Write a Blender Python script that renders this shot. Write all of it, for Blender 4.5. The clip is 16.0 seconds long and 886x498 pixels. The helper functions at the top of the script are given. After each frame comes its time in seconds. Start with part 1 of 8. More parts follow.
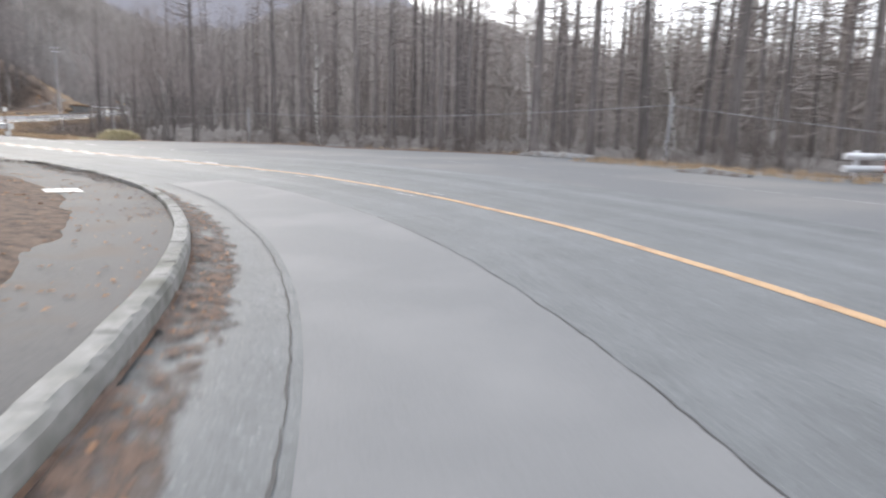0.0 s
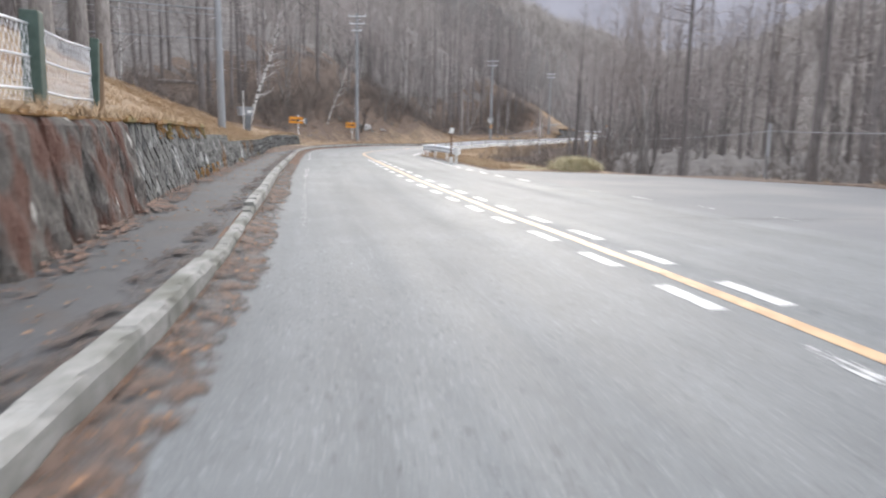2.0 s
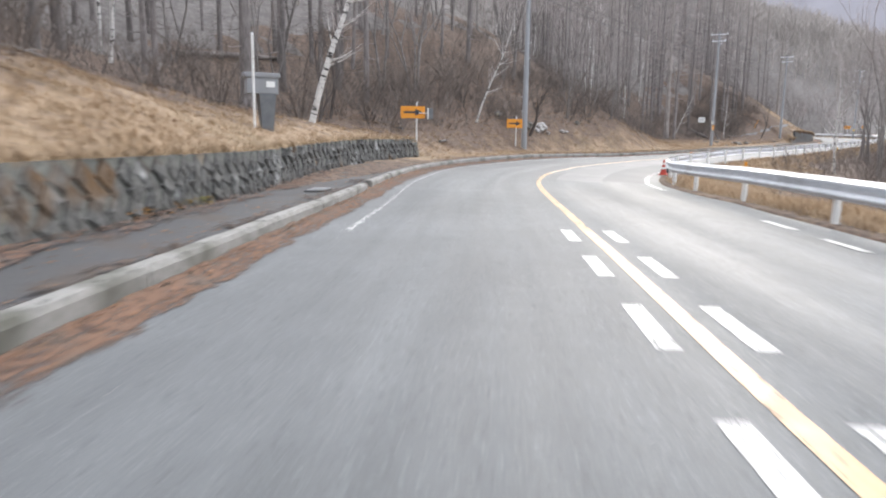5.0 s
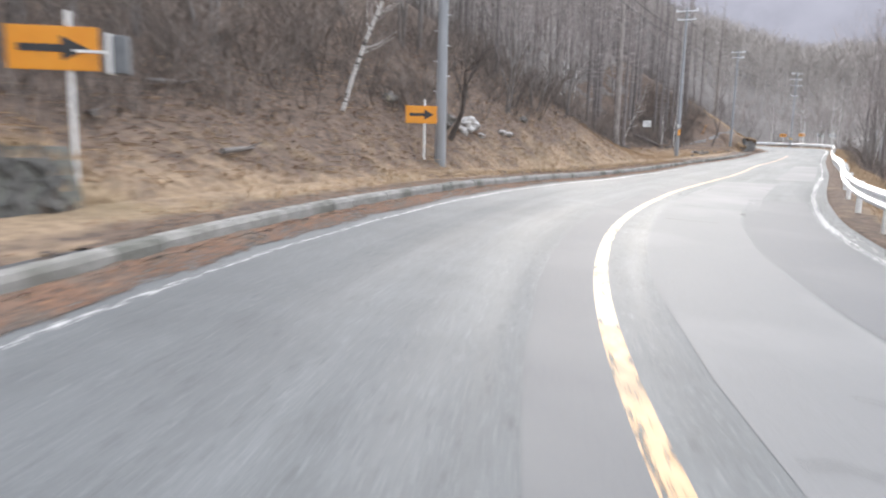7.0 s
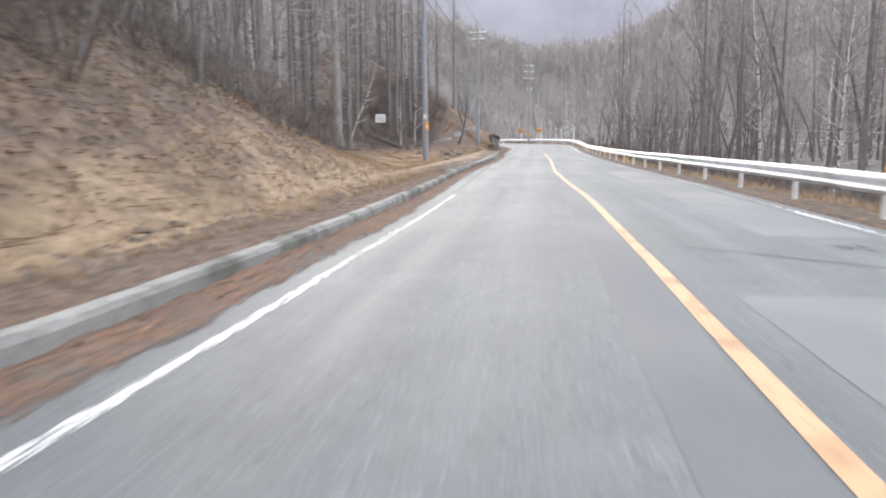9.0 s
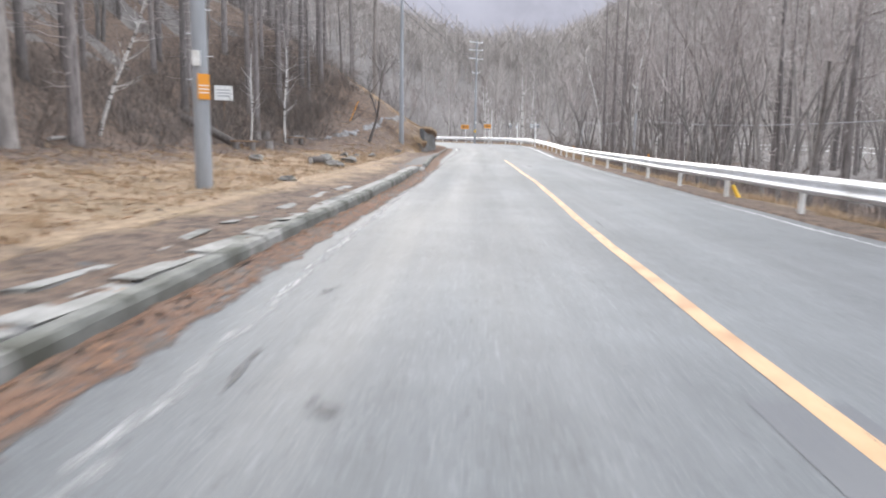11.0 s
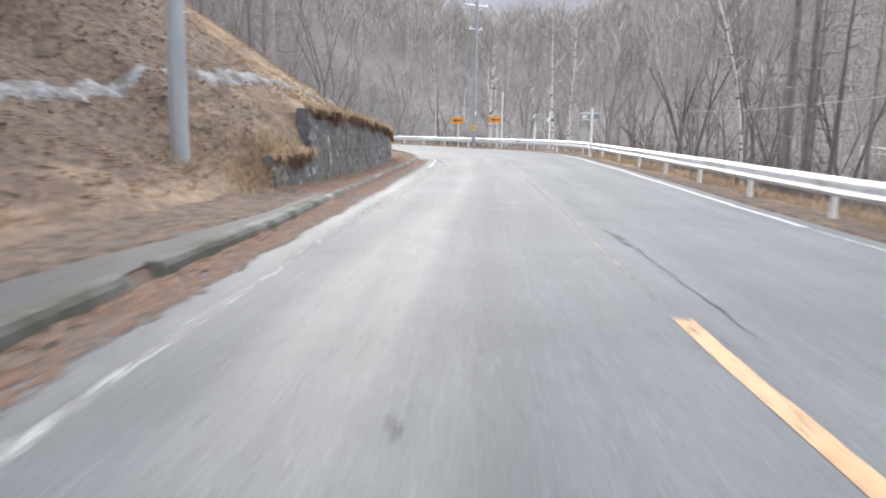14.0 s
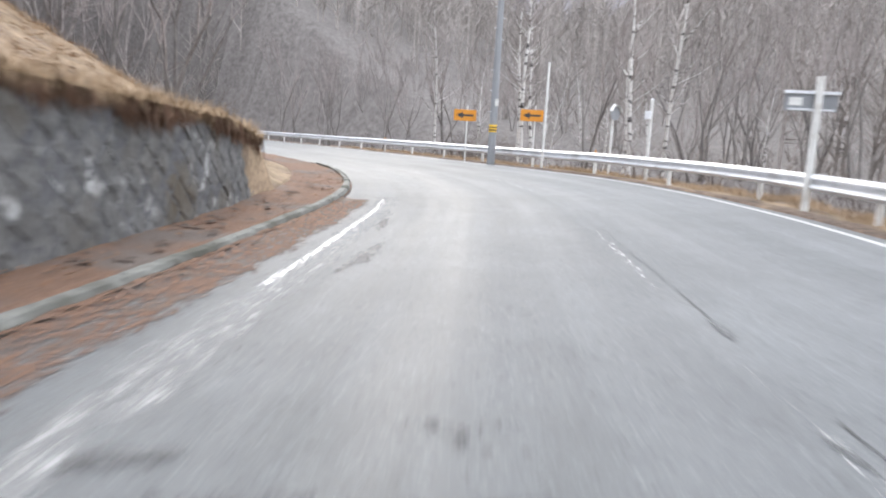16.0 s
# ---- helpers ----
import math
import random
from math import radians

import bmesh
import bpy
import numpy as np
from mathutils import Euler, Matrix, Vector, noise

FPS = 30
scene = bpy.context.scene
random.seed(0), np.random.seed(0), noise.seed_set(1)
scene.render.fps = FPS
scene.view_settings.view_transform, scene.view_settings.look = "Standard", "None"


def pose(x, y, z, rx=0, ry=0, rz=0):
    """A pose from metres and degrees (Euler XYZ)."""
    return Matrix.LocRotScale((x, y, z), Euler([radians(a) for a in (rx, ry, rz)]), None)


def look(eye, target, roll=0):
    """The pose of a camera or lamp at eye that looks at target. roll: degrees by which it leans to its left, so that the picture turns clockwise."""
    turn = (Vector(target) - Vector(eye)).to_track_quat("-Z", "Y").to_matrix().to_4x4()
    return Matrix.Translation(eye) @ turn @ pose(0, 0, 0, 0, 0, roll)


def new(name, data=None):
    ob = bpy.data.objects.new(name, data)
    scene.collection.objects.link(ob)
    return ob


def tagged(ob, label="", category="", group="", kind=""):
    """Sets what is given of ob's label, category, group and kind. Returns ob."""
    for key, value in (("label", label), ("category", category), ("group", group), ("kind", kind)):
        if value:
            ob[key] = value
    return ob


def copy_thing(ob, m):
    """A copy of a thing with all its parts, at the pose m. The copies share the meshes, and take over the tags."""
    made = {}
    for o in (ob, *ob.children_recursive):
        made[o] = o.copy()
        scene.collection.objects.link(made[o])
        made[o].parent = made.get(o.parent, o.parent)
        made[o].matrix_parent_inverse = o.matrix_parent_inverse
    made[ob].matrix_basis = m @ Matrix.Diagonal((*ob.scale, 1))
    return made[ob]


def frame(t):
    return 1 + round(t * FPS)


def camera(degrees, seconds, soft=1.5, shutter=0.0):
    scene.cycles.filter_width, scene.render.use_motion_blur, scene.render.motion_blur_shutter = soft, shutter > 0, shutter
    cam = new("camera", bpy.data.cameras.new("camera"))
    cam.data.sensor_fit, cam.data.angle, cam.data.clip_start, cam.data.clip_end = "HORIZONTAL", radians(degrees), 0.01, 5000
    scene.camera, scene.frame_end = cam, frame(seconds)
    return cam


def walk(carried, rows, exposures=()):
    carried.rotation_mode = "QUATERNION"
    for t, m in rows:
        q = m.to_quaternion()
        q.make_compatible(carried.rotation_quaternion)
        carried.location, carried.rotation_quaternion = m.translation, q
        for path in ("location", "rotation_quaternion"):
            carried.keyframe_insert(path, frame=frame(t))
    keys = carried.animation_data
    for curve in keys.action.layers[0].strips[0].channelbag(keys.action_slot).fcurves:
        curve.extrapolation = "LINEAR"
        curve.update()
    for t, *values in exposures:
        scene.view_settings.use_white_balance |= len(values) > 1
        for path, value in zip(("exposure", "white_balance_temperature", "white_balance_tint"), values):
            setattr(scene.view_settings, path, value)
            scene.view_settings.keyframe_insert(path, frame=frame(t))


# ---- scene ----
cam = camera(66.10, 16.0, soft=2.0, shutter=0.4)
PATH = [
    (0.0, pose(-0.000, 0.000, 1.300, 79.41, -1.53, 0.30)),
    (0.5, pose(-0.337, 4.105, 1.226, 79.93, -0.46, 10.57)),
    (1.0, pose(-1.506, 8.133, 1.185, 80.32, -0.00, 21.06)),
    (1.5, pose(-3.486, 11.965, 1.159, 79.98, 0.00, 30.65)),
    (2.0, pose(-5.888, 15.374, 1.122, 80.46, -1.08, 38.86)),
    (2.5, pose(-8.468, 18.406, 1.093, 80.37, -1.34, 45.65)),
    (3.0, pose(-11.546, 21.406, 1.086, 80.57, -1.91, 49.59)),
    (3.5, pose(-14.741, 24.390, 1.069, 80.51, -1.41, 51.74)),
    (3.7, pose(-16.097, 25.591, 1.058, 80.52, -1.58, 52.19)),
    (5.8, pose(-31.526, 39.736, 1.002, 80.72, -0.36, 52.51)),
    (6.0, pose(-33.198, 41.184, 0.999, 80.74, -0.20, 52.15)),
    (6.5, pose(-37.214, 44.896, 1.001, 81.21, -1.20, 49.65)),
    (7.0, pose(-40.815, 48.765, 1.017, 81.22, -1.37, 45.01)),
    (7.5, pose(-44.091, 53.172, 1.043, 81.11, -0.45, 39.28)),
    (8.0, pose(-46.945, 57.926, 1.051, 81.06, -0.05, 33.25)),
    (8.5, pose(-49.422, 62.951, 1.073, 81.18, 0.55, 27.53)),
    (8.7, pose(-50.256, 64.962, 1.089, 81.46, 0.64, 25.55)),
    (10.8, pose(-58.894, 91.202, 1.324, 81.62, -0.73, 18.80)),
    (11.0, pose(-59.535, 93.498, 1.351, 81.46, -0.83, 18.59)),
    (11.5, pose(-61.022, 99.145, 1.409, 81.51, -0.75, 18.54)),
    (12.0, pose(-62.433, 104.860, 1.453, 81.51, -0.61, 18.72)),
    (12.5, pose(-63.975, 110.823, 1.511, 81.71, -0.94, 19.00)),
    (13.0, pose(-65.699, 116.915, 1.603, 81.96, -0.73, 19.18)),
    (13.5, pose(-67.614, 123.252, 1.722, 81.95, -0.14, 19.11)),
    (14.0, pose(-69.510, 129.441, 1.827, 81.56, -1.16, 18.79)),
    (14.5, pose(-71.165, 135.475, 1.915, 82.67, -0.36, 18.81)),
    (15.0, pose(-72.761, 141.388, 2.018, 82.46, -0.97, 18.67)),
    (15.5, pose(-74.470, 147.166, 2.144, 82.46, -2.03, 19.06)),
    (16.0, pose(-76.199, 152.740, 2.283, 81.91, -3.26, 20.46)),
]
walk(cam, PATH, exposures=[(0.0, 1.4), (1.0, 1.5), (2.5, 1.54), (3.5, 1.58), (6.0, 1.7), (8.5, 1.74), (11.0, 1.82), (13.0, 1.84), (14.5, 1.82), (16.0, 1.86)])

# ---------------------------------------------------------------- light
world = bpy.data.worlds.new("overcast_sky")
scene.world = world
world.use_nodes = True
wn = world.node_tree
wn.nodes.clear()
sky = wn.nodes.new("ShaderNodeTexSky")
sky.sky_type = "NISHITA"
sky.sun_disc = False
sky.sun_elevation = radians(24)
sky.sun_rotation = radians(-31)
sky.air_density, sky.dust_density = 1.0, 3.0
cloud = wn.nodes.new("ShaderNodeMix")
cloud.data_type = "RGBA"
cloud.inputs["Factor"].default_value = 0.72
cloud.inputs["B"].default_value = (9.0, 9.25, 9.95, 1)
wn.links.new(sky.outputs["Color"], cloud.inputs["A"])
back = wn.nodes.new("ShaderNodeBackground")
back.inputs["Strength"].default_value = 0.11
wn.links.new(cloud.outputs["Result"], back.inputs["Color"])
wout = wn.nodes.new("ShaderNodeOutputWorld")
wn.links.new(back.outputs["Background"], wout.inputs["Surface"])

sun = new("sun", bpy.data.lights.new("sun", "SUN"))
sun.data.energy, sun.data.angle, sun.data.color = 0.5, radians(24), (1.0, 0.95, 0.88)
sun.matrix_world = look((0, 0, 60), (0.515 * 100, -0.857 * 100, 60 - 45))


# ---------------------------------------------------------------- materials
def material(name, a, b, scale=6.0, rough=0.8, metal=0.0, bump=0.3, stretch=(1, 1, 1), stain=None, stain_scale=0.6,
             stain_at=(0.5, 0.7), vary=0.0, detail=6.0, depth=0.02, island=False, world_space=False, moss=None):
    """A procedural surface: grain between the colours a and b, stains on a larger scale, fine relief."""
    m = bpy.data.materials.new(name)
    m.use_nodes = True
    n, k = m.node_tree.nodes, m.node_tree.links
    bsdf = n["Principled BSDF"]
    co = n.new("ShaderNodeTexCoord")
    mp = n.new("ShaderNodeMapping")
    mp.inputs["Scale"].default_value = stretch
    k.new(n.new("ShaderNodeNewGeometry").outputs["Position"] if world_space else co.outputs["Object"], mp.inputs["Vector"])
    fine = n.new("ShaderNodeTexNoise")
    fine.inputs["Scale"].default_value, fine.inputs["Detail"].default_value = scale, detail
    fine.inputs["Roughness"].default_value = 0.65
    k.new(mp.outputs["Vector"], fine.inputs["Vector"])
    ramp = n.new("ShaderNodeValToRGB")
    ramp.color_ramp.elements[0].position, ramp.color_ramp.elements[1].position = 0.32, 0.68
    ramp.color_ramp.elements[0].color, ramp.color_ramp.elements[1].color = (*a, 1), (*b, 1)
    k.new(fine.outputs["Fac"], ramp.inputs["Fac"])
    colour = ramp.outputs["Color"]
    if stain:
        big = n.new("ShaderNodeTexNoise")
        big.inputs["Scale"].default_value, big.inputs["Detail"].default_value = stain_scale, 5
        k.new(mp.outputs["Vector"], big.inputs["Vector"])
        edge = n.new("ShaderNodeMapRange")
        edge.inputs["From Min"].default_value, edge.inputs["From Max"].default_value = stain_at
        k.new(big.outputs["Fac"], edge.inputs["Value"])
        mix = n.new("ShaderNodeMix")
        mix.data_type = "RGBA"
        mix.inputs["B"].default_value = (*stain, 1)
        k.new(edge.outputs["Result"], mix.inputs["Factor"])
        k.new(colour, mix.inputs["A"])
        colour = mix.outputs["Result"]
    if moss:
        spot_ = n.new("ShaderNodeTexNoise")
        spot_.inputs["Scale"].default_value, spot_.inputs["Detail"].default_value = moss[1], 6
        shift = n.new("ShaderNodeVectorMath")
        shift.inputs[1].default_value = (13.7, 4.1, 7.9)
        k.new(mp.outputs["Vector"], shift.inputs[0])
        k.new(shift.outputs["Vector"], spot_.inputs["Vector"])
        edge2 = n.new("ShaderNodeMapRange")
        edge2.inputs["From Min"].default_value, edge2.inputs["From Max"].default_value = moss[2]
        k.new(spot_.outputs["Fac"], edge2.inputs["Value"])
        mix2 = n.new("ShaderNodeMix")
        mix2.data_type = "RGBA"
        mix2.inputs["B"].default_value = (*moss[0], 1)
        k.new(edge2.outputs["Result"], mix2.inputs["Factor"])
        k.new(colour, mix2.inputs["A"])
        colour = mix2.outputs["Result"]
    if vary or island:
        hsv = n.new("ShaderNodeHueSaturation")
        span = n.new("ShaderNodeMapRange")
        span.inputs["To Min"].default_value, span.inputs["To Max"].default_value = 1 - vary, 1 + vary
        if island:
            k.new(n.new("ShaderNodeNewGeometry").outputs["Random Per Island"], span.inputs["Value"])
        else:
            k.new(n.new("ShaderNodeObjectInfo").outputs["Random"], span.inputs["Value"])
        k.new(span.outputs["Result"], hsv.inputs["Value"])
        k.new(colour, hsv.inputs["Color"])
        colour = hsv.outputs["Color"]
    k.new(colour, bsdf.inputs["Base Color"])
    bsdf.inputs["Roughness"].default_value, bsdf.inputs["Metallic"].default_value = rough, metal
    if bump:
        bp = n.new("ShaderNodeBump")
        bp.inputs["Strength"].default_value, bp.inputs["Distance"].default_value = bump, depth
        k.new(fine.outputs["Fac"], bp.inputs["Height"])
        k.new(bp.outputs["Normal"], bsdf.inputs["Normal"])
    return m


def worn_material(name, a, b, wear, size=26.0, edge=0.1, rough=0.6, grain=14.0, long=0.22, stain=None, gap=0.05, blotch=0.25, bump=0.1, depth=0.02):
    """Paint or dust that has flaked away in places and along its borders, so that the asphalt under it shows."""
    m = material(name, a, b, grain, rough, bump=bump, depth=depth, stain=stain, stain_scale=2.4, stain_at=(0.5, 0.66))
    n, k = m.node_tree.nodes, m.node_tree.links
    co = n.new("ShaderNodeTexCoord")
    mp = n.new("ShaderNodeMapping")
    mp.inputs["Scale"].default_value = (long, 1, 1)
    k.new(co.outputs["UV"], mp.inputs["Vector"])
    t = n.new("ShaderNodeTexNoise")
    t.inputs["Scale"].default_value, t.inputs["Detail"].default_value, t.inputs["Roughness"].default_value = size, 7, 0.7
    k.new(mp.outputs["Vector"], t.inputs["Vector"])
    patch = n.new("ShaderNodeTexNoise")
    patch.inputs["Scale"].default_value, patch.inputs["Detail"].default_value = 0.7, 3
    k.new(mp.outputs["Vector"], patch.inputs["Vector"])
    sides = n.new("ShaderNodeAttribute")
    sides.attribute_name = "border"
    rim = n.new("ShaderNodeMath")
    rim.operation = "MULTIPLY_ADD"
    rim.inputs[1].default_value = -edge
    k.new(sides.outputs["Fac"], rim.inputs[0])
    k.new(t.outputs["Fac"], rim.inputs[2])
    both = n.new("ShaderNodeMath")
    both.operation = "MULTIPLY_ADD"
    both.inputs[1].default_value = blotch
    k.new(patch.outputs["Fac"], both.inputs[0])
    k.new(rim.outputs["Value"], both.inputs[2])
    cut = n.new("ShaderNodeMapRange")
    cut.inputs["From Min"].default_value, cut.inputs["From Max"].default_value = wear + blotch / 2, wear + blotch / 2 + gap
    k.new(both.outputs["Value"], cut.inputs["Value"])
    k.new(cut.outputs["Result"], n["Principled BSDF"].inputs["Alpha"])
    return m


def blend_material(name, attribute, first, second, rough=0.95, depth=0.05, aged=(0.2, 0.165, 0.075)):
    """Two grounds (each: dark, light, scale) that change over where the attribute says, with a ragged border."""
    m = bpy.data.materials.new(name)
    m.use_nodes = True
    n, k = m.node_tree.nodes, m.node_tree.links
    bsdf = n["Principled BSDF"]
    co = n.new("ShaderNodeTexCoord")
    cols, facs = [], []
    for dark, light, scale in (first, second):
        t = n.new("ShaderNodeTexNoise")
        t.inputs["Scale"].default_value, t.inputs["Detail"].default_value = scale, 8
        t.inputs["Roughness"].default_value = 0.72
        k.new(co.outputs["Object"], t.inputs["Vector"])
        r = n.new("ShaderNodeValToRGB")
        r.color_ramp.elements[0].position, r.color_ramp.elements[1].position = 0.35, 0.66
        r.color_ramp.elements[0].color, r.color_ramp.elements[1].color = (*dark, 1), (*light, 1)
        k.new(t.outputs["Fac"], r.inputs["Fac"])
        cols.append(r.outputs["Color"])
        facs.append(t.outputs["Fac"])
    at = n.new("ShaderNodeAttribute")
    at.attribute_name = attribute
    rag = n.new("ShaderNodeTexNoise")
    rag.inputs["Scale"].default_value, rag.inputs["Detail"].default_value = 0.9, 8
    rag.inputs["Roughness"].default_value = 0.65
    k.new(co.outputs["Object"], rag.inputs["Vector"])
    add = n.new("ShaderNodeMath")
    add.operation = "MULTIPLY_ADD"
    add.inputs[1].default_value = 1.7
    k.new(at.outputs["Fac"], add.inputs[2])
    k.new(rag.outputs["Fac"], add.inputs[0])
    cut = n.new("ShaderNodeMapRange")
    cut.inputs["From Min"].default_value, cut.inputs["From Max"].default_value = 0.87, 1.32
    k.new(add.outputs["Value"], cut.inputs["Value"])
    mix = n.new("ShaderNodeMix")
    mix.data_type = "RGBA"
    k.new(cut.outputs["Result"], mix.inputs["Factor"])
    tint = n.new("ShaderNodeTexNoise")
    tint.inputs["Scale"].default_value, tint.inputs["Detail"].default_value = 0.33, 6
    k.new(co.outputs["Object"], tint.inputs["Vector"])
    green = n.new("ShaderNodeMapRange")
    green.inputs["From Min"].default_value, green.inputs["From Max"].default_value, green.inputs["To Max"].default_value = 0.5, 0.68, 0.55
    k.new(tint.outputs["Fac"], green.inputs["Value"])
    olive = n.new("ShaderNodeMix")
    olive.data_type = "RGBA"
    olive.inputs["B"].default_value = (*aged, 1)
    k.new(green.outputs["Result"], olive.inputs["Factor"])
    k.new(cols[0], olive.inputs["A"])
    k.new(olive.outputs["Result"], mix.inputs["A"])
    k.new(cols[1], mix.inputs["B"])
    k.new(mix.outputs["Result"], bsdf.inputs["Base Color"])
    bsdf.inputs["Roughness"].default_value = rough
    bp = n.new("ShaderNodeBump")
    bp.inputs["Strength"].default_value, bp.inputs["Distance"].default_value = 0.7, depth
    k.new(facs[1], bp.inputs["Height"])
    k.new(bp.outputs["Normal"], bsdf.inputs["Normal"])
    return m


def carriageway_material(name):
    """Old asphalt: aggregate, pale specks, long streaks of wear along the lanes and cloudy stains."""
    m = bpy.data.materials.new(name)
    m.use_nodes = True
    n, k = m.node_tree.nodes, m.node_tree.links
    bsdf = n["Principled BSDF"]
    co = n.new("ShaderNodeTexCoord")

    def tex(scale, stretch=None, detail=6.0, rough=0.65):
        t = n.new("ShaderNodeTexNoise")
        t.inputs["Scale"].default_value, t.inputs["Detail"].default_value, t.inputs["Roughness"].default_value = scale, detail, rough
        if stretch:
            mp = n.new("ShaderNodeMapping")
            mp.inputs["Scale"].default_value = stretch
            k.new(co.outputs["UV"], mp.inputs["Vector"])
            k.new(mp.outputs["Vector"], t.inputs["Vector"])
        else:
            k.new(co.outputs["Object"], t.inputs["Vector"])
        return t.outputs["Fac"]

    def ramp(value, lo, hi, a, b):
        r = n.new("ShaderNodeMapRange")
        for key, val in (("From Min", lo), ("From Max", hi), ("To Min", a), ("To Max", b)):
            r.inputs[key].default_value = val
        k.new(value, r.inputs["Value"])
        return r.outputs["Result"]

    def times(a, b):
        t = n.new("ShaderNodeMath")
        t.operation = "MULTIPLY"
        k.new(a, t.inputs[0])
        k.new(b, t.inputs[1])
        return t.outputs["Value"]

    grain = tex(60, None, 8, 0.8)
    tone = times(ramp(grain, 0.3, 0.7, 0.7, 1.3), ramp(tex(1.0, (0.07, 1.5, 1)), 0.3, 0.7, 0.84, 1.16))
    tone = times(tone, ramp(tex(0.16), 0.35, 0.65, 0.88, 1.14))
    tone = times(tone, ramp(tex(1.3), 0.35, 0.68, 0.93, 1.09))
    tone = times(tone, ramp(tex(1.0, (0.5, 9.0, 1)), 0.6, 0.74, 1.0, 1.22))
    tone = times(tone, ramp(tex(30, None, 2, 0.5), 0.61, 0.68, 1.0, 1.55))
    tone = times(tone, ramp(tex(17, None, 2, 0.5), 0.3, 0.38, 0.58, 1.0))
    tone = times(tone, ramp(tex(0.5, None, 7, 0.7), 0.66, 0.74, 1.0, 0.8))
    mix = n.new("ShaderNodeMix")
    mix.data_type, mix.blend_type = "RGBA", "MULTIPLY"
    mix.inputs["Factor"].default_value = 1.0
    mix.inputs["A"].default_value = (0.105, 0.112, 0.116, 1)
    k.new(tone, mix.inputs["B"])
    k.new(mix.outputs["Result"], bsdf.inputs["Base Color"])
    k.new(ramp(tex(1.0, (0.06, 1.1, 1)), 0.3, 0.7, 0.6, 0.78), bsdf.inputs["Roughness"])
    bp = n.new("ShaderNodeBump")
    bp.inputs["Strength"].default_value, bp.inputs["Distance"].default_value = 0.35, 0.006
    k.new(grain, bp.inputs["Height"])
    k.new(bp.outputs["Normal"], bsdf.inputs["Normal"])
    return m


M_ROAD = carriageway_material("asphalt")
M_LAYBY = material("old_asphalt", (0.086, 0.089, 0.095), (0.126, 0.13, 0.136), 30, 0.75, bump=0.3, depth=0.008,
                   stain=(0.156, 0.153, 0.149), stain_scale=0.18, stain_at=(0.45, 0.65))
M_PATCH = material("repaired_asphalt", (0.115, 0.119, 0.122), (0.15, 0.153, 0.158), 55, 0.7, bump=0.2, depth=0.005,
                   stain=(0.175, 0.176, 0.178), stain_scale=0.4, stain_at=(0.45, 0.7))
M_DARKPATCH = material("dark_asphalt", (0.08, 0.084, 0.091), (0.112, 0.115, 0.122), 50, 0.7, bump=0.2, depth=0.005,
                       stain=(0.119, 0.122, 0.126), stain_scale=0.5, stain_at=(0.45, 0.7))
M_CRACK = material("crack_tar", (0.02, 0.02, 0.022), (0.05, 0.05, 0.05), 20, 0.7, bump=0.2)
M_WALKWAY = material("walkway_asphalt", (0.037, 0.037, 0.04), (0.068, 0.068, 0.07), 26, 0.75, bump=0.4, depth=0.01,
                     stain=(0.055, 0.044, 0.037), stain_scale=1.3, stain_at=(0.52, 0.68))
M_WHITE = worn_material("worn_white_paint", (0.39, 0.39, 0.383), (0.488, 0.488, 0.481), 0.35, 26, 0.06)
M_OLDWHITE = worn_material("flaked_white_paint", (0.378, 0.378, 0.371), (0.5, 0.5, 0.492), 0.49, 26, 0.08)
M_YELLOW = worn_material("worn_yellow_paint", (0.386, 0.23, 0.103), (0.469, 0.299, 0.152), 0.34, 24, 0.05, 0.72, stain=(0.304, 0.156, 0.06))
M_FADED = worn_material("flaked_yellow_paint", (0.25, 0.215, 0.175), (0.32, 0.275, 0.22), 0.47, 18, 0.12, gap=0.2, blotch=0.5)
M_FLECKED = worn_material("flecked_yellow_paint", (0.359, 0.202, 0.083), (0.478, 0.331, 0.184), 0.38, 18, 0.06, stain=(0.239, 0.156, 0.083))
M_CREAM = worn_material("pale_yellow_paint", (0.377, 0.294, 0.198), (0.478, 0.396, 0.285), 0.37, 18, 0.06, stain=(0.294, 0.202, 0.12))
M_EDGEWHITE = worn_material("scuffed_white_paint", (0.464, 0.464, 0.457), (0.588, 0.588, 0.581), 0.47, 26, 0.08)
M_FLAKES = worn_material("last_paint_flakes", (0.45, 0.45, 0.44), (0.6, 0.6, 0.59), 0.585, 22, 0.05, blotch=0.45)
M_DUST = worn_material("dusty_edge", (0.304, 0.302, 0.296), (0.4, 0.396, 0.388), 0.41, 12, 0.24, 0.9, 7, 0.2, gap=0.3, blotch=0.2)
for glossy in (M_YELLOW, M_CREAM, M_FLECKED):
    glossy.node_tree.nodes["Principled BSDF"].inputs["Coat Weight"].default_value = 0.42 if glossy is M_YELLOW else 0.08
    glossy.node_tree.nodes["Principled BSDF"].inputs["Coat Roughness"].default_value = 0.36
    glossy.node_tree.nodes["Principled BSDF"].inputs["Specular IOR Level"].default_value = 0.5
M_TARSPOT = worn_material("tar_stain", (0.056, 0.057, 0.06), (0.092, 0.093, 0.096), 0.44, 7, 0.22, 0.7, 9, 0.6, gap=0.12)
M_GUTTER = worn_material("gutter_litter", (0.098, 0.056, 0.037), (0.2, 0.112, 0.07), 0.385, 11, 0.22, 0.95, 34, 0.7, stain=(0.12, 0.088, 0.068), gap=0.14, blotch=0.25, bump=0.6, depth=0.02)
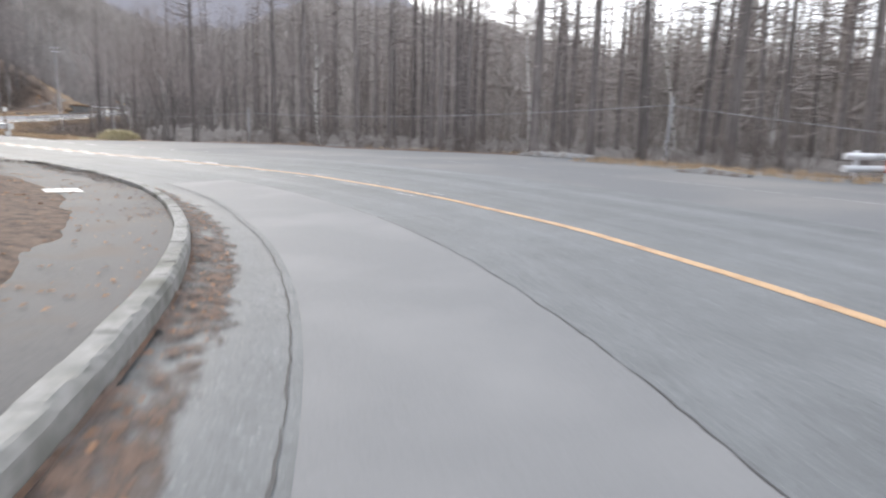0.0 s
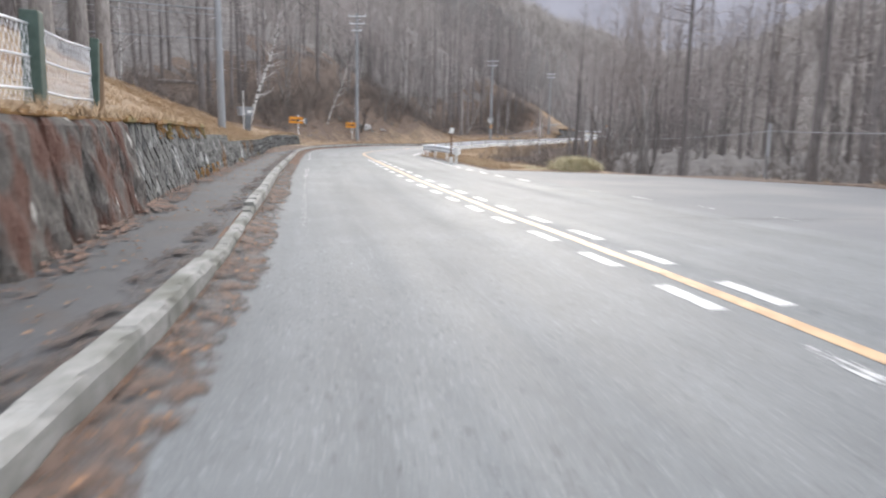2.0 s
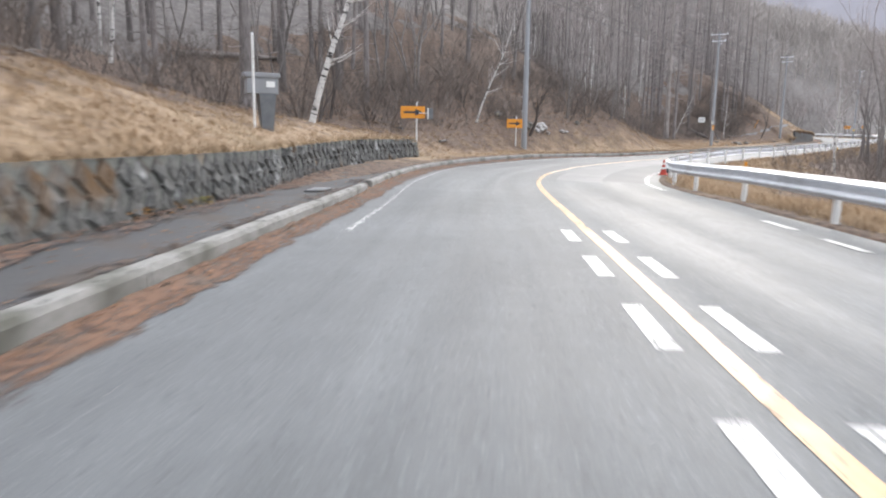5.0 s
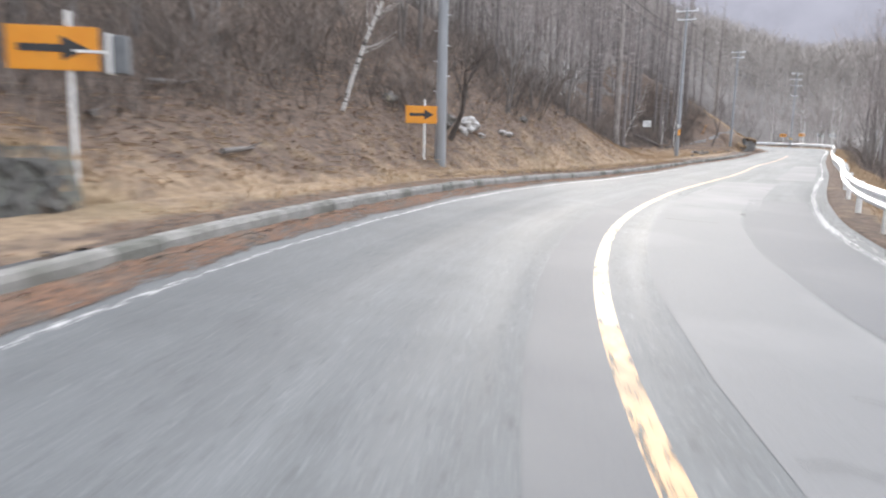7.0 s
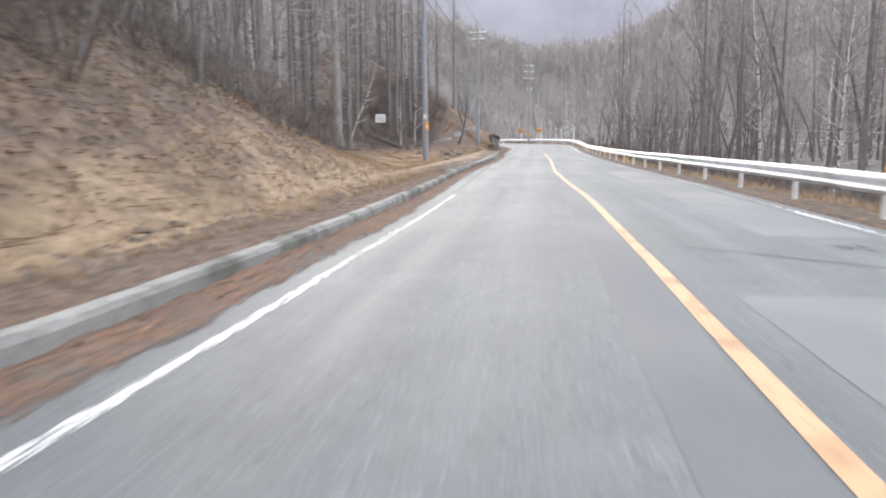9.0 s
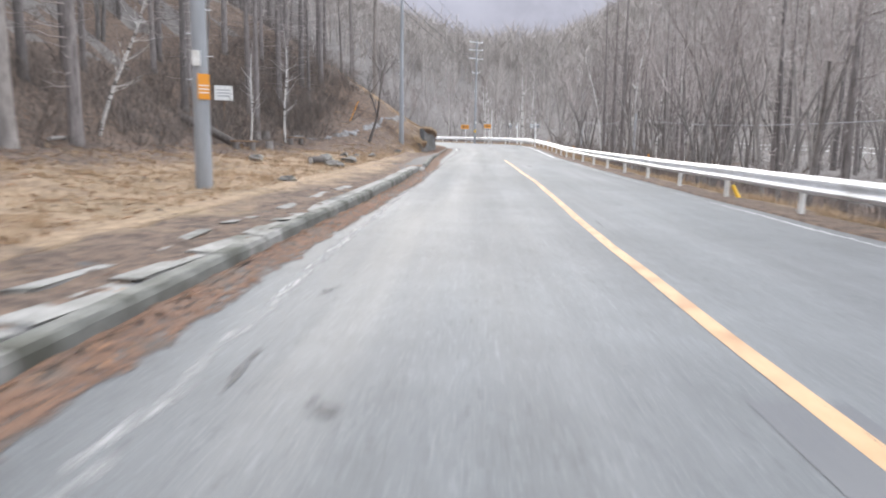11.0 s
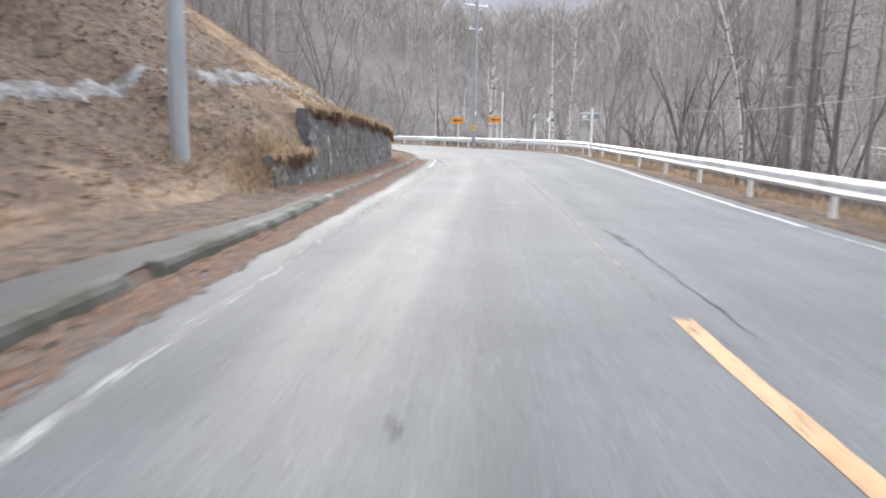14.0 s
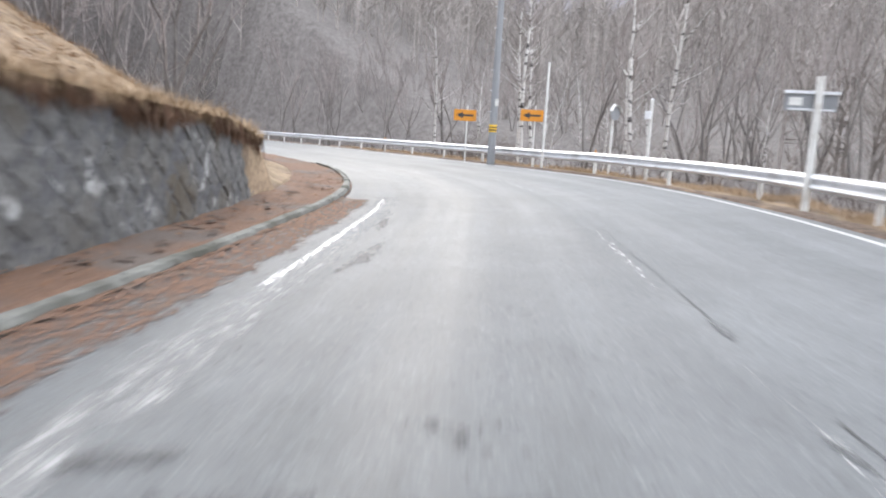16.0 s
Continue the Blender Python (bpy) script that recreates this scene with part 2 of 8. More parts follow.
M_MUD = worn_material("gutter_mud", (0.058, 0.041, 0.033), (0.165, 0.105, 0.075), 0.37, 6, 0.22, 0.9, 26, 0.7, stain=(0.105, 0.1, 0.096), gap=0.2, blotch=0.4, bump=0.7, depth=0.025)
M_FOOTLITTER = worn_material("wall_foot_leaves", (0.08, 0.047, 0.034), (0.19, 0.115, 0.082), 0.47, 10, 0.2, 0.95, 26, 0.7, stain=(0.1, 0.085, 0.075), gap=0.08, blotch=0.5, bump=0.7, depth=0.02)
M_DARKLITTER = worn_material("damp_litter", (0.04, 0.032, 0.028), (0.11, 0.078, 0.062), 0.49, 7, 0.2, 0.95, 30, 0.6, gap=0.13, blotch=0.5, bump=0.7, depth=0.02)
M_LITTER = material("leaf_litter", (0.088, 0.05, 0.033), (0.215, 0.125, 0.08), 30, 0.95, bump=0.9, depth=0.03,
                    stain=(0.125, 0.1, 0.085), stain_scale=0.8, stain_at=(0.5, 0.64))
M_LEAF = material("dead_leaf", (0.153, 0.068, 0.032), (0.297, 0.171, 0.09), 20, 0.9, bump=0.0, vary=0.4, island=True)
M_CONCRETE = material("weathered_concrete", (0.178, 0.178, 0.166), (0.306, 0.297, 0.281), 14, 0.88, bump=0.6, depth=0.012,
                      stain=(0.102, 0.102, 0.085), stain_scale=1.3, stain_at=(0.48, 0.66), vary=0.07, world_space=True)
M_DARKKERB = material("mossy_concrete", (0.109, 0.112, 0.098), (0.196, 0.196, 0.18), 14, 0.9, bump=0.5, depth=0.012,
                      stain=(0.065, 0.065, 0.051), stain_scale=1.3, stain_at=(0.45, 0.62), vary=0.09, world_space=True)
M_STONE = material("wall_stone", (0.049, 0.048, 0.045), (0.157, 0.155, 0.148), 7, 0.92, bump=0.9, depth=0.03, stain=(0.4, 0.4, 0.39), stain_scale=1.5,
                   stain_at=(0.59, 0.7), vary=0.26, world_space=True, moss=((0.128, 0.068, 0.024), 0.55, (0.6, 0.68)))
M_DARKSTONE = material("damp_wall_stone", (0.07, 0.069, 0.067), (0.165, 0.162, 0.156), 8, 0.9, bump=0.9, depth=0.03, stain=(0.37, 0.37, 0.36), stain_scale=2.6,
                       stain_at=(0.6, 0.68), vary=0.1, world_space=True, stretch=(1, 1, 0.8), moss=((0.085, 0.07, 0.05), 0.8, (0.5, 0.7)))
M_DARKJOINT = material("dark_joint", (0.057, 0.057, 0.061), (0.135, 0.135, 0.139), 9, 0.95, bump=0.7, depth=0.03, stain=(0.216, 0.216, 0.216), stain_scale=1.2, stain_at=(0.6, 0.72))
M_JOINT = material("mossy_joint", (0.075, 0.076, 0.068), (0.162, 0.165, 0.149), 9, 0.95, bump=0.7, depth=0.03, stain=(0.203, 0.115, 0.048), stain_scale=0.55,
                   stain_at=(0.58, 0.7), world_space=True)
M_CLOD = material("damp_leaf_clod", (0.05, 0.039, 0.031), (0.135, 0.1, 0.08), 18, 0.95, bump=0.6, depth=0.02, vary=0.35, island=True)
M_SHRUB = material("shrub_stems", (0.09, 0.074, 0.065), (0.217, 0.181, 0.158), 3, 0.95, bump=0.0, vary=0.3)
M_RUST = material("rusty_stone", (0.036, 0.032, 0.029), (0.14, 0.125, 0.112), 7, 0.95, bump=1.0, depth=0.09, stretch=(1, 1, 0.45),
                  stain=(0.085, 0.038, 0.026), stain_scale=2.1, stain_at=(0.48, 0.58), moss=((0.38, 0.365, 0.34), 3.2, (0.64, 0.69)), world_space=True)
M_MOSS = material("orange_moss", (0.12, 0.058, 0.016), (0.24, 0.125, 0.035), 12, 0.95, bump=0.6, depth=0.02,
                  stain=(0.14, 0.15, 0.05), stain_scale=1.0, stain_at=(0.5, 0.7))
M_LIMEWASH = material("flaking_white_wall", (0.527, 0.552, 0.578), (0.646, 0.663, 0.68), 5, 0.85, bump=0.3, depth=0.01,
                      stain=(0.17, 0.196, 0.212), stain_scale=2.0, stain_at=(0.6, 0.68))
M_GROUND = blend_material("hillside", "litter", ((0.19, 0.134, 0.085), (0.432, 0.317, 0.21), 6.0),
                          ((0.045, 0.034, 0.028), (0.205, 0.142, 0.104), 5.0), depth=0.13, aged=(0.162, 0.128, 0.067))
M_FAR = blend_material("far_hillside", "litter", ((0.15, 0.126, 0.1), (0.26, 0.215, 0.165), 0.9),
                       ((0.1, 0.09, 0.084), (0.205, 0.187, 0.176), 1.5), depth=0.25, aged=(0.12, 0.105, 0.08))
# violet-grey stands for the haze of distance, put into the base colour
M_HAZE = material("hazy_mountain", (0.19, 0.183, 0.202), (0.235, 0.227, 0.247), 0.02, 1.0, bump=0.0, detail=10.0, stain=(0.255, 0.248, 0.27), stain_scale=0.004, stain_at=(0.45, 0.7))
M_GRASS = material("dry_grass", (0.25, 0.171, 0.099), (0.475, 0.352, 0.23), 3, 0.9, bump=0.0, vary=0.3, island=True)
M_ROOTS = material("dead_stems", (0.085, 0.047, 0.03), (0.21, 0.125, 0.082), 3, 0.95, bump=0.0, vary=0.35, island=True)
M_BARK = material("larch_bark", (0.087, 0.077, 0.074), (0.233, 0.21, 0.201), 9, 0.95, bump=0.8, depth=0.03, stretch=(1, 1, 0.2), vary=0.25)
M_GREYBARK = material("grey_bark", (0.098, 0.089, 0.084), (0.244, 0.225, 0.211), 8, 0.95, bump=0.6, depth=0.02, stretch=(1, 1, 0.3), vary=0.2)
M_STOUTBARK = material("stout_larch_bark", (0.14, 0.122, 0.112), (0.33, 0.3, 0.28), 11, 0.95, bump=1.0, depth=0.04, stretch=(1, 1, 0.22), vary=0.2,
                       stain=(0.1, 0.09, 0.085), stain_scale=1.5, stain_at=(0.55, 0.7))
M_BIRCH = material("birch_bark", (0.42, 0.40, 0.38), (0.68, 0.66, 0.63), 5, 0.85, bump=0.3, stretch=(1, 1, 4.0),
                   stain=(0.05, 0.045, 0.042), stain_scale=2.2, stain_at=(0.56, 0.6))
M_TWIG = material("bare_twigs", (0.168, 0.145, 0.136), (0.362, 0.323, 0.31), 3, 0.95, bump=0.0, vary=0.25)
M_STEEL = material("galvanised_steel", (0.66, 0.68, 0.71), (0.80, 0.82, 0.85), 3, 0.4, metal=0.35, bump=0.05,
                   stain=(0.34, 0.33, 0.32), stain_scale=0.9, stain_at=(0.55, 0.8))
M_POSTPAINT = material("white_post_paint", (0.62, 0.62, 0.6), (0.78, 0.78, 0.76), 6, 0.6, bump=0.1,
                       stain=(0.4, 0.37, 0.32), stain_scale=2.0, stain_at=(0.55, 0.75))
M_POLE = material("pole_concrete", (0.212, 0.221, 0.234), (0.306, 0.315, 0.327), 6, 0.8, bump=0.15, stretch=(1, 1, 0.15),
                  stain=(0.17, 0.17, 0.17), stain_scale=0.8, stain_at=(0.5, 0.7))
M_PALEPOST = material("pale_post", (0.306, 0.31, 0.323), (0.425, 0.429, 0.438), 6, 0.8, bump=0.15, stretch=(1, 1, 0.15),
                       stain=(0.212, 0.212, 0.212), stain_scale=0.8, stain_at=(0.55, 0.72))
M_SLATE = material("slate_paint", (0.1, 0.108, 0.115), (0.15, 0.158, 0.165), 5, 0.6, bump=0.1)
M_ORANGE = material("orange_board", (0.624, 0.234, 0.012), (0.671, 0.281, 0.023), 2, 0.5, bump=0.0,
                    stain=(0.468, 0.187, 0.023), stain_scale=3, stain_at=(0.55, 0.8))
M_BLACK = material("black_film", (0.018, 0.02, 0.024), (0.035, 0.036, 0.04), 4, 0.5, bump=0.0)
M_CABLE = material("cable_sheath", (0.03, 0.03, 0.032), (0.06, 0.06, 0.062), 4, 0.6, bump=0.0)
M_INSULATOR = material("insulator_glaze", (0.55, 0.56, 0.58), (0.68, 0.69, 0.7), 4, 0.3, bump=0.0)
M_GREEN = material("dark_green_paint", (0.02, 0.045, 0.035), (0.045, 0.075, 0.06), 8, 0.6, bump=0.1)
M_WOOD = material("weathered_wood", (0.12, 0.075, 0.045), (0.24, 0.16, 0.1), 6, 0.9, bump=0.5, stretch=(3, 3, 0.5))
M_ROCK = material("rock", (0.07, 0.066, 0.062), (0.2, 0.188, 0.172), 5, 0.92, bump=0.8, depth=0.04,
                  stain=(0.30, 0.27, 0.2), stain_scale=1.5, stain_at=(0.55, 0.7), vary=0.25)
M_PALEROCK = material("pale_rock", (0.3, 0.29, 0.28), (0.52, 0.505, 0.49), 5, 0.9, bump=0.8, depth=0.05, stain=(0.16, 0.14, 0.12), stain_scale=2.2, stain_at=(0.54, 0.66))
M_DARKBARK = material("dark_bark", (0.045, 0.038, 0.034), (0.13, 0.112, 0.102), 9, 0.95, bump=0.7, depth=0.02, stretch=(1, 1, 0.3))
M_SNOW = material("old_snow", (0.104, 0.102, 0.101), (0.288, 0.288, 0.292), 9, 0.8, bump=0.7, depth=0.06,
                  stain=(0.104, 0.088, 0.076), stain_scale=2.8, stain_at=(0.46, 0.6))
M_CONE = material("cone_red", (0.383, 0.034, 0.021), (0.51, 0.064, 0.038), 4, 0.5, bump=0.0)
M_LAMP = material("amber_lens", (0.85, 0.5, 0.03), (0.9, 0.56, 0.06), 4, 0.3, bump=0.0)
M_SCRUB = material("pale_scrub", (0.36, 0.32, 0.19), (0.62, 0.56, 0.4), 4, 0.9, bump=0.0, vary=0.3, island=True)


# ---------------------------------------------------------------- the line of the road
KNOTS = [(3.2, -30), (3.9, -14), (4.0, -4), (3.3, 4.3), (1.0, 11.2), (-3.5, 17.7), (-10.5, 23.8), (-22.0, 33.3),
         (-34.6, 44.2), (-40.3, 49.4), (-45.3, 56.2), (-49.3, 65.5), (-53.2, 79.0), (-60.3, 103.5), (-66.8, 126.2),
         (-73.7, 150.7), (-77.2, 162.6), (-79.1, 168.2), (-83.3, 175.0), (-90, 181.5), (-103, 193.0), (-123, 208), (-150, 226)]


def smooth_line(points, step=0.25):
    """A natural cubic curve through the points, sampled at even steps."""
    q = np.array(points, float)
    u = np.r_[0, np.cumsum(np.hypot(*np.diff(q, axis=0).T))]
    h, m = np.diff(u), len(q)
    a, b = np.eye(m), np.zeros((m, 2))
    for i in range(1, m - 1):
        a[i, i - 1:i + 2] = h[i - 1], 2 * (h[i - 1] + h[i]), h[i]
        b[i] = 6 * ((q[i + 1] - q[i]) / h[i] - (q[i] - q[i - 1]) / h[i - 1])
    c = np.linalg.solve(a, b)
    w = np.arange(0, u[-1], step)
    i = np.clip(np.searchsorted(u, w, side="right") - 1, 0, m - 2)
    l, r, g = (u[i + 1] - w)[:, None], (w - u[i])[:, None], h[i][:, None]
    return (c[i] * l ** 3 + c[i + 1] * r ** 3) / (6 * g) + (q[i] / g - c[i] * g / 6) * l + (q[i + 1] / g - c[i + 1] * g / 6) * r


LINE = smooth_line(KNOTS)
STATION = np.r_[0, np.cumsum(np.hypot(*np.diff(LINE, axis=0).T))]
STATION -= STATION[((LINE - (3.9, 0)) ** 2).sum(1).argmin()]
AHEAD = np.gradient(LINE, axis=0)
AHEAD /= np.linalg.norm(AHEAD, axis=1)[:, None]
S_MIN, S_MAX = float(STATION[0]), float(STATION[-1])

ROAD_Z = ((-30, 0.25, ), (0, 0.0), (12, -0.10), (22, -0.13), (32, -0.22), (46, -0.27), (60, -0.31), (76, -0.27), (90, -0.17),
          (103, -0.10), (116, 0.03), (128, 0.12), (138, 0.25), (150, 0.42), (161, 0.62), (170, 0.78), (178, 0.95),
          (186, 1.13), (194, 1.38), (202, 1.62), (214, 1.85), (228, 2.15), (290, 3.4))
BANK = ((-30, 0.0), (2, 0.015), (22, 0.02), (34, 0.0), (62, 0.0), (70, -0.035), (84, -0.035), (95, 0.0), (165, 0.0), (182, 0.03), (196, 0.04),
        (215, 0.03), (240, 0.0))
KERB_D = ((-30, 5.2), (5, 5.1), (12, 4.95), (20, 4.66), (23, 4.58), (25, 4.48), (27.5, 4.36), (31, 4.29), (35, 4.19), (40, 4.22), (60, 4.36), (66, 4.28), (72, 4.2),
          (76, 4.3), (82, 4.26), (88, 4.27), (100, 4.2), (112, 4.36), (120, 4.52), (126, 4.44), (131, 4.27), (137, 4.17), (142, 4.22), (148, 4.17), (151, 4.28),
          (156, 4.5), (164, 4.58), (170, 4.86), (176, 5.02), (182, 5.04), (192, 4.88), (205, 4.6), (280, 4.4))


def at(table, s):
    t = np.array(table, float)
    return np.interp(s, t[:, 0], t[:, 1])


def place(s, d, h=0.0):
    """Points of the world s metres along the road, d metres left of its centre line and h above its surface (arrays)."""
    s, d, h = np.broadcast_arrays(np.asarray(s, float), np.asarray(d, float), np.asarray(h, float))
    x, y = np.interp(s, STATION, LINE[:, 0]), np.interp(s, STATION, LINE[:, 1])
    tx, ty = np.interp(s, STATION, AHEAD[:, 0]), np.interp(s, STATION, AHEAD[:, 1])
    z = at(ROAD_Z, s) - at(BANK, s) * np.clip(d, -6, 6) + h
    return np.stack([x - ty * d, y + tx * d, z], -1)


def spot(s, d, h=0.0):
    return Vector(place(s, d, h).tolist())


def heading(s):
    """The road's direction at s, in degrees from +y towards -x."""
    return math.degrees(math.atan2(-np.interp(s, STATION, AHEAD[:, 0]), np.interp(s, STATION, AHEAD[:, 1])))


def nearest(x, y):
    """s and d of places in the world (arrays)."""
    x, y = np.asarray(x, float).ravel(), np.asarray(y, float).ravel()
    s, d = np.empty(len(x)), np.empty(len(x))
    line, ahead, st = LINE[::4], AHEAD[::4], STATION[::4]
    for a in range(0, len(x), 4000):
        dx, dy = x[a:a + 4000, None] - line[:, 0], y[a:a + 4000, None] - line[:, 1]
        k = (dx ** 2 + dy ** 2).argmin(1)
        r = np.arange(len(k))
        s[a:a + 4000] = st[k] + dx[r, k] * ahead[k, 0] + dy[r, k] * ahead[k, 1]
        d[a:a + 4000] = -dx[r, k] * ahead[k, 1] + dy[r, k] * ahead[k, 0]
    return s, d


def ripple(x, y, size=1.0, seed=0.0):
    """Soft unevenness between about -1 and 1."""
    x, y = np.asarray(x) / size, np.asarray(y) / size
    return (np.sin(1.7 * x + 2.3 * y + seed) + np.sin(2.9 * x - 1.3 * y + 1.7 * seed + 1.1) + 0.6 * np.sin(5.1 * x + 4.3 * y + 2.1 * seed)
            + 0.5 * np.sin(-7.7 * x + 6.9 * y + seed)) / 3.1


# heights beside the road: across, at stations along it
LEFT_D = (6.3, 6.7, 8.5, 11, 14, 18, 24, 40, 80, 160)
LEFT = {
    -40: (.15, .2, .3, .5, .9, 2, 5, 14, 38, 75), 22: (.15, .2, .35, .6, 1, 2, 5, 14, 38, 75), 23.9: (.15, .2, .35, .6, 1, 2, 5, 14, 38, 75),
    24.4: (1.5, 1.55, 1.7, 2.2, 3, 4.6, 7.5, 16, 38, 75), 32: (1.42, 1.6, 2.3, 3.3, 4.5, 6.2, 8.5, 16, 38, 75),
    40.5: (1.4, 1.6, 2.5, 3.8, 5.2, 7, 9.5, 17, 38, 75), 41.2: (1.15, 1.4, 2.4, 3.7, 5.1, 6.9, 9.5, 17, 38, 75), 45.6: (1.15, 1.35, 2.2, 3.5, 4.9, 6.7, 9.3, 17, 38, 75),
    46.2: (.92, 1.2, 2.1, 3.4, 4.8, 6.6, 9.2, 17, 38, 75), 60: (.9, 1.15, 1.95, 2.9, 3.8, 5.1, 7.4, 15, 38, 78),
    74.6: (.85, 1.0, 1.3, 1.55, 2.05, 3.3, 5.4, 13.5, 40, 82), 75.0: (.14, .45, 1.1, 1.55, 2.1, 3.4, 5.6, 13.5, 40, 82), 84: (.2, .28, 1.55, 2.95, 4.0, 5.6, 8.2, 17, 44, 86),
    93: (.2, .32, 1.98, 3.95, 6.0, 8.6, 12, 23, 48, 88), 106: (.2, .5, 2.2, 4.0, 5.9, 8.4, 12, 22, 46, 85), 113: (.2, .35, 1.2, 2.6, 4.4, 6.8, 10.5, 20, 43, 80),
    121: (.2, .22, .4, .8, 1.6, 3.8, 7.6, 17, 40, 78), 134: (.2, .24, .34, .55, 1, 3, 7, 16, 40, 78), 150: (.2, .25, .42, .65, 1.1, 3.3, 7.6, 18, 42, 80),
    159: (.2, .25, .6, 1.1, 2.1, 4.6, 9, 20, 44, 82), 165: (.13, .35, 1.2, 2.4, 4.1, 6.9, 11, 22, 45, 82), 168: (.13, .5, 1.7, 3.2, 5.0, 7.8, 12, 23, 45, 82), 168.6: (.85, 1.15, 2.2, 3.7, 5.5, 8.2, 12, 23, 45, 82),
    171.4: (.9, 1.75, 3.0, 4.6, 6.4, 8.8, 12.6, 23, 45, 82), 171.9: (2.0, 2.1, 3.1, 4.7, 6.6, 9.2, 13, 23, 45, 82), 182: (1.85, 1.95, 3.0, 4.7, 6.7, 9.2, 12.5, 21, 42, 78),
    189: (1.5, 1.55, 2.5, 3.9, 5.6, 7.7, 10, 17, 38, 72), 191.6: (1.1, 1.2, 1.9, 3.0, 4.4, 6, 8, 14, 36, 70), 193: (.2, .4, 1.0, 1.9, 3, 4.4, 6.5, 12, 34, 70),
    206: (.15, .2, .4, .8, 1.3, 2.2, 4, 10, 32, 68), 300: (.1, .15, .3, .6, 1, 2, 4, 10, 32, 68)}
RIGHT_D = (3.9, 5, 7, 10, 14.2, 16, 20, 30, 60, 120)
RIGHT = {
    -40: (-.02, -.03, -.05, -.05, 0, -.1, -1.5, -4, -8, -10), 40: (-.02, -.03, -.05, -.05, 0, -.1, -1.5, -4, -8, -9), 46: (-.02, -.03, -.05, -.1, -.1, -.4, -1.4, -3, -5, -5),
    50: (.0, .02, -.02, -.3, -.9, -1.3, -1.8, -2.5, -3.5, -3), 58: (.02, .02, -.15, -.8, -1.7, -2, -2.2, -2.4, -3, -2), 74: (.02, .0, -.5, -1.2, -1.8, -2, -2.2, -2.4, -3, 0),
    95: (.02, .0, -.6, -1.2, -1.5, -1.6, -1.7, -1.8, -2, 3), 150: (.02, .0, -.7, -1.3, -1.5, -1.5, -1.5, -1.2, 0, 8), 175: (.02, .02, -.35, -1.2, -1.5, -1.5, -1.4, -1.1, .5, 8),
    200: (.02, .02, -.2, -.8, -1.3, -1.5, -1.5, -1.1, 1, 10), 300: (.02, .02, -.2, -.8, -1.3, -1.5, -1.5, -1.1, 1, 10)}


def table_height(table, across, s, d):
    keys = np.array(sorted(table), float)
    rows = np.array([table[k] for k in sorted(table)], float)
    s, d = np.broadcast_arrays(np.asarray(s, float), np.asarray(d, float))
    i = np.clip(np.searchsorted(keys, s, side="right") - 1, 0, len(keys) - 2)
    w = np.clip((s - keys[i]) / (keys[i + 1] - keys[i]), 0, 1)
    a = np.array(across, float)
    j = np.clip(np.searchsorted(a, d, side="right") - 1, 0, len(a) - 2)
    v = np.clip((d - a[j]) / (a[j + 1] - a[j]), 0, 1)
    return (1 - w) * ((1 - v) * rows[i, j] + v * rows[i, j + 1]) + w * ((1 - v) * rows[i + 1, j] + v * rows[i + 1, j + 1])


def beside(s, d):
    """How high the ground stands above the road at s, d (arrays; d > 6.3 on the hill side, d < -3.9 on the valley side)."""
    s, d = np.broadcast_arrays(np.asarray(s, float), np.asarray(d, float))
    h = np.where(d > 0, table_height(LEFT, LEFT_D, s, np.abs(d)), table_height(RIGHT, RIGHT_D, s, np.abs(d)))
    soft = np.clip((np.abs(d) - np.where(d > 0, 6.5, 4.2)) / 3, 0, 1)
    flat = np.where((d < 0) & (s < 47), np.clip((np.abs(d) - 14) / 2, 0, 1), 1)
    return h + soft * flat * (0.16 * ripple(s, d, 2.4, 1) + 0.09 * ripple(s, d, 0.7, 2))


def on_ground(s, d, sink=0.0):
    return spot(s, d, float(beside(s, d)) - sink)


# ---------------------------------------------------------------- mesh helpers
def mesh_object(name, verts, faces, mats, parent=None, smooth=False, index=None):
    me = bpy.data.meshes.new(name)
    me.from_pydata([tuple(v) for v in verts] if not isinstance(verts, np.ndarray) else verts.tolist(), [], faces if isinstance(faces, list) else faces.tolist())
    for m in mats if isinstance(mats, (list, tuple)) else (mats,):
        me.materials.append(m)
    if index is not None:
        me.polygons.foreach_set("material_index", np.asarray(index, np.int32))
    if smooth:
        me.polygons.foreach_set("use_smooth", np.ones(len(me.polygons), bool))
    me.update()
    ob = new(name, me)
    if parent:
        ob.parent = parent
    return ob


def part(name, bm, mat, parent, label="", smooth=False):
    """Links a bmesh as one mesh object under a thing or a part."""
    me = bpy.data.meshes.new(name)
    bm.to_mesh(me)
    bm.free()
    me.materials.append(mat)
    if smooth:
        me.polygons.foreach_set("use_smooth", np.ones(len(me.polygons), bool))
    ob = new(name, me)
    ob.parent = parent
    return tagged(ob, label)


def thing(name, where, label, category, turn=0.0, group="", kind=""):
    ob = new(name)
    ob.matrix_basis = pose(where[0], where[1], where[2], 0, 0, turn)
    return tagged(ob, label, category, group, kind)


def box(sx, sy, sz, at_=(0, 0, 0), bevel=0.0, bm=None):
    """A box whose middle stands at at_."""
    own = bmesh.new()
    bmesh.ops.create_cube(own, size=1.0, matrix=Matrix.Translation(at_) @ Matrix.Diagonal((sx, sy, sz, 1)))
    if bevel:
        bmesh.ops.bevel(own, geom=own.edges[:], offset=bevel, segments=2, affect="EDGES", profile=0.6)
    return own if bm is None else join(bm, own)


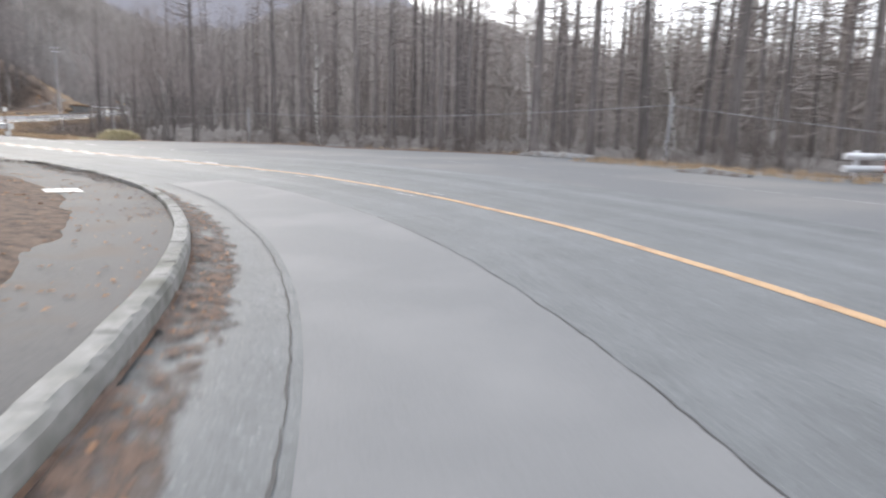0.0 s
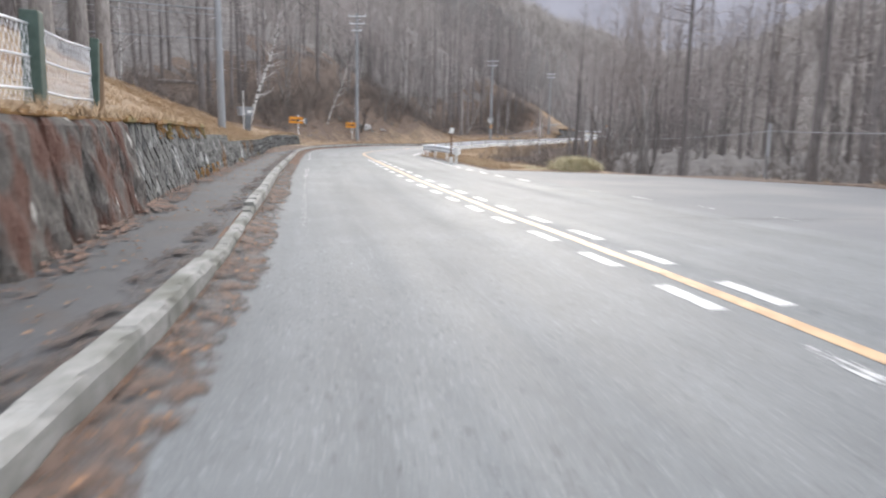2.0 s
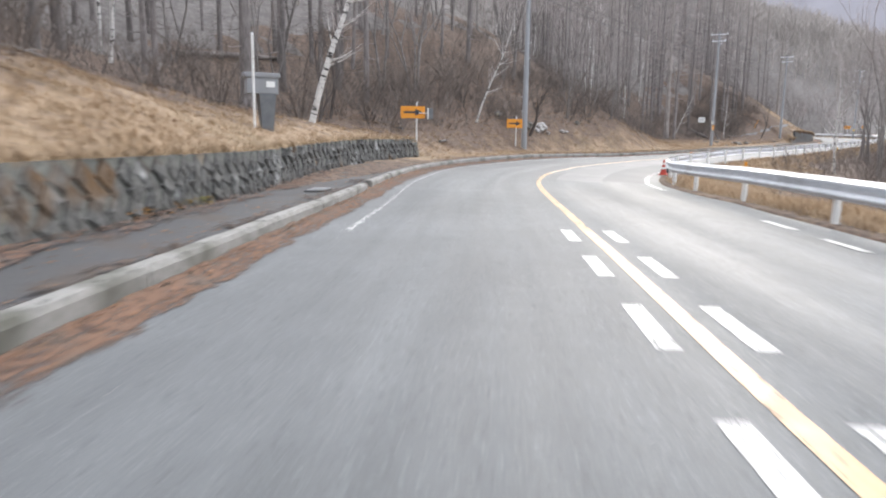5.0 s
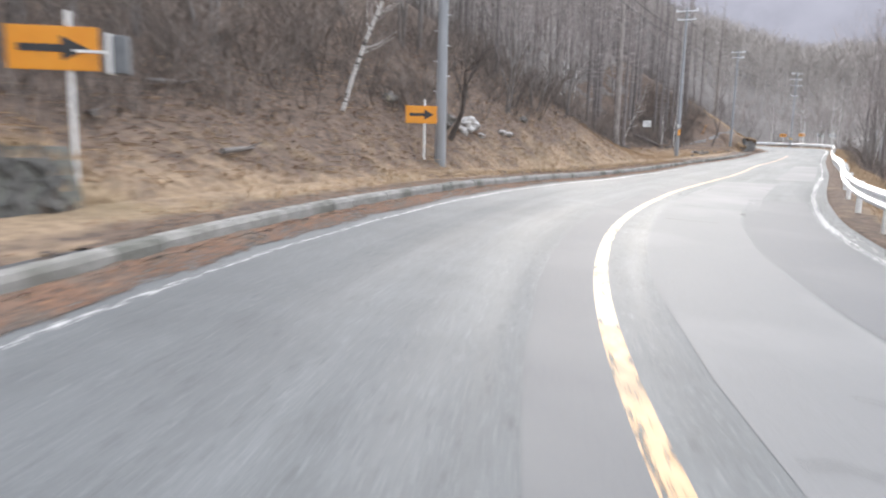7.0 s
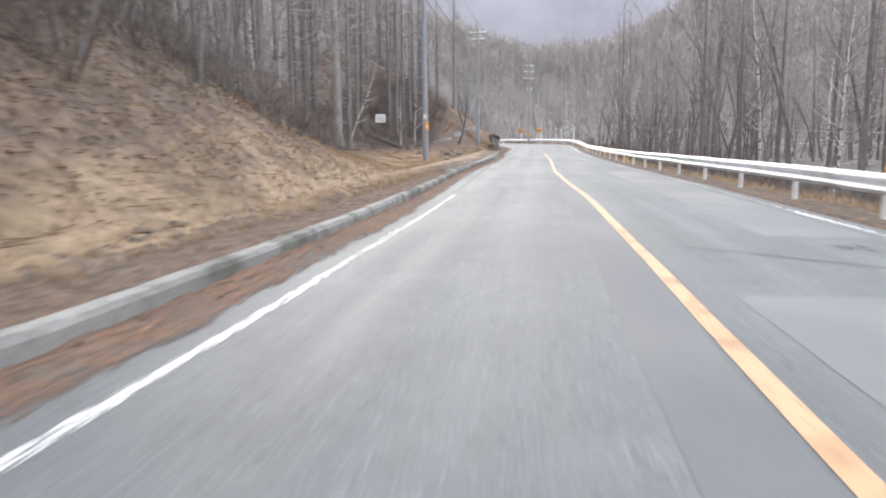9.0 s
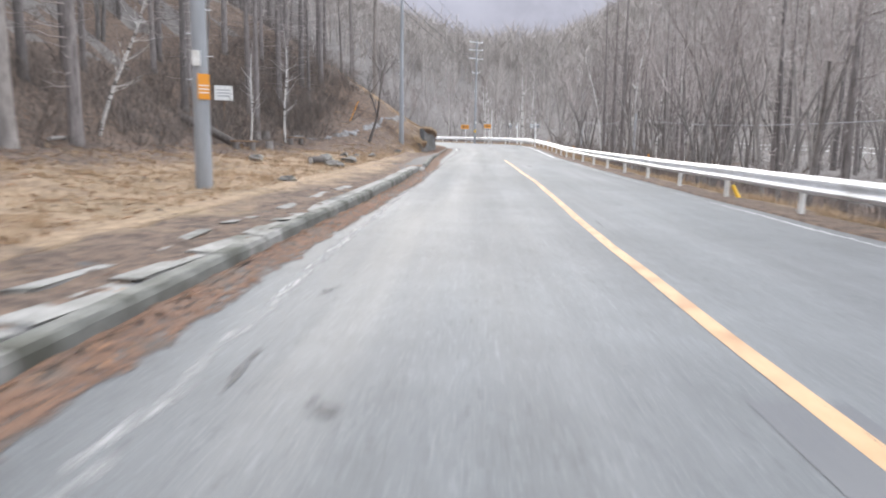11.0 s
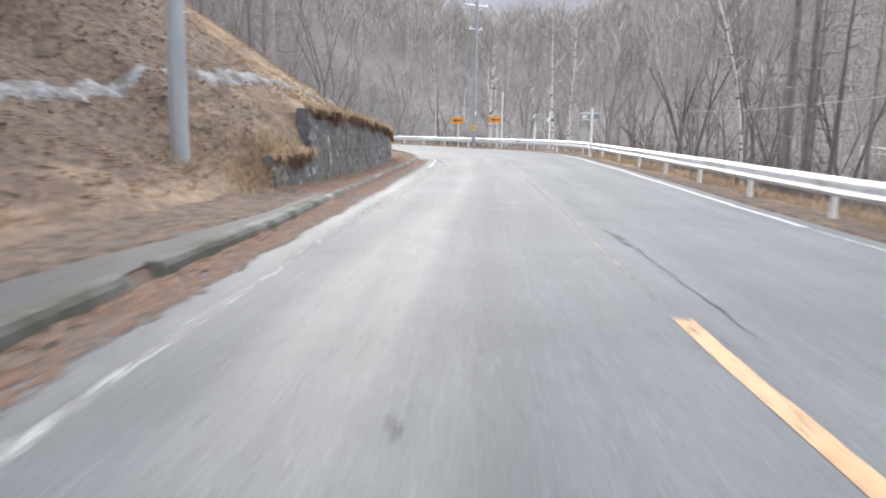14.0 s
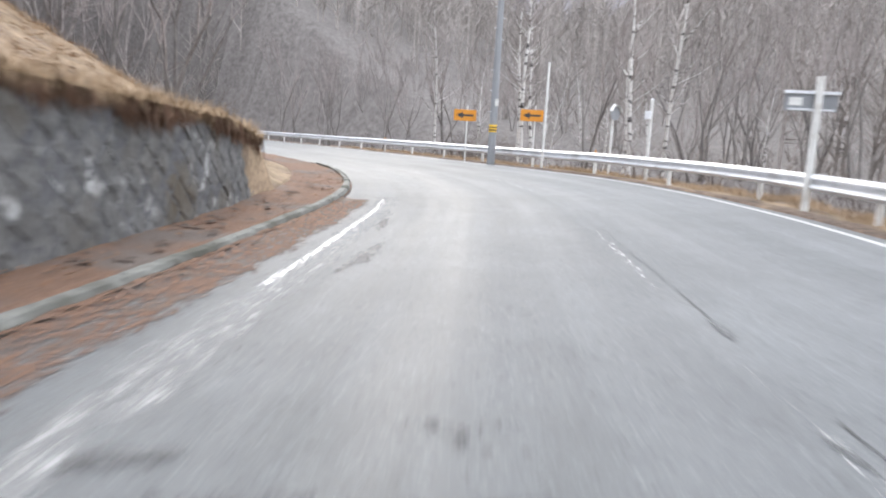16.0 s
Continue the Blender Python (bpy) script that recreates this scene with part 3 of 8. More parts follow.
def rod(a, b, r0, r1=None, sides=10, bm=None):
    """A tapered rod from a to b."""
    own = bmesh.new()
    a, b = Vector(a), Vector(b)
    turn = (b - a).to_track_quat("Z", "Y").to_matrix().to_4x4()
    bmesh.ops.create_cone(own, cap_ends=True, segments=sides, radius1=r0, radius2=r0 if r1 is None else r1, depth=(b - a).length,
                          matrix=Matrix.Translation((a + b) / 2) @ turn)
    return own if bm is None else join(bm, own)


def join(bm, other):
    me = bpy.data.meshes.new("tmp")
    other.to_mesh(me)
    other.free()
    bm.from_mesh(me)
    bpy.data.meshes.remove(me)
    return bm


def sheet(name, s_values, d_values, height, mat, label="", kind="structure", category="", uneven=0.0, attribute=None, smooth=True, frayed=False):
    """A strip of ground or paving in road coordinates; d_values(s) gives the columns, height(s, d) the rise over the road."""
    s_values = np.asarray(s_values, float)
    cols = np.array([d_values(s) for s in s_values], float)
    s = np.repeat(s_values[:, None], cols.shape[1], 1)
    h = height(s, cols)
    if uneven:
        h = h + uneven * ripple(s, cols, 0.9, 3)
    v = place(s, cols, h).reshape(-1, 3)
    n, m = cols.shape
    i = (np.arange(n - 1)[:, None] * m + np.arange(m - 1)[None, :]).ravel()
    f = np.stack([i, i + m, i + m + 1, i + 1], 1)
    # faces turned upwards
    a, b, c = v[f[0, 0]], v[f[0, 1]], v[f[0, 2]]
    if np.cross(b - a, c - a)[2] < 0:
        f = f[:, ::-1]
    ob = mesh_object(name, v, f, mat, smooth=smooth)
    uv = ob.data.uv_layers.new(name="along")
    loops = np.empty(len(ob.data.loops), np.int32)
    ob.data.loops.foreach_get("vertex_index", loops)
    uv.data.foreach_set("uv", np.stack([s.ravel(), cols.ravel()], 1)[loops].astype(np.float32).ravel())
    if attribute:
        layer = ob.data.attributes.new(attribute[0], "FLOAT", "POINT")
        layer.data.foreach_set("value", np.asarray(attribute[1](s, cols), np.float32).ravel())
    if frayed:
        rim = ob.data.attributes.new("border", "FLOAT", "POINT")
        edge = np.zeros(cols.shape, np.float32)
        edge[:, 0] = 1.0
        edge[:, 1] = 0.35
        rim.data.foreach_set("value", edge.ravel())
    return tagged(ob, label, category, kind=kind)


def flat_uv(ob, u, w):
    """Road coordinates as the mesh's own."""
    uv = ob.data.uv_layers.new(name="along")
    loops = np.empty(len(ob.data.loops), np.int32)
    ob.data.loops.foreach_get("vertex_index", loops)
    uv.data.foreach_set("uv", np.stack([u, w], 1)[loops].astype(np.float32).ravel())


def stripe(name, s0, s1, d, width, mat, label, h=0.004, step=0.5, wobble=0.0, parent=None):
    """A painted or tarred line that lies on the road from s0 to s1; d a number or a function of s."""
    n = max(2, int((s1 - s0) / step) + 1)
    s = np.linspace(s0, s1, n)
    mid = np.array([d(v) for v in s]) if callable(d) else np.full(n, float(d))
    if wobble:
        mid = mid + wobble * ripple(s, s * 0 + s0, 0.35, 5) + 0.6 * wobble * ripple(s, s * 0 + s0, 0.09, 9)
    w = width(s) if callable(width) else width
    cols = [mid + w * u for u in (-0.5, -0.2, 0.2, 0.5)]
    v = np.concatenate([place(s, c, road_height(s, c) + h) for c in cols])
    f = [(j * n + i, (j + 1) * n + i, (j + 1) * n + i + 1, j * n + i + 1)[::-1] for j in range(3) for i in range(n - 1)]
    ob = mesh_object(name, v, f, mat)
    flat_uv(ob, np.tile(s, 4), np.concatenate(cols))
    rim = ob.data.attributes.new("border", "FLOAT", "POINT")
    ends = np.zeros(n, np.float32)
    ends[[0, -1]] = 1.0
    rim.data.foreach_set("value", np.concatenate([np.ones(n), ends, ends, np.ones(n)]).astype(np.float32))
    if parent:
        ob.parent = parent
        return tagged(ob, label)
    return tagged(ob, label, "road marking", kind="structure")


def road_height(s, d):
    """The carriageway's own unevenness."""
    return 0.012 * ripple(s, d, 4.0, 7) - 0.004 * np.abs(np.asarray(d, float))


# ---------------------------------------------------------------- carriageway and walkway
def steps(a, b, step):
    return np.linspace(a, b, int(round((b - a) / step)) + 1)


RIGHT_EDGE = ((-30, 3.9), (64, 3.9), (100, 3.85), (165, 3.9), (178, 4.2), (205, 4.3), (290, 4.0))
road = sheet("road", steps(-28, 285, 0.5), lambda s: np.linspace(-at(RIGHT_EDGE, s), at(KERB_D, s) + 0.05, 17), road_height, M_ROAD,
             "grey weathered asphalt carriageway with worn markings", category="road")
layby = sheet("layby", steps(-28, 47.5, 0.5), lambda s: -3.9 - np.linspace(0, 1, 12) * (10.4 * np.clip((48.0 - s) / 9, 0.02, 1) ** 0.6),
              lambda s, d: road_height(s, d) - 0.003, M_LAYBY, "broad old asphalt layby beside the road", category="pavement")
walkway = sheet("walkway", steps(-26, 73.5, 0.5), lambda s: np.linspace(at(KERB_D, s) + 0.16, 6.32 + 0.9 * np.clip((23 - s) / 3, 0, 1), 8),
                lambda s, d: 0.13 + 0.02 * ripple(s, d, 1.3, 4) + 0.03 * np.clip((d - 5.4), 0, 1), M_WALKWAY,
                "narrow cracked asphalt walkway strewn with dead leaves", category="pavement")
walkway_far = sheet("walkway", steps(119, 168, 0.5), lambda s: np.linspace(at(KERB_D, s) + 0.16, 6.32, 7),
                    lambda s, d: 0.13 + 0.02 * ripple(s, d, 1.3, 4) + 0.05 * np.clip((d - 5.7), 0, 1), M_WALKWAY,
                    "narrow dark asphalt walkway behind the kerb", category="pavement")
soil_end = sheet("soil_strip", steps(168, 280, 0.5), lambda s: np.linspace(at(KERB_D, s) + 0.16, 6.34, 7),
                 lambda s, d: 0.1 + 0.03 * ripple(s, d, 0.8, 4) + 0.08 * np.clip((d - 5.2), 0, 1), M_LITTER,
                 "reddish-brown needle litter in front of the stone wall", category="soil")


kerb_bed = sheet("kerb_bed", steps(-12, 206, 0.5), lambda s: at(KERB_D, s) + np.array((-0.03, 0.02, 0.1, 0.17, 0.2)), lambda s, d: np.where(d - at(KERB_D, s) > 0.15, 0.125, 0.02),
                 M_LITTER, "soil packed under and behind the kerb blocks", category="soil")


def grassy(s, d):
    """How far the ground is woodland litter (1) rather than dry grass (0)."""
    left = np.interp(s, (-30, 20, 25, 36, 44, 60, 74, 82, 90, 95, 110, 118, 130, 145, 152, 160, 167, 174, 180, 192, 200, 280), (3, 3, 9, 14, 12, 10.3, 8.6, 7.6, 7.9, 8.4, 8.6, 9.5, 12.2, 11.2, 10.4, 9.2, 9.0, 10.2, 15, 17, 10, 8))
    right = np.interp(s, (-30, 42, 46, 50, 58, 68, 80, 100, 200, 280), (12.3, 12.3, 9.5, 8.0, 9.0, 10.5, 10, 5.2, 6.5, 7))
    edge = np.where(d > 0, left, right)
    near = np.clip((4.75 - np.abs(d)) * 2.0, 0, 0.5) * (d < 0)
    mottle = 0.3 * np.interp(s, (148, 157, 172, 184), (0, 1, 1, 0.15)) * (d > 0)
    return np.clip(0.5 + (np.abs(d) - edge) * 0.22, 0, 1) + near + mottle


soil_mid = sheet("soil_strip", steps(73.2, 119, 0.4), lambda s: np.linspace(at(KERB_D, s) + 0.16, 6.34, 9),
                 lambda s, d: 0.155 + 0.025 * ripple(s, d, 0.8, 4) + 0.05 * np.clip((d - 5.4), 0, 1), M_GROUND,
                 "strip of brown soil, dead leaves and dry grass behind the kerb", category="soil",
                 attribute=("litter", lambda s, d: np.clip(1.0 - (d - at(KERB_D, s) - 0.35 - 0.5 * np.clip((s - 86) / 8, 0, 1)) * 1.2, 0, 1)))
def hill_edge(s):
    """Where the slope begins: behind the wall's leaning face."""
    return np.interp(s, (46, 56, 74.9, 75.0), (6.3, 6.42, 6.52, 6.3))


hill = sheet("hillside", np.unique(np.r_[steps(-26, 23.9, 0.9), steps(23.9, 24.4, 0.25), steps(24.4, 74.6, 0.55), steps(74.6, 75.2, 0.1), steps(75.2, 168, 0.7), steps(168, 172, 0.2), steps(172, 193, 0.5), steps(193, 280, 1.2)]),
             lambda s: hill_edge(s) + np.r_[0, .006, .2, .4, .7, 1.1, 1.6, 2.2, 2.8, 3.5, 4.3, 5.2, 6.2, 7.4, 8.8, 10.5, 12.5, 15, 18] * (1 if s > 26 or s < -10 else 0.8),
             lambda s, d: np.where(d < hill_edge(s) + 0.003, -0.6, beside(s, d)), M_GROUND, "slope of matted dry straw-coloured grass and brown leaf litter", category="hillside", attribute=("litter", grassy))
def verge_edge(s):
    """How far the paved ground reaches on the valley side."""
    s = np.asarray(s, float)
    return np.where(s > 47.6, at(RIGHT_EDGE, s), 3.9 + 10.4 * np.clip((48.0 - s) / 9, 0.02, 1) ** 0.6)


verge = sheet("verge", np.unique(np.r_[steps(-26, 47, 1.0), steps(47, 280, 0.6)]),
              lambda s: -(np.r_[-.1, .02, .2, .5, .9, 1.4, 2.0, 2.8, 3.8, 5.0, 6.5, 8.3, 10.5, 13, 16, 20] + verge_edge(s)),
              lambda s, d: np.where(np.abs(d) < verge_edge(s) - 0.03, -0.12, beside(s, d)), M_GROUND, "verge of dry grass and brown soil falling to the valley floor", category="verge", attribute=("litter", grassy))


def far_height(x, y, tuck):
    """The land beyond the roadside: the hill, the valley floor and the mountains round it."""
    s, d = nearest(x, y)
    h = place(s, d, 0)[:, 2] + np.where(d > 0, table_height(LEFT, LEFT_D, s, np.abs(d)), table_height(RIGHT, RIGHT_D, s, np.abs(d)))
    ax, ay = x + 40, y - 80
    r = np.hypot(ax, ay)
    turn = np.degrees(np.arctan2(-ax, ay))
    rise = np.interp(turn, (-180, -120, -60, -30, -12, 6, 14, 20, 30, 44, 60, 100, 150, 180), (7, 5, 2.5, 3.6, 8.5, 10, 6.3, 6.3, 9.5, 15, 20, 21, 13, 7))
    mountain = np.tan(np.radians(rise)) * np.clip(r, 0, 420) * np.clip((r - 105) / 110, 0, 1) ** 1.3
    mountain = mountain * (1 + 0.10 * ripple(x, y, 60, 2)) + 3 * ripple(x, y, 33, 5) * np.clip((r - 140) / 100, 0, 1)
    h = np.maximum(h * np.clip(1.7 - r / 420, 0.2, 1), mountain)
    w = np.clip((tuck - np.abs(d)) / 4, 0, 1)
    return h * (1 - w) + w * (np.minimum(h, place(s, d, 0)[:, 2]) - 1.8) - 0.02


def axis(mid, near, far):
    a = np.r_[np.arange(0, near, 4.0), near + np.cumsum(np.geomspace(5, 130, 34))]
    a = a[a < far]
    return np.r_[mid - a[:0:-1], mid + a]


gx, gy = np.meshgrid(axis(-50, 120, 1600), axis(90, 170, 1600), indexing="ij")
gz = far_height(gx.ravel(), gy.ravel(), 19.0)
nx, ny = gx.shape
gi = (np.arange(nx - 1)[:, None] * ny + np.arange(ny - 1)[None, :]).ravel()
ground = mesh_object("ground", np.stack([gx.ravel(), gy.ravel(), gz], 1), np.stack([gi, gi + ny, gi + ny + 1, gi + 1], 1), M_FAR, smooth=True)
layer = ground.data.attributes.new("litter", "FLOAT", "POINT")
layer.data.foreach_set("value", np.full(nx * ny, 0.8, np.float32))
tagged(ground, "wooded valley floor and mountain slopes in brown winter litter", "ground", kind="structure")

# the mountain that closes the valley, far behind everything else; bluish haze is put into its colour
ma, mr = np.radians(np.linspace(-60, 60, 97)), np.linspace(0, 1, 25)
MA, MR = np.meshgrid(ma, mr, indexing="ij")
# crest carried above the view to hold the low sun off the road
crest = np.interp(np.degrees(MA), (-60, -30, -10, 0, 8, 15, 21, 28, 60), (50, 80, 150, 215, 400, 560, 545, 420, 330)) + 26 * np.sin(5.3 * MA + 0.6) + 11 * np.sin(13.1 * MA)
mrad = 1150 + 500 * MR + 22 * np.sin(9 * MA) * MR
mz = -10 + crest * np.sin(MR * np.pi / 2) * (1 + 0.05 * np.sin(21 * MA + 7 * MR)) + 9 * np.sin(31 * MA + 5 * MR) * MR
mi = (np.arange(96)[:, None] * 25 + np.arange(24)[None, :]).ravel()
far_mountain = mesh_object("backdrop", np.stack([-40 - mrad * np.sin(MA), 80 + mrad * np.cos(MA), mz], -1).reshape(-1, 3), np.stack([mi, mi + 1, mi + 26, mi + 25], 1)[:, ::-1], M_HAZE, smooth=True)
tagged(far_mountain, "wooded mountain at the end of the valley, tinted violet-grey for haze", "mountain", kind="structure")

# ---------------------------------------------------------------- road markings, repairs and cracks
CENTRE = ((-26, 0.0), (4, 0.03), (9, 0.12), (12, 0.2), (18, 0.26), (23, 0.21), (28, 0.13), (33, 0.07), (40, 0.05), (60, 0.04), (80, 0.04), (88, 0.0), (96, -0.02), (106, 0.05),
          (114, 0.24), (121, 0.29), (126, 0.2), (131, 0.1), (136, 0.0), (139, -0.04), (142, -0.02), (148, 0.03), (153, 0.07), (158, 0.18), (166, 0.17))


def centre(s):
    """Where the painted middle lies."""
    return float(at(CENTRE, s))


for s0, s1, mat, words in ((-26, 57, M_YELLOW, "solid yellow centre line"), (57, 73, M_FLECKED, "worn flecked stretch of the yellow centre line"),
                           (73, 83, M_CREAM, "pale flaking stretch of the yellow centre line"), (83, 158.9, M_YELLOW, "solid yellow centre line")):
    stripe("centre_line", s0, s1, centre, 0.15, mat, words)
stripe("worn_centre_line", 159.0, 177, lambda s: 0.22 - 0.02 * np.clip((s - 168) / 6, 0, 1), 0.14, M_FADED, "flaked remains of the yellow centre line")
stripe("worn_centre_line", 177, 200, 0.13, 0.12, M_FLAKES, "pale flaked remains of the centre line")
DASHES = (13.7, 16.1, 18.5, 20.7, 22.6, 24.5, 26.3, 28.05, 29.9, 31.7, 33.6, 35.45, 37.4, 39.65, 41.9, 44.2, 46.4, 48.7, 51.0, 53.3, 55.6, 57.9)
for side in (0.305, -0.305):
    for k in range(len(DASHES) - 1):
        s0 = DASHES[k]
        stripe("slow_down_dash", s0, s0 + 0.5 * (DASHES[k + 1] - s0), lambda s: side + centre(s), 0.165, M_OLDWHITE if s0 < 23 else M_WHITE,
               "short white slow-down dash beside the centre line", step=0.3)
stripe("edge_line", 56, 108, lambda s: np.interp(s, (56, 61, 66, 72, 84, 96, 108), (3.46, 3.5, 3.55, 3.51, 3.43, 3.38, 3.4)), 0.13, M_EDGEWHITE, "flaking white edge line beside the kerb")
stripe("edge_line", 122, 158, 3.74, 0.13, M_FLAKES, "last flakes of a white edge line")
stripe("edge_line", 26, 56, lambda s: np.interp(s, (26, 30, 40, 56), (3.6, 3.5, 3.43, 3.42)), 0.16, M_FLAKES, "last flakes of a white edge line")
stripe("edge_line", 184, 193.5, lambda s: 3.84 + 0.1 * np.interp(s, (178, 193), (0, 1)), 0.13, M_EDGEWHITE, "white edge line on the inside of the bend")
stripe("valley_edge_line", 66, 104, lambda s: -np.interp(s, (66, 90, 104), (3.42, 3.5, 3.55)), lambda s: 0.19 + 0.06 * ripple(s, s * 0, 0.8, 3), M_EDGEWHITE, "broad smudged white edge line beside the guardrail")
stripe("valley_edge_line", 104, 165, lambda s: -np.interp(s, (104, 165), (3.55, 3.5)), 0.13, M_OLDWHITE, "worn white edge line beside the guardrail")
stripe("valley_edge_line", 165, 250, lambda s: -np.interp(s, (165, 180, 200, 250), (3.5, 3.85, 3.95, 3.7)), 0.14, M_WHITE, "white edge line beside the guardrail")
for k in range(-6, 8):
    s0 = 42.4 + 2.15 * k
    stripe("side_dash", s0, s0 + 1.15, -np.interp(s0, (30, 42, 50, 60), (4.6, 3.2, 3.02, 3.3)), 0.13, M_WHITE if k >= -1 else M_OLDWHITE, "short white dash along the mouth of the layby", step=0.3, h=0.009)
stripe("layby_line", 8, 27.5, lambda s: -np.interp(s, (8, 15, 23, 27.5), (7.3, 6.9, 6.5, 5.9)), 0.13, M_OLDWHITE, "faded white line across the layby", h=0.01)
DUST_D = ((110, 3.5), (126, 3.74), (150, 3.66), (165, 3.76), (178, 3.78), (196, 4.0))
stripe("dusty_edge", 110, 168, lambda s: at(DUST_D, s), lambda s: 0.22 + 0.1 * ripple(s, s * 0, 0.9, 3), M_DUST, "pale dusty band along the gutter", h=0.0032, wobble=0.05)
stripe("dusty_edge", 166, 194, lambda s: at(DUST_D, s) - 0.12, lambda s: 0.75 + 0.15 * ripple(s, s * 0, 0.9, 3), M_DUST, "pale dusty band along the gutter", h=0.0034, wobble=0.06)
stripe("dusty_edge", 76, 112, lambda s: -at(((76, 3.62), (94, 3.68), (112, 3.6)), s), lambda s: 0.42 + 0.15 * ripple(s, s * 0, 0.9, 3), M_DUST, "pale dusty band along the gutter", h=0.0036, wobble=0.06)


def tar_spot(s, d, long, wide, words="dark worn spot in the asphalt", mat=None):
    """A small dark stain or shallow hole in the road."""
    a = np.linspace(0, 2 * math.pi, 17)[:-1]
    k = 1 + 0.35 * np.sin(2 * a + s) + 0.22 * np.sin(3 * a + 2 * s) + 0.12 * np.sin(7 * a + s)
    rings = [(s + long / 2 * k * q * np.cos(a), d + wide / 2 * k * q * np.sin(a)) for q in (1.0, 0.55, 0.1)]
    ss, dd = np.concatenate([r[0] for r in rings]), np.concatenate([r[1] for r in rings])
    f = [(j * 16 + i, j * 16 + (i + 1) % 16, (j + 1) * 16 + (i + 1) % 16, (j + 1) * 16 + i) for j in range(2) for i in range(16)] + [tuple(range(32, 48))]
    ob = mesh_object("tar_stain", place(ss, dd, road_height(ss, dd) + 0.0095), f, mat or M_TARSPOT)
    flat_uv(ob, ss, dd)
    rim = ob.data.attributes.new("border", "FLOAT", "POINT")
    rim.data.foreach_set("value", np.repeat((1.0, 0.25, 0.0), 16).astype(np.float32))
    return tagged(ob, words, "road stain", kind="structure")


for s, d, l, w in ((177.0, 0.08, 0.9, 0.12), (178.5, 0.1, 0.8, 0.14), (181.2, 0.12, 0.8, 0.12), (183.2, 0.02, 0.7, 0.1), (180.7, 3.3, 0.5, 0.5), (180.4, 2.6, 0.45, 0.8),
                   (181.2, 1.9, 0.5, 0.7), (186.0, 3.25, 4.2, 0.3), (189.0, 3.5, 3.0, 0.35), (175.3, 3.65, 0.4, 0.25), (156.8, 2.1, 0.35, 0.14), (151.3, -0.7, 2.2, 0.35), (137.6, 3.15, 0.3, 0.1),
                   (163.0, -0.15, 2.6, 0.2), (168.0, -0.1, 1.8, 0.16), (128.0, -0.1, 1.2, 0.08), (83.5, -1.95, 0.5, 0.3), (122.5, 3.3, 0.45, 0.22), (119.75, 2.8, 0.3, 0.3), (120.35, 3.4, 0.75, 0.12), (87.4, -0.3, 0.7, 0.1), (99.0, -2.6, 1.2, 0.5)):
    tar_spot(s, d, l, w)

# the repaired trench before the bend and the patched far lane in the bend
repair = sheet("road_repair", steps(0, 19.4, 0.4), lambda s: np.linspace(2.27, 4.12 - 0.4 * np.clip((s - 12) / 7, 0, 1), 6), lambda s, d: road_height(s, d) + 0.004, M_PATCH,
               "long lighter asphalt trench repair in the lane", category="road repair")
for s0, s1, d, w in ((0, 19.45, 2.27, 0.012), (0, 19.4, 4.2, 0.014)):
    stripe("crack", s0, s1, lambda s: d - (0.4 * np.clip((s - 12) / 7, 0, 1) if d > 3 else 0), lambda s: w * (1 + 0.75 * ripple(s, s * 0, 0.5, d)), M_CRACK,
           "dark open joint along the repaired strip", h=0.008, step=0.1, wobble=0.014)


def cross_crack(s, d0, d1, lean=0.0, width=0.03, wobble=0.04):
    """A crack that runs across the road."""
    n = 28
    d = np.linspace(d0, d1, n)
    mid = s + lean * np.linspace(0, 1, n) + wobble * ripple(d, d * 0 + s, 0.3, 4)
    v = np.concatenate([place(mid - width / 2, d, road_height(mid, d) + 0.0085), place(mid + width / 2, d, road_height(mid, d) + 0.0085)])
    f = [(i, n + i, n + i + 1, i + 1) for i in range(n - 1)]
    if d1 > d0:
        f = [q[::-1] for q in f]
    return tagged(mesh_object("crack", v, f, M_CRACK), "dark crack across the asphalt", "crack", kind="structure")


cross_crack(19.42, 3.8, 2.27, 0.02, 0.012, 0.015)
cross_crack(11.4, 2.3, 1.3, -0.1, 0.02)
cross_crack(24.5, -1.0, -3.6, 0.6, 0.03, 0.1)
cross_crack(30.5, -2.0, -6.6, -0.8, 0.035, 0.12)
cross_crack(34.0, -3.0, -8.0, 0.9, 0.03, 0.12)
cross_crack(81.3, -0.6, -1.55, 0.0, 0.03, 0.03)
cross_crack(99.0, -0.4, -2.3, -1.5, 0.024, 0.1)
cross_crack(98.3, -1.2, -2.3, -0.6, 0.02, 0.1)
cross_crack(92.0, -0.55, -1.45, 0.1, 0.022, 0.08)
cross_crack(92.4, -1.9, -2.3, -0.5, 0.03, 0.06)
cross_crack(180.3, 3.0, 1.2, 0.25, 0.018, 0.1)
stripe("crack", 87, 92.5, lambda s: -np.interp(s, (87, 88.5, 90, 92.5), (0.3, 0.62, 0.72, 0.55)), lambda s: 0.009 * (1 + 0.9 * ripple(s, s * 0, 0.6, 2)), M_CRACK, "meandering crack in the asphalt", h=0.009, step=0.12, wobble=0.03)
for s_, d0_, d1_, l_ in ((70.9, -0.55, -1.4, -0.25), (70.1, -0.65, -1.1, 0.05), (69.5, -0.85, -1.5, -0.1), (71.9, -1.2, -1.5, -0.2), (71.4, -2.5, -2.8, 0.1)):
    cross_crack(s_, d0_, d1_, l_, 0.012, 0.1)
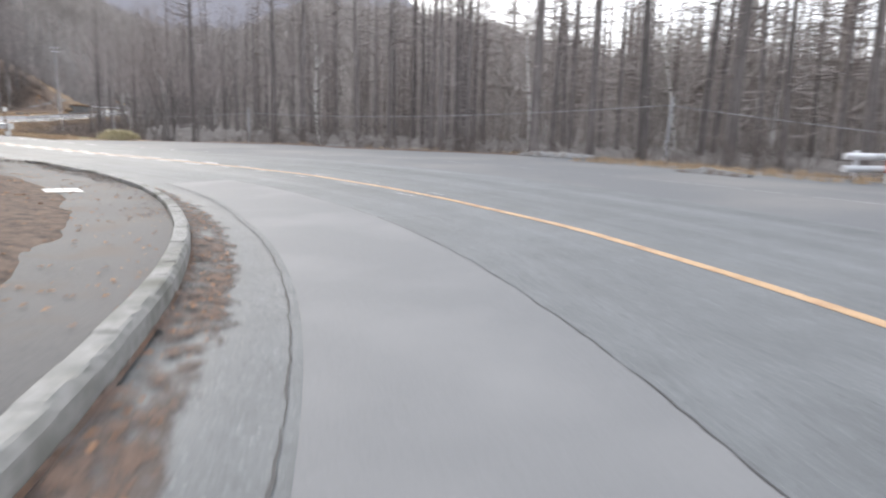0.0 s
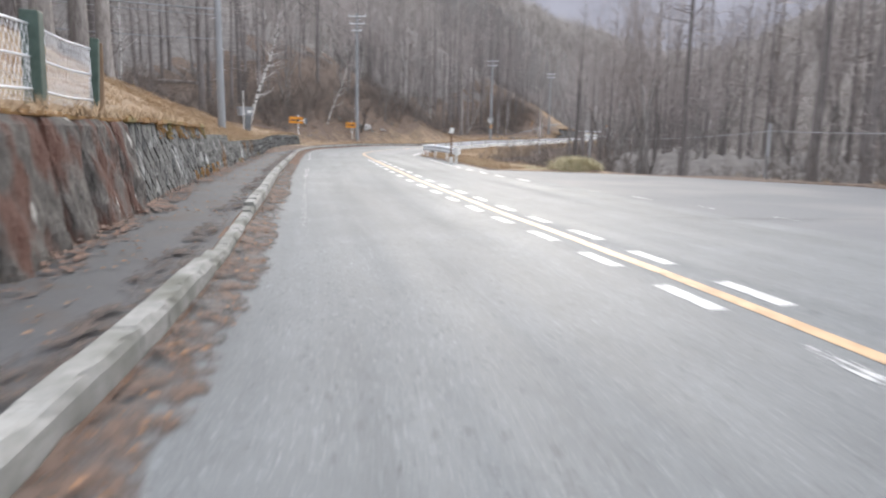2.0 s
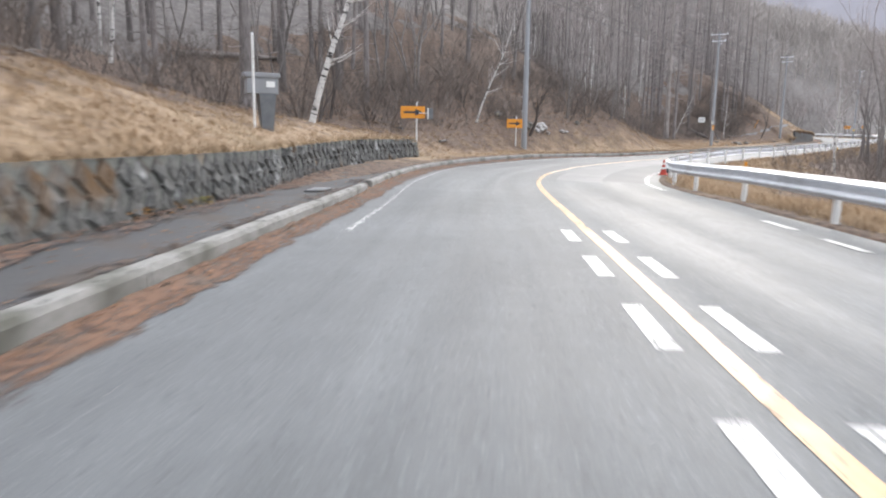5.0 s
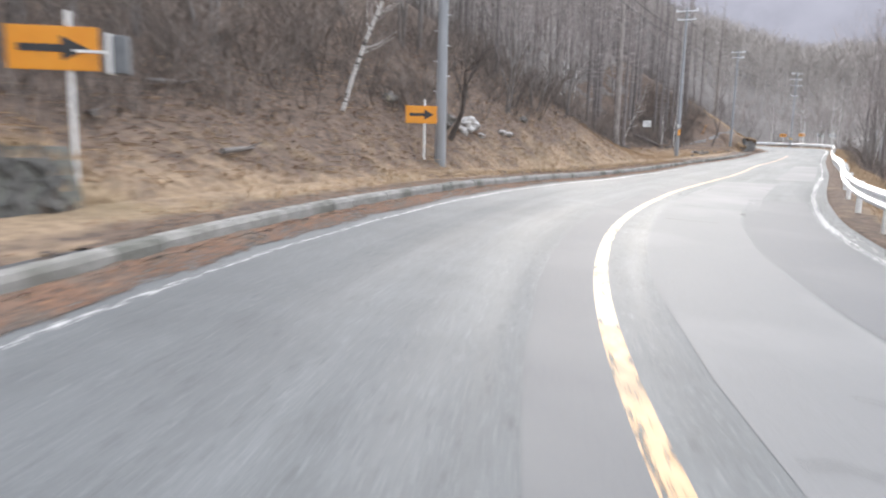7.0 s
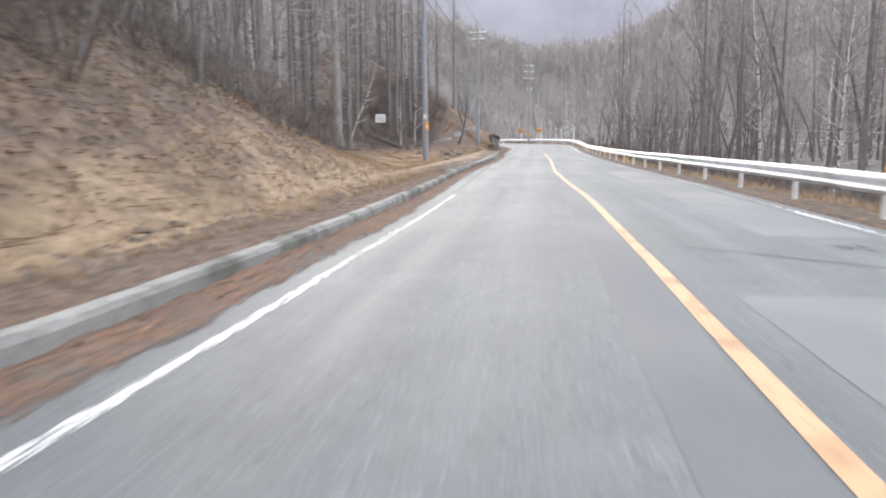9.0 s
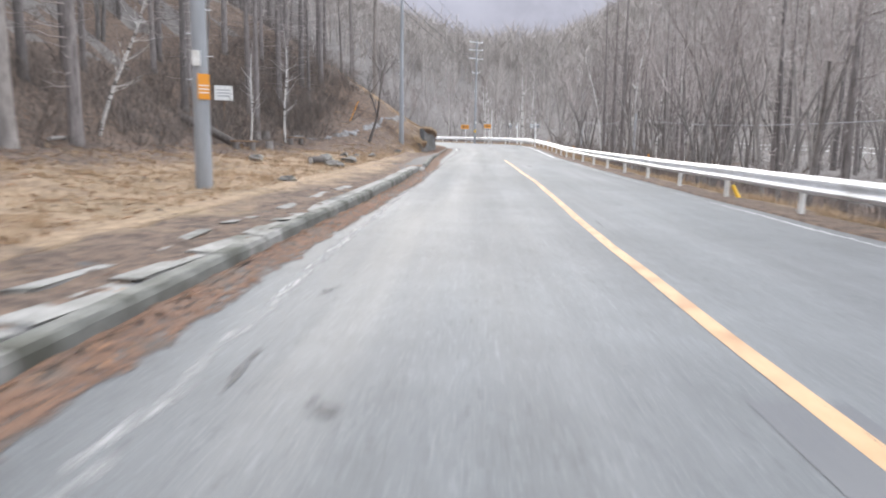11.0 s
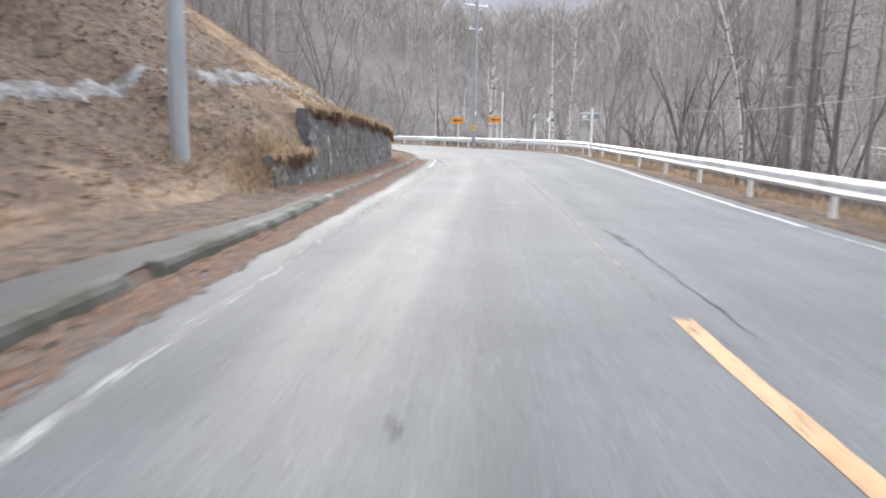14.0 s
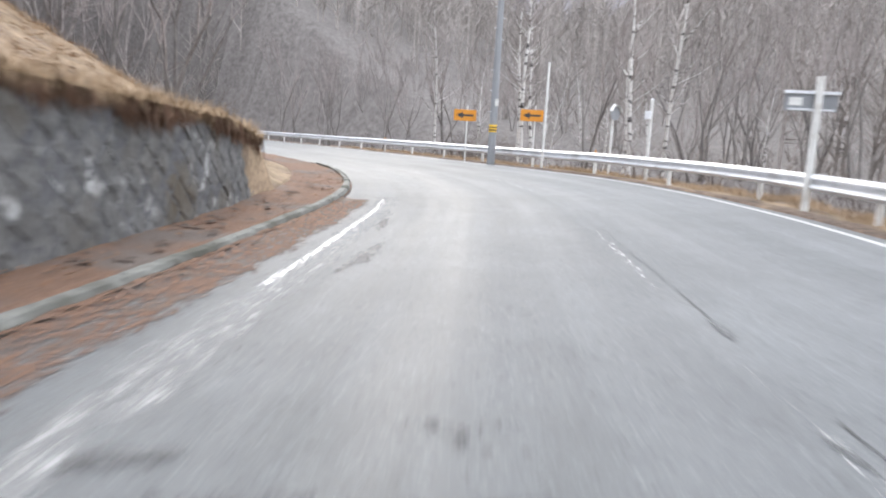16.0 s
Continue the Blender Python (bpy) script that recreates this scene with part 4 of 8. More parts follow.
for s0, s1, w in ((158.4, 163.5, 0.012), (165.0, 168.2, 0.008), (170.5, 174.0, 0.009), (176.2, 178.0, 0.012), (178.6, 181.5, 0.008), (183.0, 189.0, 0.009)):
    stripe("crack", s0, s1, -0.02 - 0.015 * (176 - s1) * (s1 < 176), lambda s: w * (1 + 0.85 * ripple(s, s * 0, 0.6, 2)), M_CRACK, "open joint along the middle of the road", h=0.009, step=0.15, wobble=0.03)
for s0, s1, a, b, m, words in ((69, 84.6, -0.48, -1.95, M_PATCH, "lighter patch of newer asphalt in the far lane"),
                               (70, 88, -2.0, -3.35, M_DARKPATCH, "darker patch of asphalt along the far lane"),
                               (84.7, 96, -0.46, -2.3, M_PATCH, "lighter patch of newer asphalt in the far lane"),
                               (100, 121, -1.9, -3.3, M_PATCH, "pale strip of patched asphalt"),
                               (70, 120, 0.62, 0.1, M_DARKPATCH, "dark strip of asphalt beside the centre line"),
                                                              (100, 100.5, -3.0, -3.3, M_PATCH, "small pale patch of asphalt")):
    sheet("road_repair", steps(s0, s1, 0.5), lambda s: np.linspace(a, b, 6) + 0.018 * ripple(s, s * 0, 1.6, 2), lambda s, d: road_height(s, d) + 0.003, m, words, category="road repair")
GUTTER = ((-10, 0.42), (8, 0.4), (16, 0.38), (30, 0.34), (57, 0.4), (66, 0.5), (82, 0.56), (105, 0.46), (120, 0.42), (132, 0.4), (138, 0.52), (151, 0.52), (164, 0.4), (171, 0.72), (182, 0.8), (193, 0.6))
for s0, s1, mat, words in ((-10, 50, M_MUD, "dark mud, needles and dead leaves along the gutter"), (50, 193, M_GUTTER, "reddish-brown needle and leaf litter along the gutter")):
    sheet("gutter_litter", steps(s0, s1, 0.25), lambda s: at(KERB_D, s) - 0.005 - np.linspace(1, 0, 8) * (float(at(GUTTER, s)) + 0.1 + 0.09 * ripple(s, 0, 0.8, 2) + 0.04 * ripple(s, 0, 0.17, 6)),
          lambda s, d: road_height(s, d) + 0.0105 + 0.05 * np.clip(1 - (at(KERB_D, s) - d) / 0.3, 0, 1) * (1 + 0.5 * ripple(s, d, 0.3, 1)), mat, words, category="litter", frayed=True)
for words, s0, s1, d0, d1 in (("white bar painted on the walkway", 16.5, 17.35, 5.9, 6.5),):
    sheet("walkway_marking", steps(s0, s1, 0.2), lambda s: np.linspace(d0, d1, 5), lambda s, d: 0.142 + 0.02 * ripple(s, d, 1.3, 4) + 0.03 * np.clip((d - 5.4), 0, 1), M_WHITE, words, category="road marking")

# ---------------------------------------------------------------- guardrail
RAIL_D = ((53.5, 3.75), (58, 4.05), (66, 4.12), (84, 4.2), (100, 4.3), (165, 4.35), (180, 4.75), (205, 4.85), (280, 4.5))
guardrail = thing("guardrail", spot(53.5, -3.7), "long dull galvanised steel guardrail on short white posts", "guardrail")
W_BEAM = ((0.0, -0.175), (0.012, -0.165), (0.012, -0.155), (0.075, -0.115), (0.082, -0.095), (0.075, -0.075), (0.012, -0.03), (0.008, 0.0),
          (0.012, 0.03), (0.075, 0.075), (0.082, 0.095), (0.075, 0.115), (0.012, 0.155), (0.012, 0.165), (0.0, 0.175))
inv = guardrail.matrix_basis.inverted()


def rail_panel(s0, s1, lap):
    """One pressed length of beam, with its back, from s0 to s1."""
    ss = steps(s0, s1, (s1 - s0) / 8)
    verts, n = [], len(W_BEAM)
    for s in ss:
        d = -float(at(RAIL_D, s))
        for thick in (0.0, -0.006):
            for out, up in W_BEAM:
                verts.append(inv @ spot(s, d + out + thick + lap, 0.6 + up + 0.012 * float(ripple(s, 0, 6, 3))))
    faces = []
    m = 2 * n
    for i in range(len(ss) - 1):
        for j in range(n - 1):
            a = i * m + j
            faces.append((a, a + 1, a + m + 1, a + m))
            faces.append((a + n, a + m + n, a + m + n + 1, a + n + 1))
        for j in (0, n - 1):
            a = i * m + j
            faces.append((a, a + m, a + m + n, a + n))
    for i in (0, len(ss) - 1):
        for j in range(n - 1):
            a = i * m + j
            faces.append((a, a + n, a + n + 1, a + 1))
    ob = mesh_object("rail_beam", verts, faces, M_STEEL, guardrail, smooth=False)
    return tagged(ob, "pressed steel beam")


post_mesh = bpy.data.meshes.new("rail_post")
pb = rod((0, 0, -0.4), (0, 0, 0.72), 0.062, sides=12)
rod((0, 0, 0.72), (0, 0, 0.74), 0.066, 0.045, 12, pb)
pb.to_mesh(post_mesh)
pb.free()
post_mesh.materials.append(M_POSTPAINT)
block_mesh = bpy.data.meshes.new("rail_bracket")
pb = box(0.09, 0.07, 0.2, (0, 0, 0), 0.008)
pb.to_mesh(block_mesh)
pb.free()
block_mesh.materials.append(M_STEEL)
for k in range(57):
    s0 = 54.0 + 4.0 * k
    rail_panel(s0, s0 + 4.06, 0.002 * (k % 2))
    d = -float(at(RAIL_D, s0 + 0.1)) - 0.1
    p = new("rail_post", post_mesh)
    p.parent = guardrail
    p.matrix_basis = inv @ (Matrix.Translation(spot(s0 + 0.1, d)) @ pose(0, 0, 0, 0, 0, heading(s0)))
    q = new("rail_bracket", block_mesh)
    q.parent = guardrail
    q.matrix_basis = inv @ (Matrix.Translation(spot(s0 + 0.1, d + 0.065, 0.6)) @ pose(0, 0, 0, 0, 0, heading(s0)))
    if k % 5 == 2:
        tagged(part("reflector", box(0.06, 0.02, 0.09, (inv @ spot(s0 + 0.1, d + 0.02, 0.83)), 0.006), M_ORANGE, guardrail), "small amber reflector")
end_v, end_f = [], []
for i in range(13):
    a = radians(-90 + 180 * i / 12)
    for r in (0.17, 0.145):
        for up in (0.42, 0.78):
            end_v.append(inv @ spot(54.0 - r * math.cos(a), -3.91 - r * math.sin(a), up))
for i in range(12):
    q = 4 * i
    end_f += [(q, q + 1, q + 5, q + 4), (q + 2, q + 6, q + 7, q + 3), (q + 1, q + 3, q + 7, q + 5), (q, q + 4, q + 6, q + 2)]
end_f += [(0, 2, 3, 1), (48, 49, 51, 50)]
tagged(mesh_object("rail_end", end_v, end_f, M_POSTPAINT, guardrail), "rounded white end piece")

# ---------------------------------------------------------------- retaining walls
WALL_BASE = ((24.1, 5.95), (31.5, 5.9), (41, 5.98), (60, 6.12), (75.1, 6.22))
WALL_TOP = ((24.1, 1.54), (31.6, 1.5), (40.7, 1.48), (40.71, 1.24), (45.9, 1.24), (45.91, 1.0), (60, 0.97), (75.1, 0.94))
BATTER = 0.22


def batter(table_d):
    """How much a wall leans back; the second one stands steeper."""
    return BATTER if table_d[0][0] < 100 else 0.08


def wall_face(table_d, s, h, out=0.0):
    """A place on a leaning wall's face, h above the road, out in front of it."""
    return spot(s, float(at(table_d, s)) + batter(table_d) * h - out, h)


def wall_body(name, table_d, table_h, s0, s1, mat, label, thick=0.42, low=-0.35):
    stops = sorted(set([float(v) for v in steps(s0, s1, 0.5)] + [k for k, _ in table_h if s0 < k < s1]))
    verts = []
    for s in stops:
        top = float(at(table_h, s))
        for h, back in ((low, 0), (top, 0), (top, thick), (low, thick + 0.3)):
            verts.append(spot(s, float(at(table_d, s)) + batter(table_d) * h + back, h))
    faces = []
    for i in range(len(stops) - 1):
        for j in range(4):
            a, b = 4 * i + j, 4 * i + (j + 1) % 4
            faces.append((a, a + 4, b + 4, b))
    faces += [(0, 1, 2, 3), tuple(4 * (len(stops) - 1) + j for j in (3, 2, 1, 0))]
    ob = mesh_object(name, verts, faces, mat)
    bm = bmesh.new()
    bm.from_mesh(ob.data)
    bmesh.ops.recalc_face_normals(bm, faces=bm.faces[:])
    bm.to_mesh(ob.data)
    bm.free()
    return tagged(ob, label, "wall", kind="structure")


def diamond_mesh(name, side, seed, mat, proud=0.07):
    """One squared stone set on its corner, its face pitched outwards and uneven."""
    rng = random.Random(seed)
    r = side * 0.7071 * 0.985
    ring = [(0, -r), (r, 0), (0, r), (-r, 0)]
    verts = [(x * 1.0, 0.02, z) for x, z in ring]
    verts += [(x * 0.9 + rng.uniform(-.012, .012), -proud * 0.6 + rng.uniform(-.012, .012), z * 0.9 + rng.uniform(-.012, .012)) for x, z in ring]
    verts += [(x * 0.5 + rng.uniform(-.03, .03), -proud + rng.uniform(-.02, .02), z * 0.5 + rng.uniform(-.03, .03)) for x, z in ring]
    faces = []
    for a in (0, 4):
        for j in range(4):
            faces.append((a + j, a + (j + 1) % 4, a + 4 + (j + 1) % 4, a + 4 + j))
    faces.append((8, 9, 10, 11))
    me = bpy.data.meshes.new(name)
    me.from_pydata(verts, [], faces)
    me.materials.append(mat)
    return me


def face_frame(table_d, s, h, out, tilt=0.0):
    """The pose of a stone on a wall: x along the road, -y out of the face, z up the face."""
    o = wall_face(table_d, s, h, out)
    right = (wall_face(table_d, s + 0.1, h) - wall_face(table_d, s - 0.1, h)).normalized()
    up = (wall_face(table_d, s, h + 0.1) - wall_face(table_d, s, h)).normalized()
    outward = right.cross(up).normalized()      # to the road
    m = Matrix((right, -outward, up)).transposed().to_4x4()
    return Matrix.Translation(o) @ m @ Matrix.Rotation(tilt, 4, "Y")


wall_one = wall_body("retaining_wall", WALL_BASE, WALL_TOP, 31.4, 75.1, M_JOINT, "low retaining wall of mossy grey stones set cornerwise")
ROUGH_TOP = ((24, 1.5), (31.4, 1.48))
wall_rough = wall_body("rough_wall", WALL_BASE, ROUGH_TOP, 24.15, 31.38, M_RUST, "rust-stained rough stone wall with crumbling face")
WALL2_BASE = ((168.4, 6.12), (176, 5.92), (184, 5.95), (189, 6.1), (191.6, 6.35), (192.4, 6.7))
WALL2_TOP = ((168.4, 0.86), (171.5, 0.9), (171.51, 2.02), (178, 1.98), (184, 1.85), (189, 1.6), (191.5, 1.25), (192.4, 1.0))
wall_two = wall_body("retaining_wall", WALL2_BASE, WALL2_TOP, 168.4, 192.4, M_DARKJOINT, "dark stone retaining wall with whitish blooms under a grassy bank", thick=0.3)

SIDE = 0.33
PITCH = SIDE * 1.4142


def reach_at(table_d, s):
    """How much longer a wall's face is than the road beside it."""
    return (wall_face(table_d, s + 0.2, 0.5) - wall_face(table_d, s - 0.2, 0.5)).length / 0.4


def face_stones(wall, table_d, table_h, s0, s1, named, seed, mat, proud=0.07):
    """Stones set cornerwise all over a face: those in the named stretch as pieces, the rest as one part."""
    rng = random.Random(seed)
    shapes = [diamond_mesh("stone", SIDE, seed + k, mat, proud) for k in range(5)]
    rest_v, rest_f = [], []
    row = 0
    h = 0.08
    count = 0
    while h < 2.2:
        s = s0 + (PITCH / 2 if row % 2 else 0) + 0.1
        while s < s1 - 0.1:
            top = float(at(table_h, s))
            if h < top - 0.06:
                me = shapes[rng.randrange(5)]
                m = face_frame(table_d, s, h, 0.005 + rng.uniform(-0.012, 0.012), rng.uniform(-0.09, 0.09) + rng.choice((0, math.pi))) @ Matrix.Diagonal((rng.uniform(0.9, 1.06), rng.uniform(0.5, 1.3) * (1 + float(np.clip((s - 50) / 12, 0, 1)) * (s < 100)), rng.uniform(0.9, 1.06), 1))
                if named[0] < s < named[1] and count < 300:
                    ob = new("stone", me)
                    ob.parent = wall
                    ob.matrix_basis = m
                    count += 1
                else:
                    base = len(rest_v)
                    rest_v += [m @ v.co for v in me.vertices]
                    rest_f += [tuple(base + i for i in p.vertices) for p in me.polygons]
            s += PITCH / reach_at(table_d, s) * rng.uniform(0.98, 1.02)
        h += PITCH / 2
        row += 1
    if rest_v:
        ob = mesh_object("stonework", rest_v, rest_f, mat, wall)
        tagged(ob, "squared stones set cornerwise", kind="stuff")
    return count


# coping and moss along the tops
def coping(s0, s1, table_d, table_h, mat, label, over=0.05, tall=0.1, drop=0.0, parent=None):
    bm = bmesh.new()
    s = s0
    rng = random.Random(int(s0 * 10))
    while s < s1:
        l = min(rng.uniform(0.5, 1.1), s1 - s + 0.02)
        mid = s + l / 2
        h = float(at(table_h, mid)) - drop
        m = face_frame(table_d, mid, h, over * 0.5)
        q = box(l * 0.97, 0.28, tall, (0, 0.09, rng.uniform(-0.01, 0.02)), 0.025)
        bmesh.ops.transform(q, matrix=m, verts=q.verts[:])
        join(bm, q)
        s += l
    ob = part("coping", bm, mat, parent, label)
    return ob


coping(31.5, 40.6, WALL_BASE, WALL_TOP, M_MOSS, "rust-orange mossy coping", parent=wall_one)

# the rough brown stretch: broad broken faces with deep rust-filled clefts between them
rng = random.Random(5)
s = 24.2
while s < 31.2:
    w = min(rng.uniform(1.0, 1.9), 31.36 - s)
    seed = rng.uniform(0, 20)
    nx_, nz_ = max(6, int(w / 0.09)), 17
    verts, faces = [], []
    for i in range(nx_ + 1):
        for j in range(nz_ + 1):
            u, h = i / nx_, -0.1 + 1.58 * j / nz_
            a = s + w * u + 0.05 * float(ripple(h, seed, 0.35, seed)) * (0.2 < u < 0.8) + 0.12 * (h - 0.7)
            out = 0.1 + 0.055 * float(ripple(a, h, 0.6, seed)) + 0.03 * float(ripple(a, h, 0.2, seed + 3))
            if i in (0, nx_):
                out = -0.08
            elif i in (1, nx_ - 1):
                out *= 0.6
            verts.append(wall_face(WALL_BASE, a, h, out if j < nz_ else out * 0.4))
    for i in range(nx_):
        for j in range(nz_):
            a = i * (nz_ + 1) + j
            faces.append((a, a + nz_ + 1, a + nz_ + 2, a + 1))
    tagged(mesh_object("slab", verts, faces, M_RUST, wall_rough, smooth=False), "rust-streaked broken grey-brown face")
    s += w + rng.uniform(0.02, 0.07)
coping(24.3, 31.3, WALL_BASE, ROUGH_TOP, M_MOSS, "rust-orange mossy coping", over=0.0, tall=0.07, parent=wall_rough)

# dead leaves gathered at the wall's foot
sheet("wall_foot_litter", steps(24.3, 66, 0.25), lambda s: at(WALL_BASE, s) + 0.03 - np.linspace(1, 0, 8) * (0.5 + 0.24 * ripple(s, 0, 0.7, 2) + 0.06 * ripple(s, 0, 0.2, 6)),
      lambda s, d: 0.15 + 0.02 * ripple(s, d, 1.3, 4) + 0.03 * np.clip((d - 5.4), 0, 1) + 0.05 * np.clip(1 - (at(WALL_BASE, s) - d) / 0.4, 0, 1), M_FOOTLITTER,
      "reddish-brown dead leaves gathered at the foot of the wall", category="litter", frayed=True)

sheet("walkway_litter", steps(12, 64, 0.25), lambda s: at(KERB_D, s) + 0.2 + np.linspace(1, 0, 8) * (0.42 + 0.2 * ripple(s, 0, 1.1, 4) + 0.08 * ripple(s, 0, 0.3, 7)),
      lambda s, d: 0.152 + 0.02 * ripple(s, d, 1.3, 4) + 0.03 * np.clip((d - 5.4), 0, 1) + 0.03 * np.clip(1 - (d - at(KERB_D, s) - 0.2) / 0.35, 0, 1), M_DARKLITTER,
      "dark damp leaf litter gathered behind the kerb", category="litter", frayed=True)

# the white wing wall at the walkway's start
wing = thing("wing_wall", spot(23.9, 6.2, 0.0), "white limewashed concrete wing wall with flaking patches", "wall", heading(23.9), kind="structure")
verts = []
for y in (-0.45, 0.0):
    for x, z in ((0.0, -0.2), (-0.42, 1.52), (-4.2, 1.56), (-4.6, -0.2)):
        verts.append((x, y + 0.25, z))
wb = bmesh.new()
vs = [wb.verts.new(v) for v in verts]
for f in ((0, 1, 2, 3), (7, 6, 5, 4), (0, 4, 5, 1), (1, 5, 6, 2), (2, 6, 7, 3), (3, 7, 4, 0)):
    wb.faces.new([vs[i] for i in f])
bmesh.ops.recalc_face_normals(wb, faces=wb.faces[:])
bmesh.ops.bevel(wb, geom=wb.edges[:], offset=0.025, segments=2, affect="EDGES")
part("wing", wb, M_LIMEWASH, wing)

# ---------------------------------------------------------------- poles, signs, posts
def utility_pole(where, tall, label, arms, turn, band=False, lean=(0, 0), r0=0.17):
    """A tapered concrete pole with cross-arms (depth below the top, length) that carry insulators."""
    p = thing("utility_pole", where, label, "utility pole", turn)
    p.matrix_basis = p.matrix_basis @ pose(0, 0, 0, lean[0], lean[1], 0)
    part("shaft", rod((0, 0, -0.6), (0, 0, tall), r0, 0.095, 20), M_POLE, p, smooth=False)
    for k in range(int(tall) - 2):
        z = 2.2 + 0.45 * k
        if z > tall - 2.5:
            break
        side = 1 if k % 2 else -1
        part("step_bolt", rod((0.1 * side, 0, z), (0.27 * side, 0, z), 0.009, sides=6), M_STEEL, p)
    for below, length in arms:
        z = tall - below
        arm = part("cross_arm", box(length, 0.075, 0.075, (0, 0.11, z), 0.006), M_STEEL, p)
        part("arm_brace", rod((0, 0.1, z - 0.55), (length * 0.3, 0.1, z - 0.03), 0.014, sides=6), M_STEEL, p)
        n = 3 if length > 1.3 else 2
        for i in range(n):
            x = (i / (n - 1) - 0.5) * (length - 0.2) if n > 1 else 0
            ib = rod((x, 0.11, z + 0.03), (x, 0.11, z + 0.12), 0.03, 0.05, 8)
            rod((x, 0.11, z + 0.12), (x, 0.11, z + 0.16), 0.055, 0.03, 8, ib)
            rod((x, 0.11, z + 0.16), (x, 0.11, z + 0.22), 0.045, 0.02, 8, ib)
            part("insulator", ib, M_INSULATOR, arm)
    if band:
        if band == "plate":
            face = Matrix.Rotation(radians(40), 4, "Z")
            pb_ = box(0.24, 0.012, 0.5, (0.0, -r0 - 0.008, 2.05), 0.004)
            bmesh.ops.transform(pb_, matrix=face, verts=pb_.verts[:])
            b = part("warning_plate", pb_, M_ORANGE, p, "small orange warning plate")
            for z in (1.93, 2.0, 2.07):
                pb_ = box(0.2, 0.004, 0.02, (0.0, -r0 - 0.0165, z), 0.001)
                bmesh.ops.transform(pb_, matrix=face, verts=pb_.verts[:])
                part("plate_stripe", pb_, M_POSTPAINT, b)
        else:
            b = part("warning_band", rod((0, 0, 1.3), (0, 0, 1.62), r0 + 0.004, r0 + 0.0, 20), M_LAMP, p, "yellow warning band")
            for z in (1.36, 1.48):
                part("band_stripe", rod((0, 0, z), (0, 0, z + 0.06), r0 + 0.006, r0 + 0.005, 20), M_BLACK, b)
        part("number_plate", box(0.16, 0.02, 0.3, (0, -r0 - 0.01, 2.6), 0.004), M_POSTPAINT, p, "small pale number plate")
    return p


POLES = [(on_ground(53.3, 7.4), 12.0, ((0.3, 1.6), (0.9, 1.2)), False), (on_ground(87.36, 6.92), 12.2, ((0.25, 1.8), (0.95, 1.5), (1.6, 0.9)), False),
         (on_ground(130.4, 7.55), 12.4, ((0.25, 1.8), (0.95, 1.5)), "plate"), (on_ground(166.6, 7.45), 12.4, ((0.25, 1.8), (0.95, 1.5)), False),
         (Vector((-85.0, 182.55, 2.0)), 13.3, ((0.3, 2.0), (1.3, 2.1), (2.4, 2.1), (4.2, 1.2)), True)]
turns = [heading(53), heading(87) + 8, heading(130), heading(166), heading(200) + 10]
built = [utility_pole(w, t, "tall grey concrete utility pole beside the road" if i < 4 else "tall concrete utility pole with stacked cross-arms", a, turns[i], b, r0=0.18 if i != 2 else 0.175)
         for i, (w, t, a, b) in enumerate(POLES)]
for o in built:
    tagged(o, group="utility poles along the road")


def cable(a, b, sag, r=0.012, label="black overhead cable slung between poles", mat=None):
    """A hanging wire."""
    a, b = Vector(a), Vector(b)
    n = 18
    pts = [a.lerp(b, i / n) - Vector((0, 0, sag * 4 * (i / n) * (1 - i / n))) for i in range(n + 1)]
    verts, faces = [], []
    side = (b - a).cross(Vector((0, 0, 1))).normalized()
    for p in pts:
        for k in range(4):
            t = math.pi / 2 * k + 0.4
            verts.append(p + side * (r * math.cos(t)) + Vector((0, 0, r * math.sin(t))))
    for i in range(n):
        for k in range(4):
            faces.append((4 * i + k, 4 * i + (k + 1) % 4, 4 * i + 4 + (k + 1) % 4, 4 * i + 4 + k))
    ob = mesh_object("overhead_cable", verts, faces, mat or M_CABLE)
    return tagged(ob, label, "cable", group="overhead cables")


for i in range(len(POLES) - 1):
    (w0, t0, _, _), (w1, t1, _, _) = POLES[i], POLES[i + 1]
    for off, low in ((-0.7, 0.1), (0.7, 0.1), (0.0, 0.75), (0.1, 2.4), (-0.1, 2.9)):
        m0, m1 = Matrix.Rotation(radians(turns[i]), 3, "Z") @ Vector((off, 0.11, 0)), Matrix.Rotation(radians(turns[i + 1]), 3, "Z") @ Vector((off, 0.11, 0))
        cable(w0 + m0 + Vector((0, 0, t0 - low)), w1 + m1 + Vector((0, 0, t1 - low)), 0.5, 0.011 if low < 1 else 0.02)
w0, t0 = POLES[0][0], POLES[0][1]
house_end = on_ground(43, 27)
for h, r in ((5.3, 0.035), (5.05, 0.02), (4.0, 0.022)):
    cable(w0 + Vector((0, 0, h)), Vector((house_end.x, house_end.y, w0.z + h + 0.6)), 0.5, r, "thick service cable slung from a pole into the wood", M_POLE)
for off, low in ((-0.7, 0.1), (0.7, 0.1), (0.1, 2.4)):
    cable(w0 + Vector((off, 0, t0 - low)), on_ground(24, 10.5) + Vector((off, 0, 11 - low)), 0.5, 0.012)


